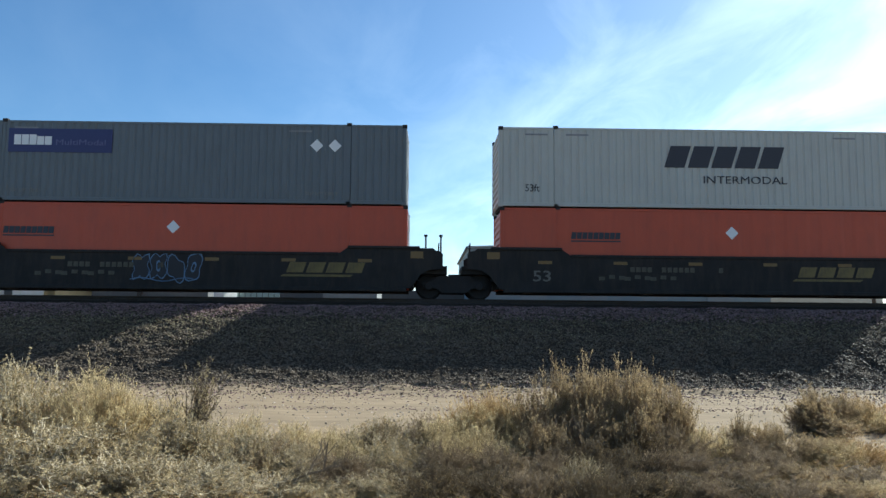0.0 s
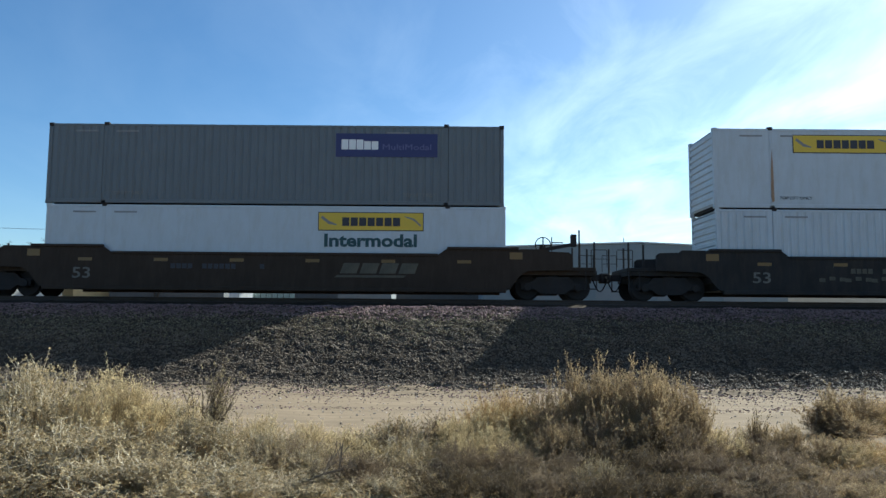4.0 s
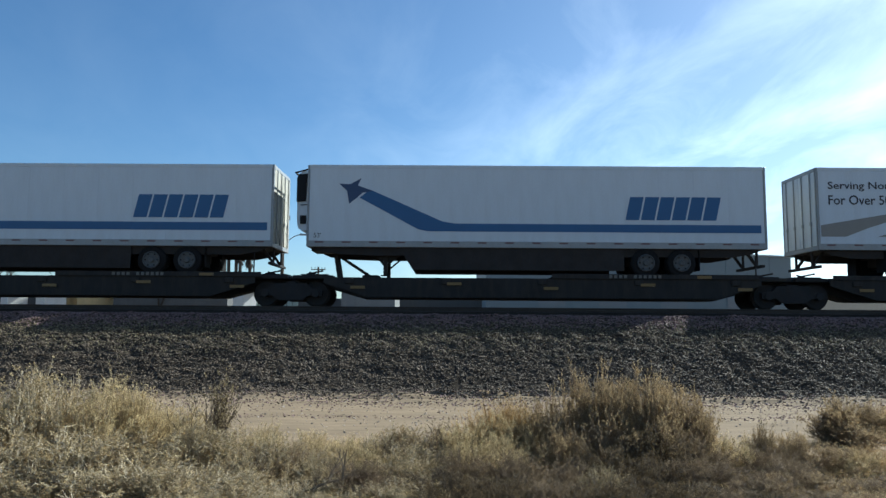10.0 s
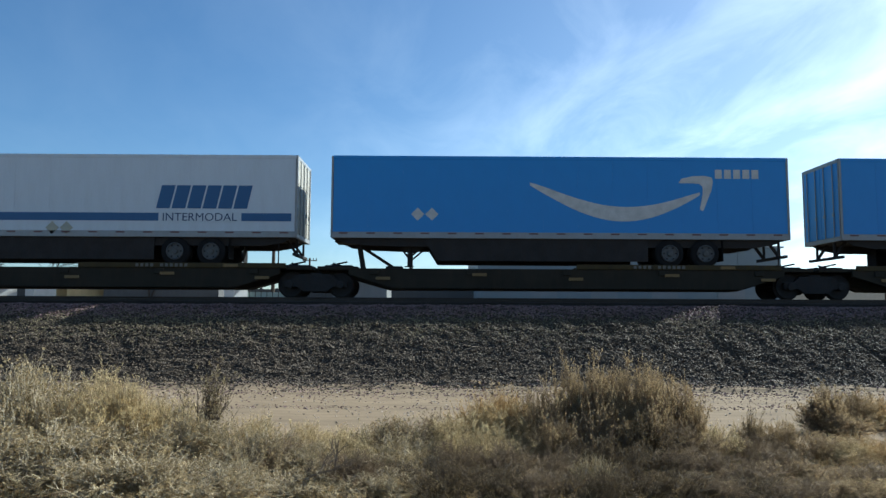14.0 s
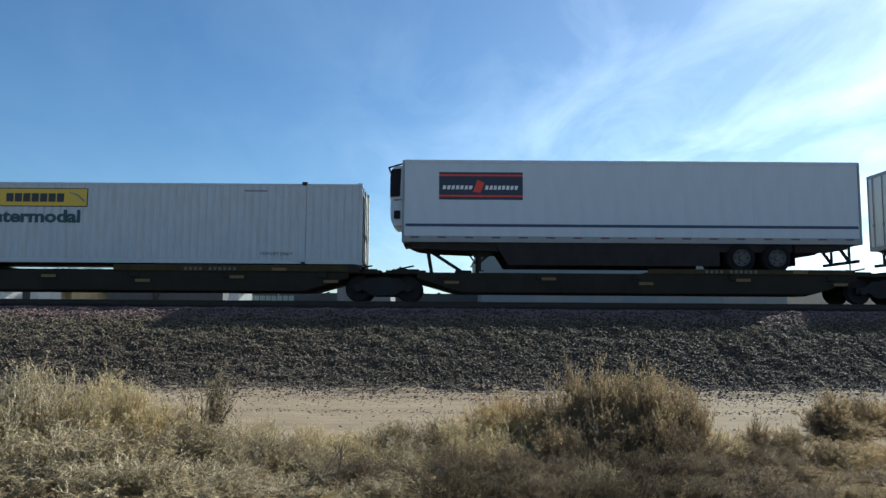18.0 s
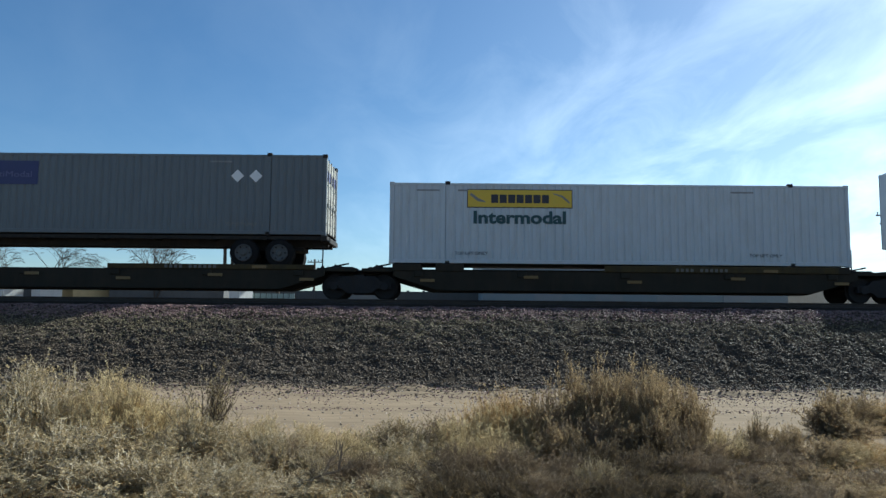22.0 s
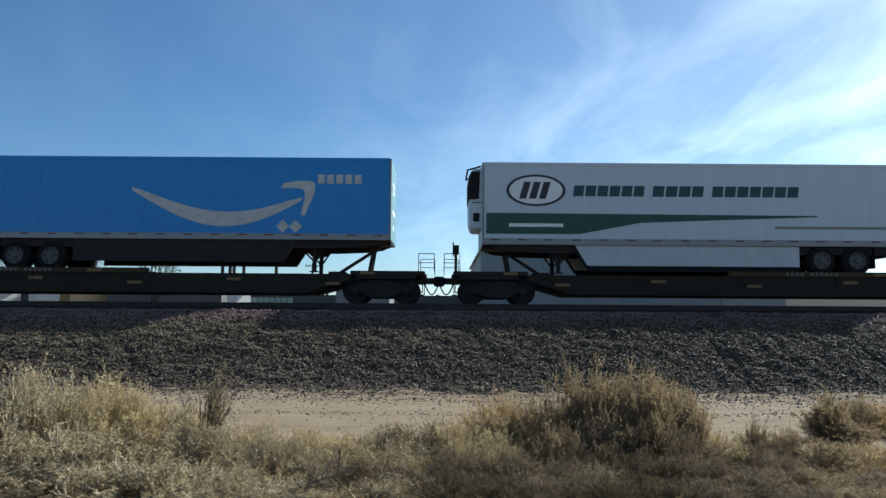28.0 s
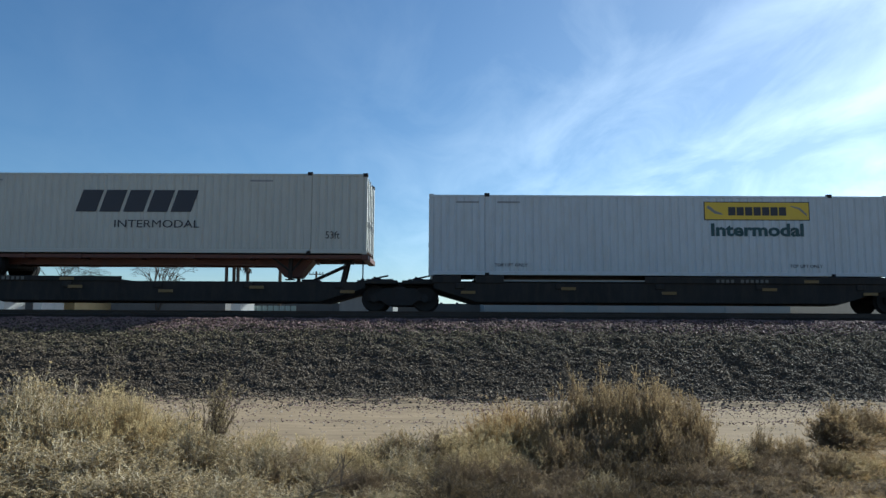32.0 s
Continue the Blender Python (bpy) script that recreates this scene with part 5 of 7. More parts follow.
for u, nose, x in ((-469.48, "R", 5.65), (-478.79, "L", 0.7)):
    y = trailer("semi_trailer", "short white ribbed pup trailer with navy blocks", u - 0.04, "white", nose, SHORT, top=5.04, ribs=(0.62, 0.028), skirt="skirt_green")
    hh = SHORT / 2
    row(y, "name_block", "navy", x - hh, x + 2.1 - hh, 5.04 - 1.2, 5.04 - 0.4, 3, 0.15, 0.14, "navy slanted block", FACE)
    mark("wedge", kept("wedge_y", lambda: Build().slab([(-0.08, -0.62), (0.6, -0.38), (2.0, -0.18), (0.0, -0.18)], -0.004, 0.004).slab([(0.05, -0.13), (2.05, -0.13), (2.1, -0.07), (0.07, -0.07)], -0.004, 0.004)), "flame", y, x - hh, 5.04 - 1.2, "orange wedge")
    part("lettering", words("FREIGHT", 1.2, 0.2, 0.01), PAINT["navy"], y, "navy word FREIGHT", (x + 0.92 - hh, FACE, 5.04 - 1.86))
    if nose == "R":
        for k in range(3):
            part("name_block", kept("nose_block", lambda: Build().box(-0.004, 0.004, -0.12, 0.12, -0.2, 0.2)), PAINT["navy"], y, "small navy block on the nose", (SHORT / 2 + 0.004, -0.75 + 0.28 * k, 4.25))
        part("wedge", kept("nose_wedge", lambda: Build().box(-0.004, 0.004, -0.4, 0.4, -0.05, 0.05)), PAINT["flame"], y, "small orange bar on the nose", (SHORT / 2 + 0.004, -0.47, 3.92))
w29 = trailer("semi_trailer", "short plain dull grey pup trailer", -527.65 - 0.04, "grey", "R", SHORT, top=5.06, seams=8.3)
for x, z in ((1.45, 4.0), (6.4, 4.55), (6.3, 2.6)):
    mark("worn_patch", kept("worn_patch", lambda: Build().slab([(0, 0), (0.36, 0.02), (0.34, 0.14), (0.02, 0.16)], -0.004, 0.004)), "lettering_white", w29, x - SHORT / 2, z, "bare worn patch")
f35 = trailer("semi_trailer", "white refrigerated trailer with a green band and oval", -632.04 - 0.04, "white", "L", reefer=True, skirt="white")
hh = LONG / 2
oval = [(1.05 * math.cos(2 * math.pi * i / 28), 0.57 * math.sin(2 * math.pi * i / 28)) for i in range(28)]
mark("oval", Build().slab(oval, -0.003, 0.004), "ink", f35, 1.9 - hh, TOP - 1.0, "black-edged oval")
mark("oval_field", Build().slab([(x * 0.9, z * 0.86) for x, z in oval], -0.006, 0.004), "lettering_white", f35, 1.9 - hh, TOP - 1.0, "")
row(f35, "name_block", "ink", 1.3 - hh, 2.35 - hh, TOP - 1.3, TOP - 0.7, 3, 0.3, 0.3, y=FACE - 0.008)
for x0, x1, n in ((3.2, 5.75, 6), (6.0, 7.85, 4), (8.1, 11.2, 7)):
    row(f35, "name_block", "dark_green", x0 - hh, x1 - hh, TOP - 1.2, TOP - 0.82, n, 0.15, 0.14, "dark green slanted block", FACE)
mark("band", Build().slab([(0.15, 0), (3.4, 0), (5.6, 0.42), (11.8, 0.66), (11.8, 0.70), (0.15, 0.74)], -0.004, 0.004), "green", f35, -hh, TOP - 2.55, "tapering dark green band")
bar_mark(f35, "lettering_white", 0.95 - hh, TOP - 2.3, 1.9, 0.12, FACE - 0.008, "address_bar")
bar_mark(f35, "code_grey", 10.3 - hh, TOP - 2.32, 5.4, 0.09, FACE, "slogan_bar")
size_mark(f35, 0.5, TOP - 2.5, y=FACE - 0.006)

SINGLE = 1.24
YS = dict(paint="white", sign="yellow")
box_load("j22", -423.57, SINGLE, **YS, sx=2.8)
box_load("j27", -497.61, SINGLE, **YS, sx=2.75)
box_load("f31", -555.73, SINGLE, **NAVY, sx=2.3, diamonds=(13.1, 13.6))
box_load("f32", -574.34, SINGLE, **NAVY, sx=2.3, diamonds=(13.0, 13.6))
w33 = box_load("w33", -593.04, SINGLE, ribs="wide", paint="white", post="code_pale")
part("lettering", words("53", 0.26, 0.2), PAINT["ink"], w33, "", (15.6 - hh, FACE, 0.5))
box_load("g34", -612.45, SINGLE, **NAVY, sx=10.1, diamonds=(4.0, 4.6))
box_load("f37", -671.82, SINGLE, **NAVY, sx=2.25, diamonds=(13.0, 13.65))
box_load("f39", -708.77, SINGLE, **NAVY, sx=10.1, diamonds=(2.5, 3.2), doors="L")
box_load("j40", -726.78, SINGLE, **YS, sx=9.7, doors="L")


def chassis(u, floor, nose, paint, label):
    """A bare container chassis: two long beams, legs and a tandem."""
    ob = thing("container_chassis", label, "chassis", "container chassis on the train")
    h, turn = LONG / 2, (0 if nose == "L" else math.pi)

    def put(nm, mesh, mat_, loc=(0, 0, 0), lab="", rz=0.0):
        p = part(nm, mesh, mat_, ob, lab)
        p.matrix_basis = Matrix.Rotation(turn, 4, "Z") @ Matrix.Translation(loc) @ Matrix.Rotation(rz, 4, "Z")
        return p
    m = PAINT[paint]
    for y in (-0.45, 0.45):
        put("main_beam", kept("chassis_beam", lambda: Build().slab([(-h, -0.12), (-h + 2.2, -0.12), (-h + 2.8, -0.34), (h, -0.34), (h, 0), (-h, 0)], -0.06, 0.06)), m, (0, y, floor))
    for i in range(9):
        put("cross_member", kept("chassis_cross", lambda: Build().box(-0.05, 0.05, -1.25, 1.25, -0.16, -0.02)), m, (-h + 0.1 + i * (LONG - 0.2) / 8, 0, floor))
    for x in (-h + 0.05, h - 0.05):
        put("bolster", kept("chassis_bolster", lambda: Build().box(-0.12, 0.12, -1.3, 1.3, -0.2, -0.005, 0.02)), m, (x, 0, floor))
    for y in (-1.18, 1.18):
        put("side_strip", kept("chassis_strip", lambda: Build().box(-h + 0.2, h - 0.2, -0.03, 0.03, -0.14, -0.02)), m, (0, y, floor))
    put("gooseneck", kept("gooseneck", lambda: Build().slab([(2.0, -0.12), (2.5, -0.75), (3.0, -0.75), (3.6, -0.12)], -0.5, 0.5)), m, (-h, 0, floor))
    landing_legs(put, -h + 2.75, floor - 1.06 - 0.06, floor)
    for x in (h - 1.6, h - 2.85):
        for y in (-1.0, 1.0):
            wheel(ob, (-x if turn else x), y, 1.58)
        put("axle", kept("road_axle", lambda: Build()), STEEL, (x, 0, 1.58))
    put("slider_frame", kept("chassis_slider", lambda: Build().box(-1.3, 1.3, -0.5, 0.5, -0.5, -0.34, 0.02)), STEEL, (h - 2.2, 0, floor))
    return ride(ob, u + h, 0)


chassis(-516.04, 2.2, "L", "black", "black container chassis under a grey container")
box_load("f28", -516.0, 2.2, **NAVY, sx=2.35, diamonds=(13.0, 13.65))
chassis(-745.16, 1.97, "R", "rust_red", "red-brown container chassis under a cream container")
box_load("s41", -745.12, 1.97, paint="cream", sign="slant", sx=5.85, doors="R")

# spine platforms: joints from the right, then what stands on each
J = [("c", C["c9"] - 3.7), ("j", -211.3), ("j", -228.95), ("j", -246.25), ("j", -263.5), ("c", -281.75), ("j", -300.35), ("j", -317.98), ("j", -335.35), ("j", -352.0), ("c", -370.32), ("j", -388.98), ("j", -406.7),
     ("j", -424.0), ("j", -441.15), ("c", -459.4), ("j", -480.1), ("j", -498.7), ("c", -517.57), ("j", -537.35), ("j", -556.95), ("c", -575.6), ("j", -594.65), ("j", -614.15), ("c", -633.6), ("j", -653.45), ("j", -672.95),
     ("c", -691.4), ("j", -709.7), ("j", -727.85), ("c", -746.6)]
LOADS = {0: [("t", -210.41, "R")], 1: [("t", -228.33, "L")], 2: [("t", -245.67, "L")], 3: [("t", -262.95, "L")], 4: [("t", -280.21, "L")], 5: [("t", -299.43, "R")], 6: [("t", -317.38, "L")], 7: [("t", -334.71, "L")],
         8: [("t", -350.68, "L")], 9: [("t", -368.71, "L")], 10: [("t", -388.08, "R")], 11: [("t", -406.0, "L")], 12: [("b", -423.57, "")], 13: [("t", -440.56, "L")], 14: [("t", -457.84, "L")],
         15: [("p", -469.48, "R"), ("p", -478.79, "L")], 16: [("b", -497.61, "")], 17: [("x", -516.0, "L")], 18: [("p", -527.65, "R"), ("e", -536.8, "R")], 19: [("b", -555.73, "")], 20: [("b", -574.34, "")],
         21: [("b", -593.04, "")], 22: [("b", -612.45, "")], 23: [("t", -632.04, "L")], 24: [("t", -651.27, "R")], 25: [("b", -671.82, "")], 26: [("t", -690.21, "L")], 27: [("b", -708.77, "")], 28: [("b", -726.78, "")],
         29: [("y", -745.12, "R")]}
for q in range(len(J) - 1):
    (rk, rx), (lk, lx) = J[q], J[q + 1]
    hitches, trays, pads = [], [], []
    for kind, u, nose in LOADS[q]:
        ln = SHORT if kind == "p" else (14.63 if u == -350.68 else LONG)
        d = -1 if nose == "L" else 1
        front = u if nose == "L" else u + ln
        if kind in ("t", "p", "x", "y"):
            top = {"t": 2.07, "p": 2.11, "x": 2.08, "y": 1.85}[kind]
            hitches.append((front - d * 1.0, d, top))
            back = u + ln if nose == "L" else u
            if kind == "p":
                trays.append((back - 2.6, back + 0.2) if nose == "L" else (back - 0.2, back + 2.6))
            else:
                trays.append((back - 7.6, back - 0.4) if nose == "L" else (back + 0.4, back + 7.6))
        elif kind == "b":
            pads += [u + 0.6, u + 2.1, u + LONG - 2.1, u + LONG - 0.6]
            trays.append((u + 7.5, u + LONG - 0.5))
        elif kind == "e":
            hitches.append((u + 0.35, -1, 2.25))
    spine_car(lx + 0.02, rx + 0.02, "coupler" if lk == "c" else "joint", "coupler" if rk == "c" else "joint", hitches, trays, pads, raised=[(-534.5, -525.5)] if q == 18 else (), paint="olive_car" if 5 <= q < 27 else "black", label="weathered olive-brown spine car platform with yellow reflector strips" if 5 <= q < 27 else "black spine car platform with yellow reflector strips")

# ---- ground, embankment, track ----
DIRT = surface("tan_dirt", (0.214, 0.161, 0.105), 0.95, 0, 9, 0.9, 0.34, (0.125, 0.093, 0.066), 0.8, 0.6, stretch=(0.16, 1, 1), shine=0.1)
BALLAST = surface("ballast", (0.058, 0.046, 0.034), 0.95, 0, 22, 0.5, 0.4, (0.044, 0.034, 0.025), 0.5, 1.0, shine=0.03)
STONE = surface("ballast_stone", (0.121, 0.094, 0.068), 0.7, 0, 20, 1.1, 0.42, None, 0, 0.3, per_piece=0.32, island=True, shine=0.12)
STONE_RED = surface("reddish_ballast_stone", (0.182, 0.118, 0.112), 0.7, 0, 20, 1.3, 0.44, None, 0, 0.3, per_piece=0.32, island=True, shine=0.12)
STONE_FINE = surface("olive_fines", (0.182, 0.150, 0.088), 0.7, 0, 20, 1.0, 0.44, None, 0, 0.3, per_piece=0.32, island=True, shine=0.11)


def height(x, y):
    """Ground height: road, near slope, flat top, far slope."""
    n = noise.noise((x * 0.35, y * 0.35, 3.0)) * 0.05 + noise.noise((x * 1.6, y * 1.6, 9.0)) * 0.02
    if y < 17.0:
        # low ridges of graded dirt along the foot of the slope
        k = max(0.0, min(1.0, (y - 14.6) / 1.2))
        r = max(0.0, noise.noise((x * 0.55, y * 4.2, 21.0)) + 0.15) * 0.16 + max(0.0, noise.noise((x * 2.4, y * 5.5, 5.0))) * 0.06
        return n * (1.0 if y < 15.5 else 0.5) + k * r
    if y < 21.3:
        a = (y - 17.0) / 4.3
        return 1.83 * (a + 0.045 * math.sin(math.pi * a) - 0.045 * math.sin(2 * math.pi * a)) + n * 0.8 * (1.0 if a < 0.8 else (1 - a) * 5)
    if y < 31.0:
        return 2.01 if 25.2 < y < 28.2 else 1.83 + 0.08 * min(1.0, (y - 21.3) / 3.5)
    if y < 35.0:
        return 1.91 - (y - 31.0) / 4.0 * 1.66
    return 0.25 + n


def slope(x, y):
    """The embankment with its uneven, slumped stone."""
    n = 0.06 * noise.noise((x * 1.9, y * 2.6, 1)) + 0.045 * noise.noise((x * 4.5, y * 6.0, 4)) + 0.02 * noise.noise((x * 10, y * 12, 7))
    # a rill washed down the slope, in two runnels
    for x0 in (7.0, 7.26, 10.9):
        n -= 0.05 * math.exp(-((x - x0 - 0.09 * (19.9 - y) - 0.05 * math.sin(y * 3 + x0)) / 0.075) ** 2) * max(0.0, min(1.0, (20.3 - y) / 0.4))
    return height(x, y) + (n * min(1.0, (y - 16.8) / 0.6, max(0.25, (22.3 - y) / 0.9)) if 16.8 < y < 22.3 else 0) - (0.12 if y < 17.0 else 0)


def sheet(name, xs, ys, material, label, category, f=height):
    b = Build()
    nx, ny = len(xs), len(ys)
    b.v = [(x, y, f(x, y)) for y in ys for x in xs]
    b.f = [(j * nx + i, j * nx + i + 1, (j + 1) * nx + i + 1, (j + 1) * nx + i) for j in range(ny - 1) for i in range(nx - 1)]
    ob = new(name, b.mesh(name))
    ob.data.materials.append(material)
    for p in ob.data.polygons:
        p.use_smooth = True
    return tagged(ob, label, category, kind="structure")


def spread(lo, hi, step, far, grow=1.6):
    """Even steps in the middle, growing steps out to the far ends."""
    mid = [lo + i * (hi - lo) / round((hi - lo) / step) for i in range(round((hi - lo) / step) + 1)]
    a, s = [], step
    x = hi
    while x < far:
        s *= grow
        x += s
        a.append(x)
    return [lo - (q - hi) for q in reversed(a)] + mid + a


sheet("ground", spread(-16, 16, 0.16, 2500), [-2400, -600, -150, -40, -10] + [i * 0.4 for i in range(0, 35)] + [13.9 + i * 0.08 for i in range(40)] + [17.4, 18, 20, 23, 31, 33, 35, 40, 60, 120, 300, 800, 2400], DIRT, "bare tan dirt ground with a graded road", "ground",
      lambda x, y: height(x, y) if y < 17.0 else (0.0 if y < 18.5 else (0.2 if y < 34 else height(x, y))))
sheet("embankment", spread(-19, 19, 0.12, 900), [16.7 + i * 0.12 for i in range(42)] + [22.2, 23.0, 24.0, 25.0, 25.4, 28.0, 28.4, 31.0, 33, 35.2], BALLAST, "dark crushed-stone railway embankment", "embankment",
      slope)

for y in (-0.7535, 0.7535):
    prof = [(-0.07, -0.172), (0.07, -0.172), (0.07, -0.16), (0.012, -0.14), (0.012, -0.05), (0.037, -0.035), (0.037, 0), (-0.037, 0), (-0.037, -0.035), (-0.012, -0.05), (-0.012, -0.14), (-0.07, -0.16)]
    b, n = Build(), len(prof)
    b.v = [(x, TRACK + y + p, RAIL + q) for x in (-900, 900) for p, q in prof]
    b.f = [(i, (i + 1) % n, (i + 1) % n + n, i + n) for i in range(n)] + [tuple(range(n - 1, -1, -1)), tuple(range(n, 2 * n))]
    r = new("rail", b.mesh("rail"))
    r.data.materials.append(RAILSTEEL)
    tagged(r, "dark worn steel rail on wooden sleepers", "rail", "rails", "structure")

# ---- warehouse behind the track ----
WALLBLUE = surface("pale_metal_siding", (0.17, 0.20, 0.215), 0.6, 0, 20, 0.4, 0.06, (0.22, 0.235, 0.24), 0.25, 0.05)
DOORG = surface("grey_roller_door", (0.20, 0.21, 0.215), 0.6, 0, 20, 1, 0.1)
ROOFM = surface("pale_metal_roof", (0.36, 0.375, 0.385), 0.55, 0.0, 20, 0.4, 0.06)


def warehouse():
    ob = thing("warehouse", "pale blue-grey metal warehouse with a low gable roof", "warehouse")
    ob.location = (0, 0, -0.18)
    x0, x1, y0, y1, eave, peak = 3.2, 28.3, 60.0, 80.0, 7.40, 7.88
    xm = 16.1
    n = 14
    p = (x1 - x0) / n
    for i in range(n):
        x, e = x0 + i * p, x0 + (i + 1) * p
        za, zb = (eave + (peak - eave) * (1 - abs(q - xm) / (xm - x0 if q < xm else x1 - xm)) for q in (x, e))
        part("wall_panel", Build().slab([(x, 0.3), (e - 0.04, 0.3), (e - 0.04, zb), (x, za)], y0, y0 + 0.2).slab([(e - 0.04, 0.3), (e, 0.3), (e, zb - 0.01), (e - 0.04, zb - 0.01)], y0 + 0.03, y0 + 0.2), WALLBLUE, ob)
    part("side_wall", Build().box(x0, x0 + 0.2, y0 + 0.2, y1, 0.3, eave), WALLBLUE, ob)
    part("side_wall", Build().box(x1 - 0.2, x1, y0 + 0.2, y1, 0.3, eave), WALLBLUE, ob)
    part("back_wall", Build().box(x0, x1, y1, y1 + 0.2, 0.3, eave), WALLBLUE, ob)
    for a, e, za, zb in ((x0 - 0.2, xm, eave - 0.02, peak), (xm, x1 + 0.2, peak, eave - 0.02)):
        part("roof", Build().slab([(a, za + 0.02), (e, zb + 0.02), (e, zb + 0.14), (a, za + 0.14)], y0 - 0.15, y1 + 0.3), ROOFM, ob)
    part("antenna", Build().rod((xm - 0.5, y0 + 3, peak), (xm - 0.5, y0 + 3, peak + 0.8), 0.03), STEEL, ob)
    for x in (7.5, 12.5, 17.5, 23.0):
        part("door", Build().box(x, x + 2.2, y0 - 0.04, y0 + 0.02, 0.3, 4.1), DOORG, ob, "grey roller door")
    for x in (5.3, 15.6, 21.0):
        part("wall_lamp", Build().box(x, x + 0.35, y0 - 0.3, y0, 5.2, 5.5, 0.03), STEEL, ob)


warehouse()

# ---- loose stone on the embankment ----
def stones(name, n, xr, yr, size, seed, material, label, lie=lambda x, y: slope(x, y) if y > 17.0 else height(x, y), thin=None):
    """Many small broken stones, each an uneven eight-sided block."""
    g = np.random.default_rng(seed)
    x, y = g.uniform(*xr, n), g.uniform(*yr, n)
    if thin is not None:
        keep = g.random(n) < thin(x, y)
        x, y = x[keep], y[keep]
    n = len(x)
    z = np.array([lie(a, b) for a, b in zip(x, y)])
    base = np.array([(1, 0, 0), (-1, 0, 0), (0, 1, 0), (0, -1, 0), (0, 0, 1), (0, 0, -1)], float)
    r = g.uniform(size[0], size[1], n) * g.uniform(0.8, 1.25, n)
    v = base[None] * g.uniform(0.65, 1.25, (n, 6, 1)) * r[:, None, None] + g.normal(0, 0.22, (n, 6, 3)) * r[:, None, None]
    a, b_, c = g.uniform(0, 6.283, (3, n))
    ca, sa, cb, sb = np.cos(a), np.sin(a), np.cos(b_), np.sin(b_)
    rot = np.empty((n, 3, 3))
    rot[:, 0] = np.stack([ca, -sa, 0 * a], 1)
    rot[:, 1] = np.stack([sa * cb, ca * cb, -sb], 1)
    rot[:, 2] = np.stack([sa * sb, ca * sb, cb], 1)
    v = np.einsum("nij,nkj->nki", rot, v)
    v[:, :, 2] *= 0.75
    v += np.stack([x, y, z + r * 0.24], 1)[:, None]
    tri = np.array([(0, 2, 4), (2, 1, 4), (1, 3, 4), (3, 0, 4), (2, 0, 5), (1, 2, 5), (3, 1, 5), (0, 3, 5)])
    f = (tri[None] + 6 * np.arange(n)[:, None, None]).reshape(-1, 3)
    me = bpy.data.meshes.new(name)
    me.from_pydata(v.reshape(-1, 3).tolist(), [], f.tolist())
    me.materials.append(material)
    return tagged(new(name, me), label, "gravel", kind="stuff")


stones("crest_stones", 42000, (-19, 19), (20.1, 22.4), (0.019, 0.036), 2, STONE_RED, "loose reddish crushed stone along the crest", thin=lambda x, y: np.clip((y - 20.0) / 0.7, 0.1, 1.0))
stones("slope_stones", 115000, (-19, 19), (16.0, 21.2), (0.017, 0.036), 3, STONE, "loose dark crushed stone on the embankment slope",
       thin=lambda x, y: np.clip((y - 15.9) / 0.8, 0.05, 1.0) * (1 - 0.75 * np.clip((y - 19.0) / 1.2, 0, 1)))
stones("slope_fines", 66000, (-19, 19), (18.3, 20.9), (0.013, 0.025), 4, STONE_FINE, "olive-brown fine gravel in the middle of the slope",
       thin=lambda x, y: np.clip(np.sin(x * 0.7 + np.sin(y * 2)) * 0.22 + 0.72 - np.clip(x * 0.025, -0.25, 0.25), 0.05, 1) * np.clip(1.25 - np.abs(y - 19.7) * 1.1, 0.08, 1))
stones("toe_gravel", 20000, (-17, 17), (14.2, 17.3), (0.010, 0.034), 5, STONE, "scattered dark gravel along the foot of the slope",
       thin=lambda x, y: np.clip((y - 14.2) / 2.2, 0.04, 1.0) ** 2.0)
stones("toe_debris", 46000, (-17, 17), (12.2, 17.2), (0.007, 0.023), 15, STONE_RED, "reddish gravel and clods scattered on the roadside",
       thin=lambda x, y: np.clip(((y - 12.2) / 4.4) ** 2.2 + 0.35 * (np.sin(y * 3.1 + np.sin(x * 0.7) * 0.5) > 0.75), 0.01, 1.0) * (1 + 0.3 * np.clip(x / 6, -1, 1)))
stones("road_pebbles", 3000, (-14, 14), (9.5, 16.0), (0.008, 0.022), 6, surface("pebble", (0.33, 0.28, 0.23), 0.9, 0, 30, 3, 0.3, None, 0, 0.2, per_piece=0.5, island=True), "small pale pebbles on the dirt road")

b = Build()
for i in range(-80, 81):
    b.box(i * 0.55 - 0.11, i * 0.55 + 0.11, TRACK - 1.3, TRACK + 1.3, RAIL - 0.36, RAIL - 0.172)
sl = new("sleepers", b.mesh("sleepers"))
sl.data.materials.append(SLEEPER)
tagged(sl, "weathered grey wooden sleepers under the rails", "sleepers", kind="stuff")

# ---- what stands beyond the track ----
def plain(name, colour, rough=0.8, **kw):
    return surface(name, colour, rough, 0, 14, 0.6, 0.14, tuple(c * 0.6 for c in colour), 0.35, 0.15, shine=0.12, **kw)


STUCCO, BLOCKW, WOODG, WHITEW, TEAL = plain("yellow_stucco", (0.55, 0.42, 0.22)), plain("grey_block_wall", (0.115, 0.113, 0.112)), plain("grey_siding", (0.20, 0.205, 0.205)), plain("white_wall", (0.62, 0.61, 0.58)), plain("pale_green_panel", (0.30, 0.37, 0.35))
ROOFG = plain("grey_shingle", (0.075, 0.073, 0.07))
POLE = plain("pole_wood", (0.10, 0.075, 0.055), stretch=(6, 6, 0.6))


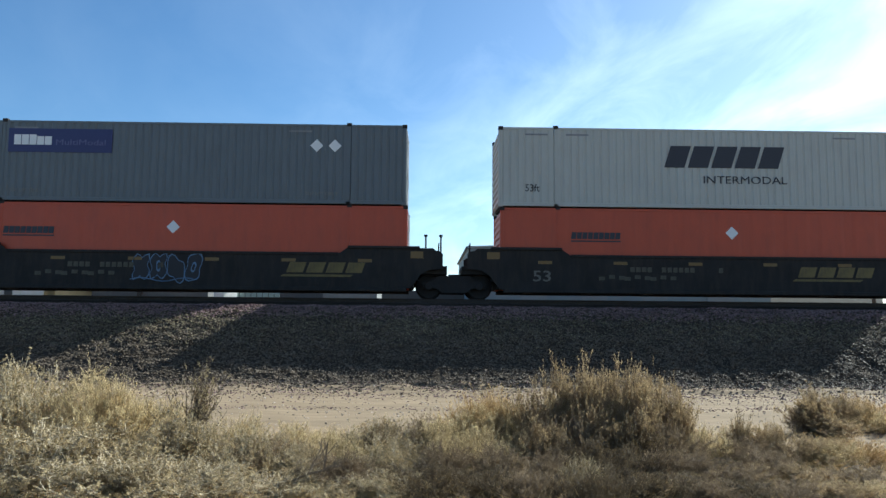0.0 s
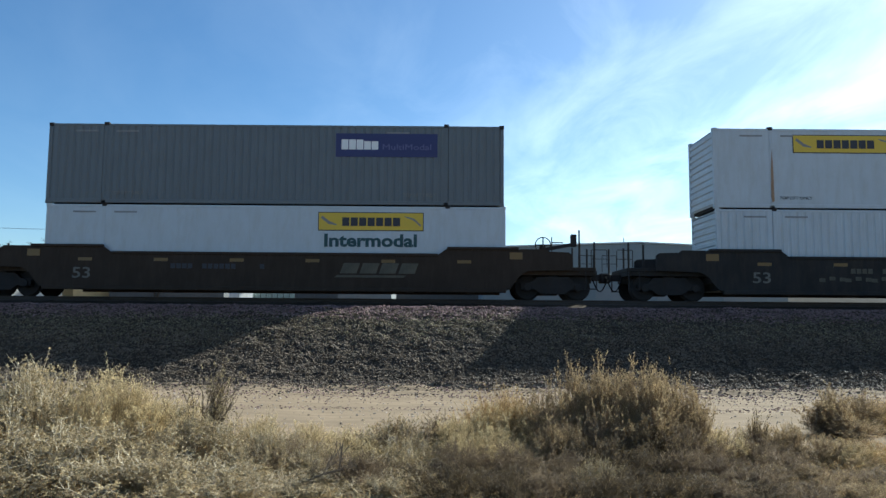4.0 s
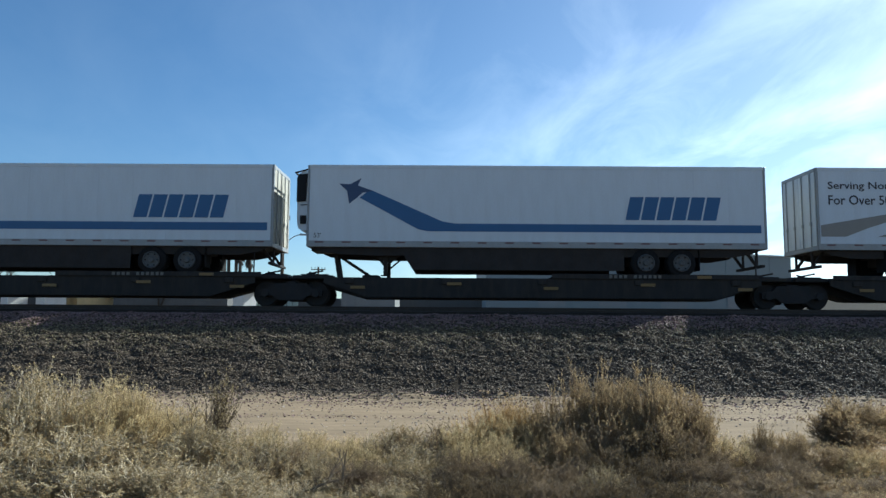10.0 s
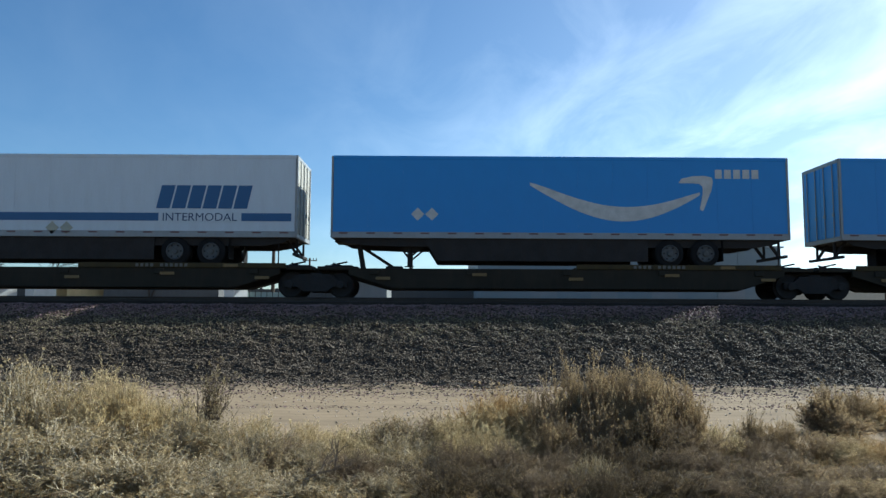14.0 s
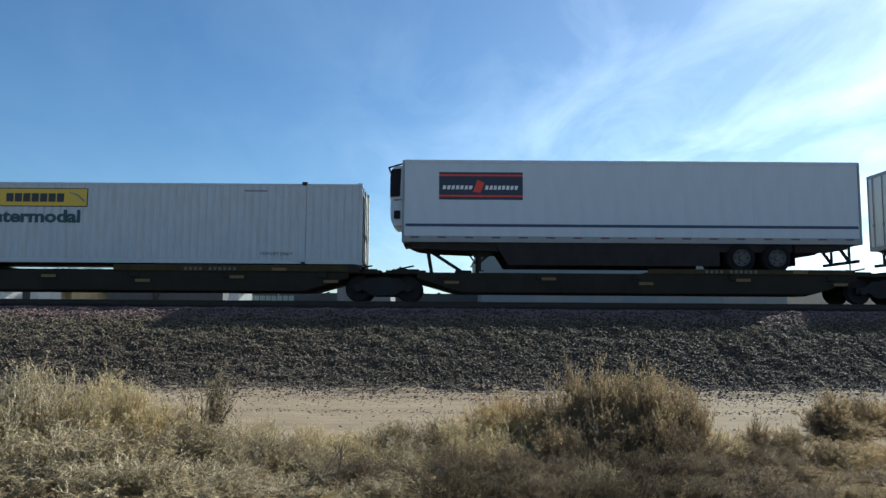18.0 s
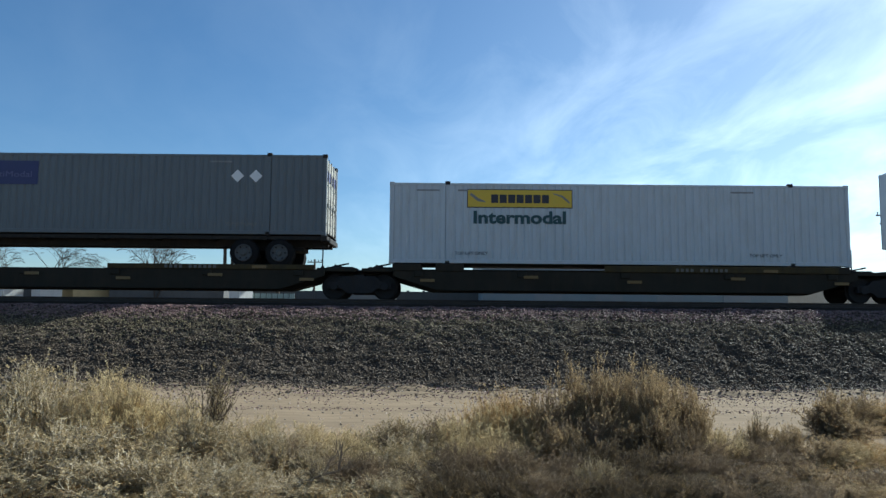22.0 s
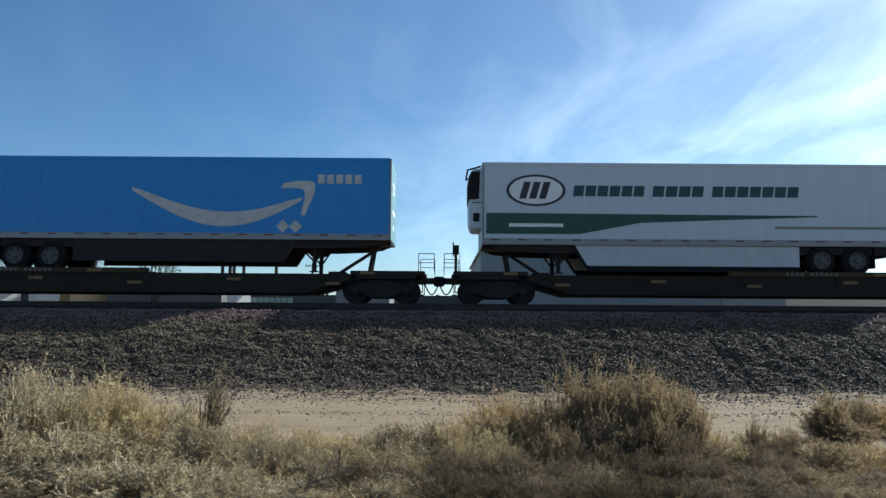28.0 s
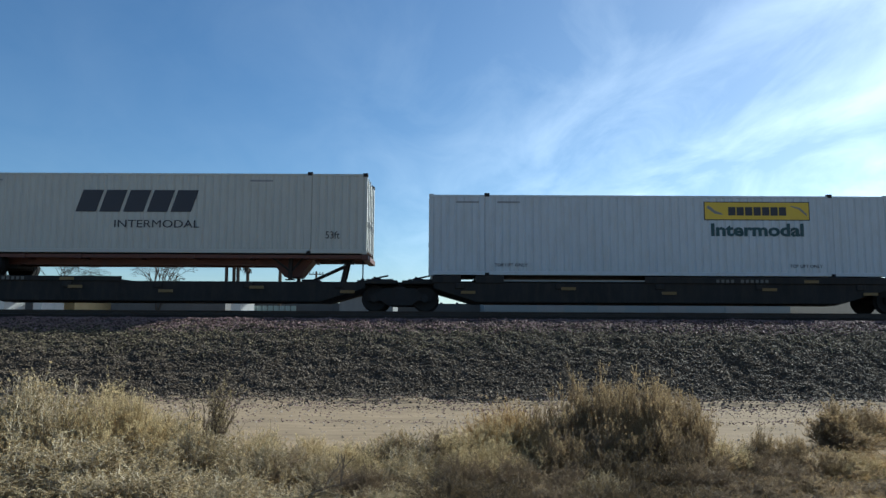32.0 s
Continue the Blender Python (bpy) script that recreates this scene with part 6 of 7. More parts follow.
def shed(name, label, x, y, w, d, eave, peak, wall, turn=0.0, siding=0):
    """A small building: four walls, a gable roof along x, a door and windows."""
    ob = thing(name, label, "building")
    ob.matrix_basis = pose(x, y, 0.12, 0, 0, turn)
    hw, hd = w / 2, d / 2
    if siding:
        n = int(eave / 0.28)
        for i in range(n):
            z = i * eave / n
            part("siding_board", kept(("siding", w, round(eave / n, 3)), lambda: Build().slab([(-hw, 0), (hw, 0), (hw, eave / n), (-hw, eave / n)], -0.03, 0.02)), wall, ob, "", (0, -hd - 0.005 * (i % 2), z))
    part("wall", Build().box(-hw, hw, -hd + 0.03, -hd + 0.2, 0, eave), wall, ob)
    part("wall", Build().box(-hw, hw, hd - 0.2, hd, 0, eave), wall, ob)
    for k in (-1, 1):
        b = Build()
        b.add([(k * hw - k * 0.2 * q, yy, zz) for q in (0, 1) for yy, zz in ((-hd + 0.2, 0), (hd - 0.2, 0), (hd - 0.2, eave), (0, peak - 0.05), (-hd + 0.2, eave))],
              [(0, 1, 2, 3, 4), (9, 8, 7, 6, 5), (0, 5, 6, 1), (1, 6, 7, 2), (2, 7, 8, 3), (3, 8, 9, 4), (4, 9, 5, 0)])
        part("gable_wall", b, wall, ob)
    for k in (-1, 1):
        b = Build()
        b.add([(xx, yy, zz) for xx in (-hw - 0.3, hw + 0.3) for yy, zz in ((0, peak), (k * (hd + 0.35), eave - 0.12), (k * (hd + 0.35), eave), (0, peak + 0.13))],
              [(0, 1, 2, 3), (7, 6, 5, 4), (0, 4, 5, 1), (1, 5, 6, 2), (2, 6, 7, 3), (3, 7, 4, 0)])
        part("roof", b, ROOFG, ob)
    part("door", Build().box(-0.5, 0.5, -hd - 0.05, -hd + 0.02, 0, 2.05, 0.01), STEEL, ob, at=(hw * 0.3, 0, 0))
    for k in (-0.6, 0.75):
        win = part("window", Build().box(-0.55, 0.55, -hd - 0.06, -hd + 0.02, 1.1, 2.1, 0.01), WHITEW, ob, at=(hw * k, 0, 0))
        part("pane", Build().box(-0.47, 0.47, -hd - 0.075, -hd - 0.055, 1.18, 2.02), GRILLE, win)
    return ob


shed("yellow_building", "yellow stucco building with a low gable roof", -30.4, 62, 3.4, 3.4, 4.3, 5.1, STUCCO, 48)
shed("block_building", "grey block building with a shingle roof", -23.0, 64, 9.5, 7, 4.3, 5.2, BLOCKW)
shed("white_shed", "small white shed in the sun", -16.1, 58, 1.3, 1.3, 4.0, 4.5, WHITEW, 52)
shed("grey_house", "grey house with horizontal board siding", -6.5, 63, 4.4, 6, 4.3, 5.2, WOODG, 0, 1)
shed("far_house", "grey house with a shingle roof", -37.5, 66, 8.0, 6, 4.4, 5.3, BLOCKW, 6)
shed("white_building", "small white building standing in the sun", -32.1, 59, 1.7, 1.7, 4.0, 4.5, WHITEW, 50)
shed("white_building", "narrow white building beside a grey house", -35.1, 59, 1.5, 1.5, 4.0, 4.5, WHITEW, 50)

fence = thing("panel_fence", "pale green metal panel fence with posts", "fence")
fence.location.z = -0.18
for i in range(8):
    part("fence_panel", kept("fence_panel", lambda: Build().ribbed(0, 0.42, 0.35, 3.5, 0, 0.05, 0.14, 0.02)), TEAL, fence, "", (-15.6 + i * 0.46, 58.5, 0))
    part("fence_post", kept("fence_post", lambda: Build().box(-0.02, 0.02, 0, 0.06, 0.3, 3.6)), STEEL, fence, "", (-15.6 + i * 0.46 - 0.02, 58.5, 0))
yard = thing("yard_wall", "long grey block yard wall", "wall")
yard.location.z = -0.18
for i in range(37):
    part("wall_bay", kept("wall_bay", lambda: Build().box(0, 1.42, 0, 0.2, 0.3, 4.05, 0.01)), BLOCKW, yard, "", (-50.0 + i * 1.46, 67.5, 0))
    part("pier", kept("pier", lambda: Build().box(-0.12, 0.12, -0.06, 0.26, 0.3, 4.15, 0.01)), BLOCKW, yard, "", (-50.0 + i * 1.46 - 0.02, 67.5, 0))
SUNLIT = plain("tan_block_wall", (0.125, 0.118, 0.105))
sun_wall = thing("sunlit_wall", "low tan block wall in the sun beside the warehouse", "wall")
sun_wall.location.z = -0.18
for i in range(20):
    p = part("wall_bay", kept("white_bay", lambda: Build().box(0, 2.3, 0, 0.2, 0.3, 5.2, 0.01)), SUNLIT, sun_wall, "", (27.9 + i * 1.6, 60.4 + i * 1.75, 0))
    p.rotation_euler = (0, 0, radians(47))


def power_pole(x, y, top, arms, lamp=False, label="brown wooden power pole with a crossarm"):
    ob = thing("power_pole", label, "power pole", "power poles")
    ob.location = (x, y, 0.12)
    h = top - 0.3
    part("pole", Build().rod((0, 0, 0), (0, 0, h), 0.17, 10, 0.11), POLE, ob)
    for z, w in arms:
        part("crossarm", Build().box(-w, w, -0.05, 0.06, h - z, h - z + 0.12, 0.01), POLE, ob)
        for k in (-0.9, -0.45, 0.5, 0.9):
            part("insulator", kept("insulator", lambda: Build().rod((0, 0, 0), (0, 0, 0.1), 0.03).rod((0, 0, 0.1), (0, 0, 0.22), 0.06, 8, 0.04)), STEEL, ob, "", (w * k, 0, h - z + 0.12))
    if lamp:
        b, last = Build(), None
        for i in range(8):
            a = i / 7
            p = (1.5 * a, -0.1, h - 3.95 + 1.25 * math.sin(a * math.pi * 0.5) ** 0.7)
            if last:
                b.rod(last, p, 0.035, 6)
            last = p
        part("lamp_arm", b, BARE, ob, "curved metal lamp arm")
        part("lamp_head", Build().slab([(1.4, h - 2.77), (2.1, h - 2.75), (2.15, h - 2.67), (1.45, h - 2.60)], -0.22, 0.02), BARE, ob, "grey street lamp head")
    return ob


power_pole(-13.65, 60, 11.75, ((0.35, 0.34), (1.45, 0.55)), True, "brown wooden power pole with crossarm and street lamp")
power_pole(36.95, 60, 10.9, ((0.5, 1.1), (1.2, 0.8)))
power_pole(-16.0, 90, 8.7, ((0.4, 0.9),))
power_pole(-62, 60, 11.3, ((1.0, 1.0),))


def wire(ax, ay, az, bx, by, bz, sag):
    b = Build().tube([(ax + (bx - ax) * a, ay + (by - ay) * a, az - 0.18 + (bz - az) * a - sag * 4 * a * (1 - a)) for a in (i / 16 for i in range(17))], 0.016, 4)
    ob = new("overhead_wire", b.mesh("overhead_wire"))
    ob.data.materials.append(GRILLE)
    tagged(ob, "thin dark overhead wire between two poles", "wire", "overhead wires")


wire(-62, 60, 10.2, -13.65, 60, 8.75, 0.7)

BARK = plain("bark", (0.075, 0.062, 0.052), stretch=(4, 4, 1))
PALMG = surface("palm_frond", (0.085, 0.095, 0.045), 0.7, 0, 20, 2, 0.3, (0.16, 0.13, 0.07), 0.5, 0.1, per_piece=0.4, island=True)


def bare_tree(x, y, top, width, seed):
    """A leafless tree: a tapered trunk that forks into finer and finer branches."""
    rnd = random.Random(seed)
    ob = thing("bare_tree", "leafless grey-brown tree with spreading branches", "tree", "bare trees")
    ob.location = (x, y, 0.12)
    trunk, twigs = Build(), Build()
    h = top - 0.3

    def grow(p, d, ln, r, depth):
        q = p + d * ln
        (trunk if depth < 2 else twigs).rod(p, q, r, 6 if depth < 3 else 4, r * 0.68)
        if depth >= 8 or q.z > h:
            return
        for k in range(rnd.choice((2, 3)) if depth < 4 else 2):
            e = (d + Vector((rnd.uniform(-1, 1) * width, rnd.uniform(-1, 1) * 0.7, rnd.uniform(-0.15, 0.45))) * 0.75 + Vector((0, 0, -0.06 * depth))).normalized()
            grow(q, e, ln * rnd.uniform(0.62, 0.86), max(0.012, r * 0.62), depth + 1)
    grow(Vector((0, 0, 0)), Vector((rnd.uniform(-0.1, 0.1), 0, 1)).normalized(), h * 0.29, 0.14, 0)
    part("trunk", trunk, BARK, ob)
    part("crown", twigs, BARK, ob, "bare fine branches")


for i, (x, top, w) in enumerate(((-36.8, 7.8, 1.0), (-34.6, 8.1, 1.0), (-25.4, 8.2, 0.8), (-23.7, 8.5, 0.8), (-41.5, 7.4, 1.1))):
    bare_tree(x, 60.5 + (i % 3) * 1.5, top, w, 40 + i)


def palm(x, y, top, seed):
    """A fan palm: a slim trunk, a skirt of dead fronds and a round head of fans."""
    rnd = random.Random(seed)
    ob = thing("fan_palm", "tall fan palm with a ragged skirt", "palm tree", "fan palms")
    ob.location = (x, y, 0.12)
    h = top - 1.3
    part("trunk", Build().rod((0, 0, 0), (0.1, 0, h * 0.5), 0.24, 10, 0.19).rod((0.1, 0, h * 0.5), (0, 0, h), 0.19, 10, 0.17), BARK, ob)
    for nm, n, lo, hi, r in (("crown", 80, -0.35, 1.1, 1.15), ("dead_skirt", 60, -1.2, -0.6, 0.75)):
        b = Build()
        for i in range(n):
            a, e = rnd.uniform(0, 6.283), rnd.uniform(lo, hi)
            d = Vector((math.cos(a) * math.cos(e), math.sin(a) * math.cos(e), math.sin(e)))
            s = Vector((-math.sin(a), math.cos(a), 0))
            o = Vector((0, 0, h - (rnd.uniform(0.2, 1.7) if nm == "dead_skirt" else 0)))
            m, ln = o + d * r * 0.45, r * rnd.uniform(0.8, 1.1)
            for q in range(-3, 4):
                t = (d + s * q * 0.28).normalized()
                tip = m + t * ln * 0.6 + Vector((0, 0, -0.12 * abs(q)))
                w = s.cross(t).normalized() * 0.02 + s * 0.035
                b.add([tuple(m - w), tuple(m + w), tuple(tip)], [(0, 1, 2)])
            b.add([tuple(o), tuple(o + s * 0.03), tuple(m)], [(0, 1, 2)])
        part(nm, b, PALMG if nm == "crown" else BARK, ob, "green fan fronds" if nm == "crown" else "dry brown hanging fronds")


palm(-24.2, 80, 13.75, 1)
palm(-23.5, 80.5, 12.5, 2)
palm(-22.9, 80, 11.3, 3)
palm(-22.1, 81, 11.1, 4)

# ---- dry scrub in front ----
def leafy(name, a, b, through_light, rough=0.8):
    """Thin dry leaf or straw: two colours by the piece, some light passes through."""
    m = bpy.data.materials.new(name)
    m.use_nodes = True
    n, l = m.node_tree.nodes, m.node_tree.links
    out, old = n["Material Output"], n["Principled BSDF"]
    geo, mix, nz = n.new("ShaderNodeNewGeometry"), n.new("ShaderNodeMix"), n.new("ShaderNodeTexNoise")
    co, add = n.new("ShaderNodeTexCoord"), n.new("ShaderNodeMath")
    l.new(co.outputs["Object"], nz.inputs["Vector"])
    nz.inputs["Scale"].default_value = 2.2
    add.operation = "MULTIPLY_ADD"
    add.inputs[1].default_value, add.inputs[2].default_value = 1.6, -0.8
    l.new(nz.outputs["Fac"], add.inputs[0])
    sm = n.new("ShaderNodeMath")
    sm.operation, sm.use_clamp = "ADD", True
    l.new(add.outputs[0], sm.inputs[0])
    l.new(geo.outputs["Random Per Island"], sm.inputs[1])
    mix.data_type = "RGBA"
    mix.inputs["A"].default_value, mix.inputs["B"].default_value = (*a, 1), (*b, 1)
    l.new(sm.outputs[0], mix.inputs["Factor"])
    old.inputs["Roughness"].default_value = rough
    l.new(mix.outputs["Result"], old.inputs["Base Color"])
    tr, ms = n.new("ShaderNodeBsdfTranslucent"), n.new("ShaderNodeMixShader")
    l.new(mix.outputs["Result"], tr.inputs["Color"])
    ms.inputs["Fac"].default_value = through_light
    l.new(old.outputs[0], ms.inputs[1])
    l.new(tr.outputs[0], ms.inputs[2])
    l.new(ms.outputs[0], out.inputs["Surface"])
    return m


# the dark kind is olive, its leaves and twigs coloured deeper to stand for shade
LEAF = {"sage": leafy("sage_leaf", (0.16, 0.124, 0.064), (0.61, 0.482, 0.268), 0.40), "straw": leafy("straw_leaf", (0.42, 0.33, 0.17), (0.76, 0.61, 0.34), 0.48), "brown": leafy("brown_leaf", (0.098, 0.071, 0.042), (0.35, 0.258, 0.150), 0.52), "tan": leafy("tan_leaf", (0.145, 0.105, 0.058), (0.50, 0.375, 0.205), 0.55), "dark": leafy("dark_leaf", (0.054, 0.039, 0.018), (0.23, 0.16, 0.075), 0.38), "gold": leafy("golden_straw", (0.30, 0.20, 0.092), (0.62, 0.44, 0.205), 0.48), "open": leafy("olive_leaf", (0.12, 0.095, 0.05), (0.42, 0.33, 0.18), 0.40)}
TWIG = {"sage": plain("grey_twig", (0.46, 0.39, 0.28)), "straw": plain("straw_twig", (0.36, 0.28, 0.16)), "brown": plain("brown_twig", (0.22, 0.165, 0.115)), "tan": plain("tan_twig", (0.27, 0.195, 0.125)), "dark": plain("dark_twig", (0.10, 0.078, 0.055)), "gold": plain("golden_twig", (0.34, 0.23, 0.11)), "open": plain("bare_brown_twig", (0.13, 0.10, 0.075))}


def strands(paths, r0, r1):
    """Three-sided tapering strands along many paths, all of one length in points: paths (n, k, 3)."""
    n, k, _ = paths.shape
    d = np.gradient(paths, axis=1)
    d /= np.linalg.norm(d, axis=2, keepdims=True) + 1e-9
    up = np.where(np.abs(d[..., 2:3]) > 0.9, np.array([1.0, 0, 0]), np.array([0, 0, 1.0]))
    p = np.cross(d, up)
    p /= np.linalg.norm(p, axis=2, keepdims=True) + 1e-9
    q = np.cross(d, p)
    r = np.linspace(1, 0, k)[None, :, None] * (r0 - r1)[:, None, None] + r1[:, None, None]
    ring = np.stack([paths + r * (p * math.cos(a) + q * math.sin(a)) for a in (0, 2.094, 4.189)], 2)
    v = ring.reshape(-1, 3)
    base = (np.arange(n)[:, None] * k + np.arange(k - 1)[None]).reshape(-1) * 3
    f = np.concatenate([np.stack([base + i, base + (i + 1) % 3, base + 3 + (i + 1) % 3, base + 3 + i], 1) for i in range(3)])
    return v, f


def to_mesh(name, v, f):
    me = bpy.data.meshes.new(name)
    me.from_pydata(v.tolist(), [], f.tolist())
    return me


def scrub(seed, lumps, stems, twigs, tufts, leaves, leaf, upright, spread=0.3, reach=(0.10, 0.26), bare=0.0, base=0.42):
    """A bush one metre tall and wide about its base: stems that rise to several uneven heads, side twigs, and small leaves in tufts on them."""
    g = np.random.default_rng(seed)
    # the heads
    la, lr = g.uniform(0, 2 * np.pi, lumps), np.sqrt(g.uniform(0.0, 1.0, lumps)) * 0.72
    lz = (1.0 - 0.42 * lr ** 2) * g.uniform(0.72, 1.0, lumps)
    lz[0], lr[0] = 0.98, 0.15
    head = np.stack([np.cos(la) * lr, np.sin(la) * lr, lz], 1)
    own = g.integers(0, lumps, stems)
    tip = head[own] + g.normal(0, 1, (stems, 3)) * np.array([spread * 0.55, spread * 0.55, 0.09]) - np.array([0, 0, 0.10])
    tip[:, 2] -= 0.9 * np.linalg.norm((tip - head[own])[:, :2], axis=1) ** 1.4
    tip[:, 2] = np.clip(tip[:, 2], 0.12, 0.97)
    foot = np.concatenate([tip[:, :2] * base, np.zeros((stems, 1))], 1)
    t = np.linspace(0, 1, 6)[None, :, None]
    mid = foot + (tip - foot) * 0.5 * np.array([0.7, 0.7, 1.2])
    path = (1 - t) ** 2 * foot[:, None] + 2 * t * (1 - t) * mid[:, None] + t ** 2 * tip[:, None]
    path += g.normal(0, 0.02, path.shape) * t
    v1, f1 = strands(path, np.full(stems, 0.0075), np.full(stems, 0.0026))
    # side twigs
    si = np.repeat(np.arange(stems), twigs)
    m = len(si)
    at_ = g.uniform(0.10, 1.0, m) ** 0.85
    seg = np.minimum((at_ * 5).astype(int), 4)
    fr = (at_ * 5 - seg)[:, None]
    o = path[si, seg] * (1 - fr) + path[si, seg + 1] * fr
    d = path[si, seg + 1] - path[si, seg]
    d /= np.linalg.norm(d, axis=1, keepdims=True)
    d = d * upright + g.normal(0, 0.55, (m, 3)) + np.array([0, 0, 0.25])
    d /= np.linalg.norm(d, axis=1, keepdims=True)
    ln = g.uniform(*reach, m)
    tt = np.linspace(0, 1, 4)[None, :, None]
    tw = o[:, None] + d[:, None] * ln[:, None, None] * tt + np.array([0, 0, 1.0]) * (0.15 * ln)[:, None, None] * tt ** 2 + g.normal(0, 0.008, (m, 4, 3)) * tt
    v2, f2 = strands(tw, np.full(m, 0.0036), np.full(m, 0.0014))
    branch = to_mesh("branches", np.concatenate([v1, v2]), np.concatenate([f1, f2 + len(v1)]))
    # tufts of leaves
    full = np.nonzero(g.random(m) >= bare)[0]
    ti = np.repeat(full, tufts)
    pa = g.uniform(0.25, 1.03, len(ti))[:, None]
    centre = tw[ti, 0] * (1 - pa) + tw[ti, 3] * pa
    li = np.repeat(np.arange(len(ti)), leaves)
    n = len(li)
    lo = centre[li] + g.normal(0, 0.005, (n, 3))
    ld = d[ti][li] * 0.6 + g.normal(0, 0.6, (n, 3))
    ld /= np.linalg.norm(ld, axis=1, keepdims=True)
    sd = np.cross(ld, g.normal(0, 1, (n, 3)))
    sd /= np.linalg.norm(sd, axis=1, keepdims=True)
    ll, lw = g.uniform(0.6, 1.3, n)[:, None] * leaf[0], g.uniform(0.6, 1.2, n)[:, None] * leaf[1]
    q = np.stack([lo, lo + ld * ll * 0.5 + sd * lw, lo + ld * ll, lo + ld * ll * 0.5 - sd * lw], 1).reshape(-1, 3)
    return branch, to_mesh("foliage", q, np.arange(n * 4).reshape(-1, 4))


KINDS = {
    "gold": [scrub(23, 10, 120, 14, 6, 2, (0.034, 0.0032), 0.55, 0.46, (0.08, 0.20))],
    "sage": [scrub(s, 11, 78, 17, 3, 5, (0.021, 0.0082), 0.2, 0.40, (0.07, 0.20)) for s in (11, 12, 13)],
    "straw": [scrub(s, 10, 120, 14, 6, 2, (0.034, 0.0032), 0.55, 0.46, (0.08, 0.20)) for s in (21, 22)],
    "brown": [scrub(s, 12, 104, 15, 4, 4, (0.022, 0.0050), 0.45, 0.40, (0.07, 0.18)) for s in (31, 32, 33)],
    "tan": [scrub(s, 11, 100, 18, 5, 4, (0.023, 0.0056), 0.55, 0.34, (0.07, 0.18), 0.0, 0.36) for s in (61, 62, 63)],
    "dark": [scrub(s, 9, 84, 16, 4, 4, (0.023, 0.0052), 0.6, 0.36) for s in (41, 42)],
    "open": [scrub(s, 6, 26, 14, 3, 4, (0.026, 0.0060), 0.7, 0.26, (0.10, 0.24), 0.35, 0.15) for s in (51, 52)],
}
TEXT = {"gold": "golden-brown dry grassy shrub", "sage": "grey-green dry sagebrush with fine twigs", "straw": "straw-coloured dry grassy shrub", "brown": "brown-olive dense dry shrub", "tan": "feathery tan-brown dry shrub with fine upright twigs", "dark": "dark olive dense shrub with twigs coloured as if shaded", "open": "thin open shrub with bare brown twigs"}
FIRST = {}
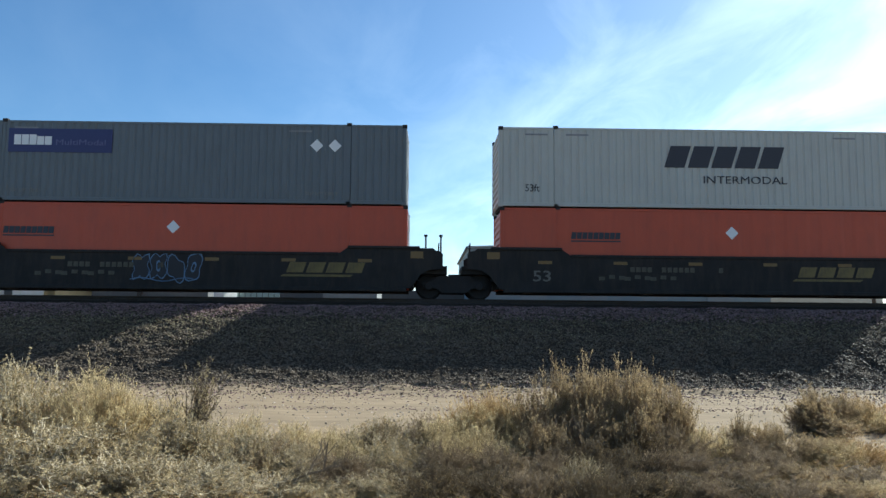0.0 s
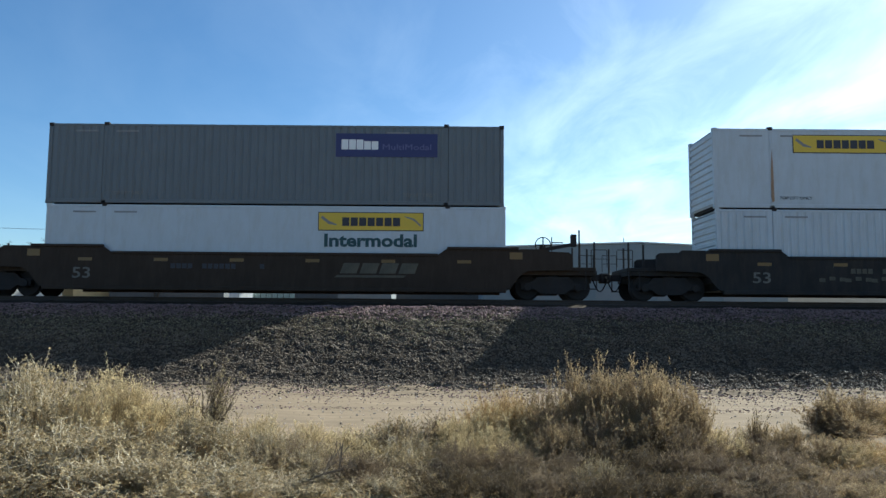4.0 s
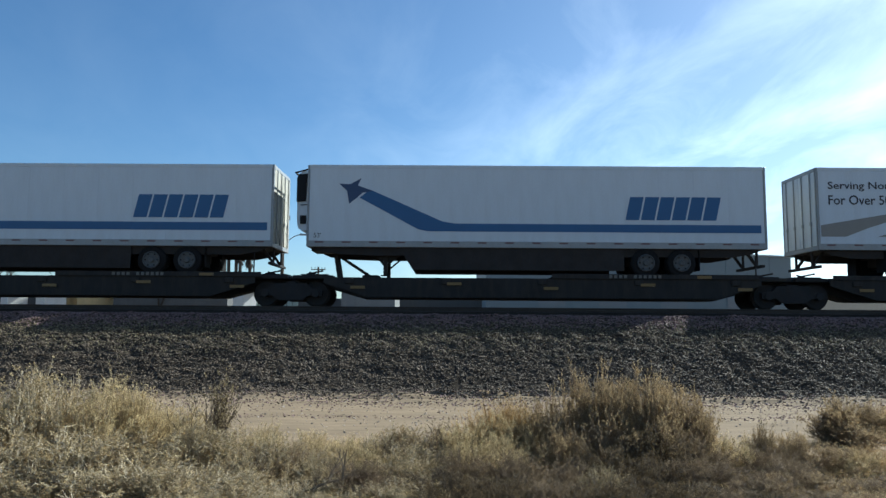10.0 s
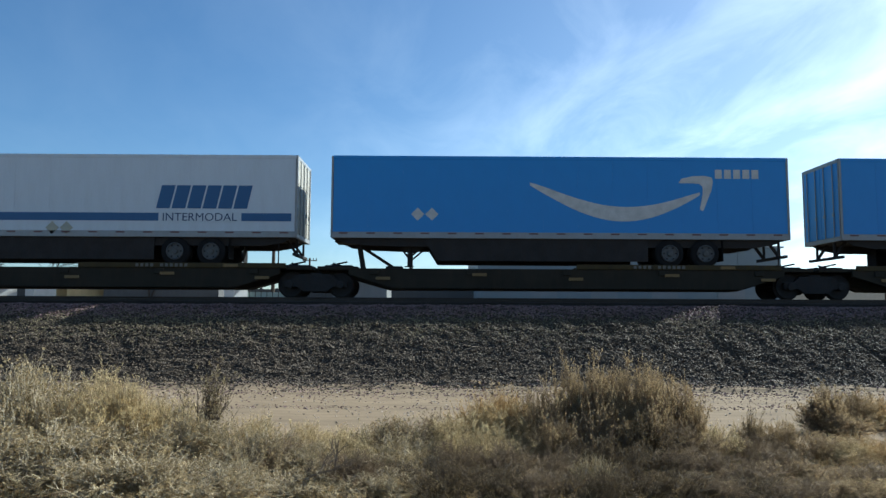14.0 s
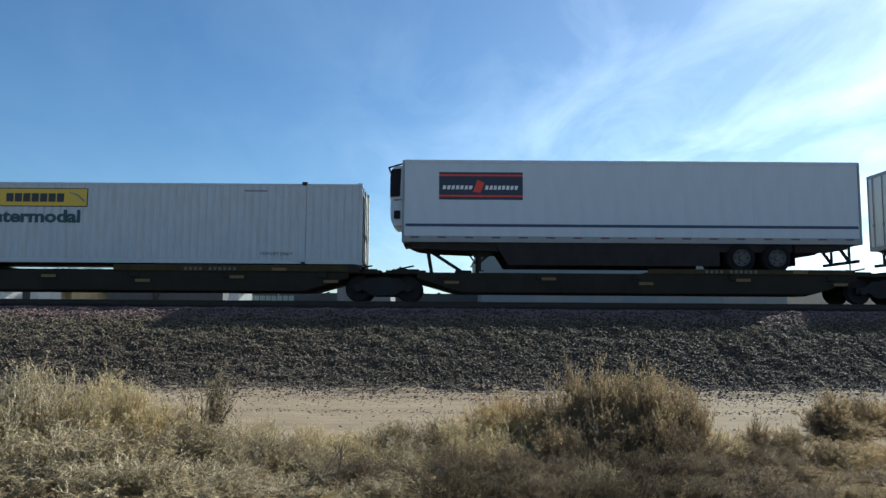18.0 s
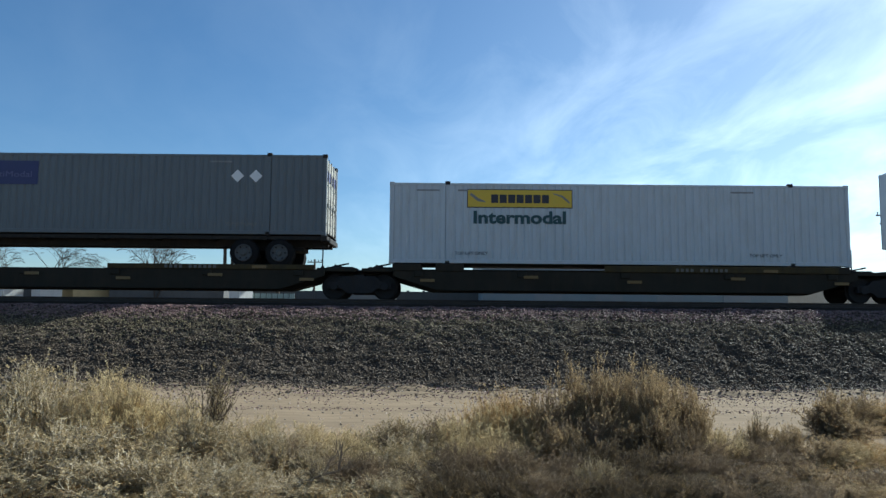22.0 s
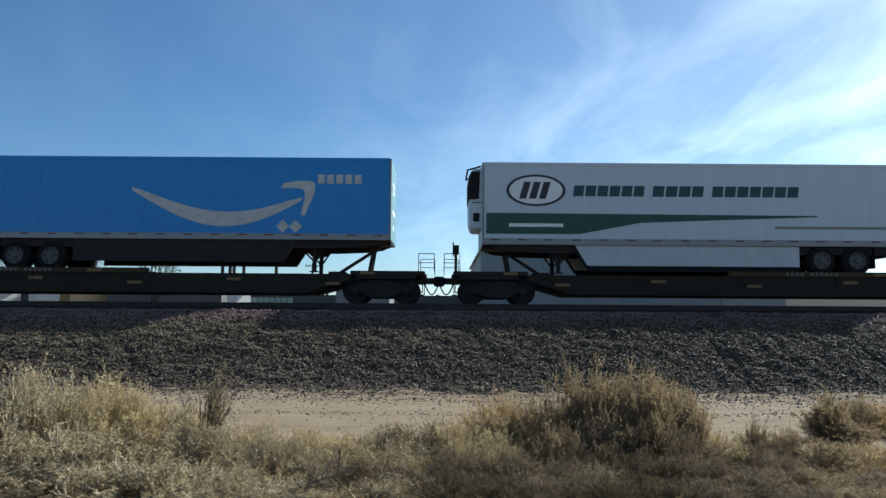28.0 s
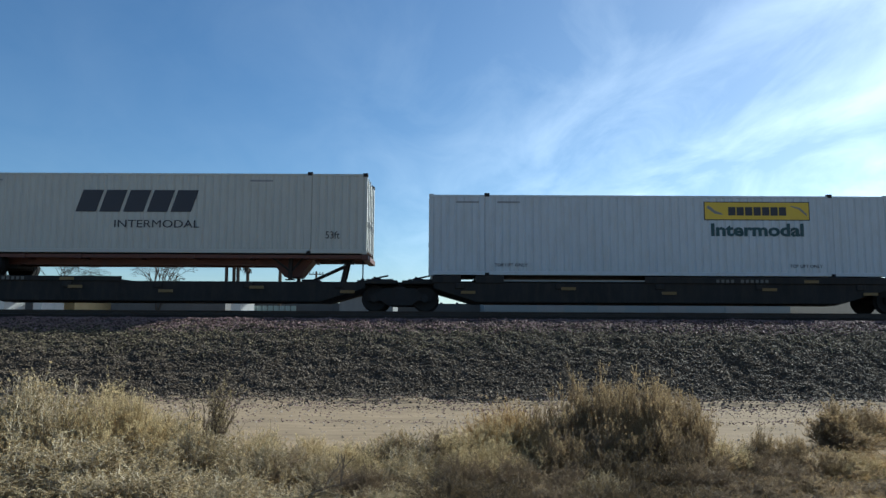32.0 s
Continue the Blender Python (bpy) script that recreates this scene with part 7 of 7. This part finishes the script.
# dark kinds sit low in front, where their colour darkens the bushes' feet
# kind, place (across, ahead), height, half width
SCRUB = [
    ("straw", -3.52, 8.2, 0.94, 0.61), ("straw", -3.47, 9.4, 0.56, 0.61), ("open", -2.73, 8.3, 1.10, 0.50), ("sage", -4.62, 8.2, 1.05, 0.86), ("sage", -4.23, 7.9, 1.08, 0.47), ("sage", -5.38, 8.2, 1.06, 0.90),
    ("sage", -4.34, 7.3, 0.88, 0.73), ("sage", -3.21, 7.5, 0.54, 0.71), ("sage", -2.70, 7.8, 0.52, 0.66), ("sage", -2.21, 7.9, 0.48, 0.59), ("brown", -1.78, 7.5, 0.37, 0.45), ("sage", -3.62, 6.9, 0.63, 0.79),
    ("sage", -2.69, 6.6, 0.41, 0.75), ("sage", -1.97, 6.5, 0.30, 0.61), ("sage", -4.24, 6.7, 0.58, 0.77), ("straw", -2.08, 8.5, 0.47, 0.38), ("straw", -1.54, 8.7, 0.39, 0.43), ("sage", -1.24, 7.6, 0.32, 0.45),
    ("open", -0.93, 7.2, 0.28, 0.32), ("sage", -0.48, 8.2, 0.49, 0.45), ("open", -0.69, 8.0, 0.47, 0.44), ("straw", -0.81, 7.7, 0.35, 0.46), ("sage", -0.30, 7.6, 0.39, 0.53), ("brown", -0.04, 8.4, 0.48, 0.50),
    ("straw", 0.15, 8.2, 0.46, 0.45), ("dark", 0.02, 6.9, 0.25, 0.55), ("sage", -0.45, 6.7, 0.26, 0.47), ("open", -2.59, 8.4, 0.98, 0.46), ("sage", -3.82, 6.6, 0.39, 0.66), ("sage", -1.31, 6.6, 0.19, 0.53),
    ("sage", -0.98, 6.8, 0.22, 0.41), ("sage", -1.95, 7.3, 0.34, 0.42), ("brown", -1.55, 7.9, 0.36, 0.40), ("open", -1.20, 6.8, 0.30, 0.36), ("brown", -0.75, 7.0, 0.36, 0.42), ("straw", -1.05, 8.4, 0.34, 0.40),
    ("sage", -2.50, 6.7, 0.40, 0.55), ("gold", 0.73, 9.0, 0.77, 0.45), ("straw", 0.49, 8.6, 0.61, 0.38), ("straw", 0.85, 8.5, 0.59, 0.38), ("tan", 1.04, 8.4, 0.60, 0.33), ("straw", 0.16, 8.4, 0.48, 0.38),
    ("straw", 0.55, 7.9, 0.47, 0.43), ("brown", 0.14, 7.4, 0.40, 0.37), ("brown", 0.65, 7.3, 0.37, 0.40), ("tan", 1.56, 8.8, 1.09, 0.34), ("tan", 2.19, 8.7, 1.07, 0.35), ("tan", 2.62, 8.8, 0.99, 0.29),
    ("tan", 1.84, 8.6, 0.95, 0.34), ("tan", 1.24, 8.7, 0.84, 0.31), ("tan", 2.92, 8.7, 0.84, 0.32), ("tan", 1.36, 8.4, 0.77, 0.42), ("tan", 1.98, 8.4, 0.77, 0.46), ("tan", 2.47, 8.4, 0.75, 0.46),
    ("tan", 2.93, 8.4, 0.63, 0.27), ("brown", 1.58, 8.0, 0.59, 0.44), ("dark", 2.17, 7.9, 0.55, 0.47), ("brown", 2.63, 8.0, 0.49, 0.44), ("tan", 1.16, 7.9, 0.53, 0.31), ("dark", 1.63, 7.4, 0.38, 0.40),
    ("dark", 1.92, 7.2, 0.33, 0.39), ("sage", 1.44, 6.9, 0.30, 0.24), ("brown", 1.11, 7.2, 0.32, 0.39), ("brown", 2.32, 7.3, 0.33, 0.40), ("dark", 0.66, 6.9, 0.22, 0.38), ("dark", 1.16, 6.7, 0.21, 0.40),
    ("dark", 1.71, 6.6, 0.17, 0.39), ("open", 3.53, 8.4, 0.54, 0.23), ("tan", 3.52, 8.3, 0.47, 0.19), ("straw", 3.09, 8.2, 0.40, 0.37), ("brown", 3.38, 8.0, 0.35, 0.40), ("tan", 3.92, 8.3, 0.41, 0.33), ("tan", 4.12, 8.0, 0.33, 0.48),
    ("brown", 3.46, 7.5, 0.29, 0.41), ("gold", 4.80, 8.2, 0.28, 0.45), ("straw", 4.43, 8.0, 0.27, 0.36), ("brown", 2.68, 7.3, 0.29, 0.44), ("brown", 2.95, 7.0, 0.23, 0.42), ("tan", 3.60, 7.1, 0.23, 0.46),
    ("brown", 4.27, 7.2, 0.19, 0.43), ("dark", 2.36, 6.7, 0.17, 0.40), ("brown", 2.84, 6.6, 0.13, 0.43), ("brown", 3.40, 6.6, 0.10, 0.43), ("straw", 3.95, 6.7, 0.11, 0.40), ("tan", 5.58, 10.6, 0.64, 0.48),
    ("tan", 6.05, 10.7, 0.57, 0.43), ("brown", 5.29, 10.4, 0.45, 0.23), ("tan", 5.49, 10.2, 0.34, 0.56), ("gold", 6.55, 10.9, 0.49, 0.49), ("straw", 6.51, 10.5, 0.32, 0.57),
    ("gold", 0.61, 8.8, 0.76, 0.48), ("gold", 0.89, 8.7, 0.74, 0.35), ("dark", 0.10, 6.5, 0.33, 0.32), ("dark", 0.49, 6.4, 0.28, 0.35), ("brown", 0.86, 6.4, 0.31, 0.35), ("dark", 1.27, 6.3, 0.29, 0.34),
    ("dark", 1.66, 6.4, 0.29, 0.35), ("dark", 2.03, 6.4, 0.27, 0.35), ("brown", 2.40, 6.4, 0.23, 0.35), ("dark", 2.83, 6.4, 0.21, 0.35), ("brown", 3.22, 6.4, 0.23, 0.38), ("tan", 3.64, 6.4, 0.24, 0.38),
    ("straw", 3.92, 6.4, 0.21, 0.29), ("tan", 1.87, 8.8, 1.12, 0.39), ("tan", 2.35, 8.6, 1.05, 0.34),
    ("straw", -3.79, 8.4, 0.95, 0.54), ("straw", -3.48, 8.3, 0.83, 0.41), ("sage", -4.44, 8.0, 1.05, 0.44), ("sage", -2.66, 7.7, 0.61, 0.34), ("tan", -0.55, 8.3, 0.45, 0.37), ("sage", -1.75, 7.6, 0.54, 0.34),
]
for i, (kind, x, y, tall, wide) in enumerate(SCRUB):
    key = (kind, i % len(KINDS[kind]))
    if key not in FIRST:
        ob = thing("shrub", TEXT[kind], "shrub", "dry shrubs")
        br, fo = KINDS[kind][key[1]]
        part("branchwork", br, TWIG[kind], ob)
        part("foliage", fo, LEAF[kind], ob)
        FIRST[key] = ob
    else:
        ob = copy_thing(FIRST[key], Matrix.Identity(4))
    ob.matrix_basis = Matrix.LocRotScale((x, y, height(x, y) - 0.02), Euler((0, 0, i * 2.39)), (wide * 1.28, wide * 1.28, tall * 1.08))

# low dry grass over the ground between the shrubs
g = np.random.default_rng(77)
n = 26000
gx, gy = g.uniform(-7.0, 7.0, n), 4.6 + 6.0 * g.random(n) ** 0.9
keep = (gy < 8.6 + 1.4 * np.sin(gx * 1.3) * 0.5) | (g.random(n) < 0.12)
gx, gy = gx[keep], gy[keep]
n = len(gx)
gz = np.array([height(a, b) for a, b in zip(gx, gy)])
tips = np.stack([gx + g.normal(0, 0.10, n), gy + g.normal(0, 0.10, n), gz + g.uniform(0.03, 0.15, n)], 1)
root = np.stack([gx, gy, gz - 0.01], 1)
path = np.stack([root, root * 0.45 + tips * 0.55 + np.array([0, 0, 0.03]), tips], 1)
v, f = strands(path, np.full(n, 0.0022), np.full(n, 0.0006))
grass = new("dry_grass", to_mesh("dry_grass", v, f))
grass.data.materials.append(LEAF["straw"])
tagged(grass, "short straw-coloured dry grass between the shrubs", "grass", kind="stuff")

# a fallen grey branch on the sand
rnd = random.Random(8)
dead = thing("fallen_branch", "bleached grey fallen branch on bare sand", "branch")
BLEACHED = plain("bleached_wood", (0.19, 0.15, 0.11))


def fork(p, d, ln, r, depth):
    q = p + d * ln
    part("limb" if depth < 2 else "twig", Build().rod(p, q, r, 6, r * 0.75), BLEACHED, dead)
    if depth < 4:
        for k in range(2):
            fork(q, (d + Vector((rnd.uniform(-0.7, 0.7), rnd.uniform(-0.3, 0.3), rnd.uniform(-0.2, 0.55)))).normalized(), ln * 0.75, r * 0.7, depth + 1)


fork(Vector((-1.46, 6.65, 0.05)), Vector((0.9, 0.1, 0.25)).normalized(), 0.24, 0.014, 0)
fork(Vector((-1.06, 6.8, 0.05)), Vector((0.55, 0.1, 0.6)).normalized(), 0.17, 0.012, 1)


def motions():
    for ob, u, z in MOVING:
        walk(ob, [(t, pose(u + s, TRACK, RAIL + z)) for t, s in RUN])


motions()
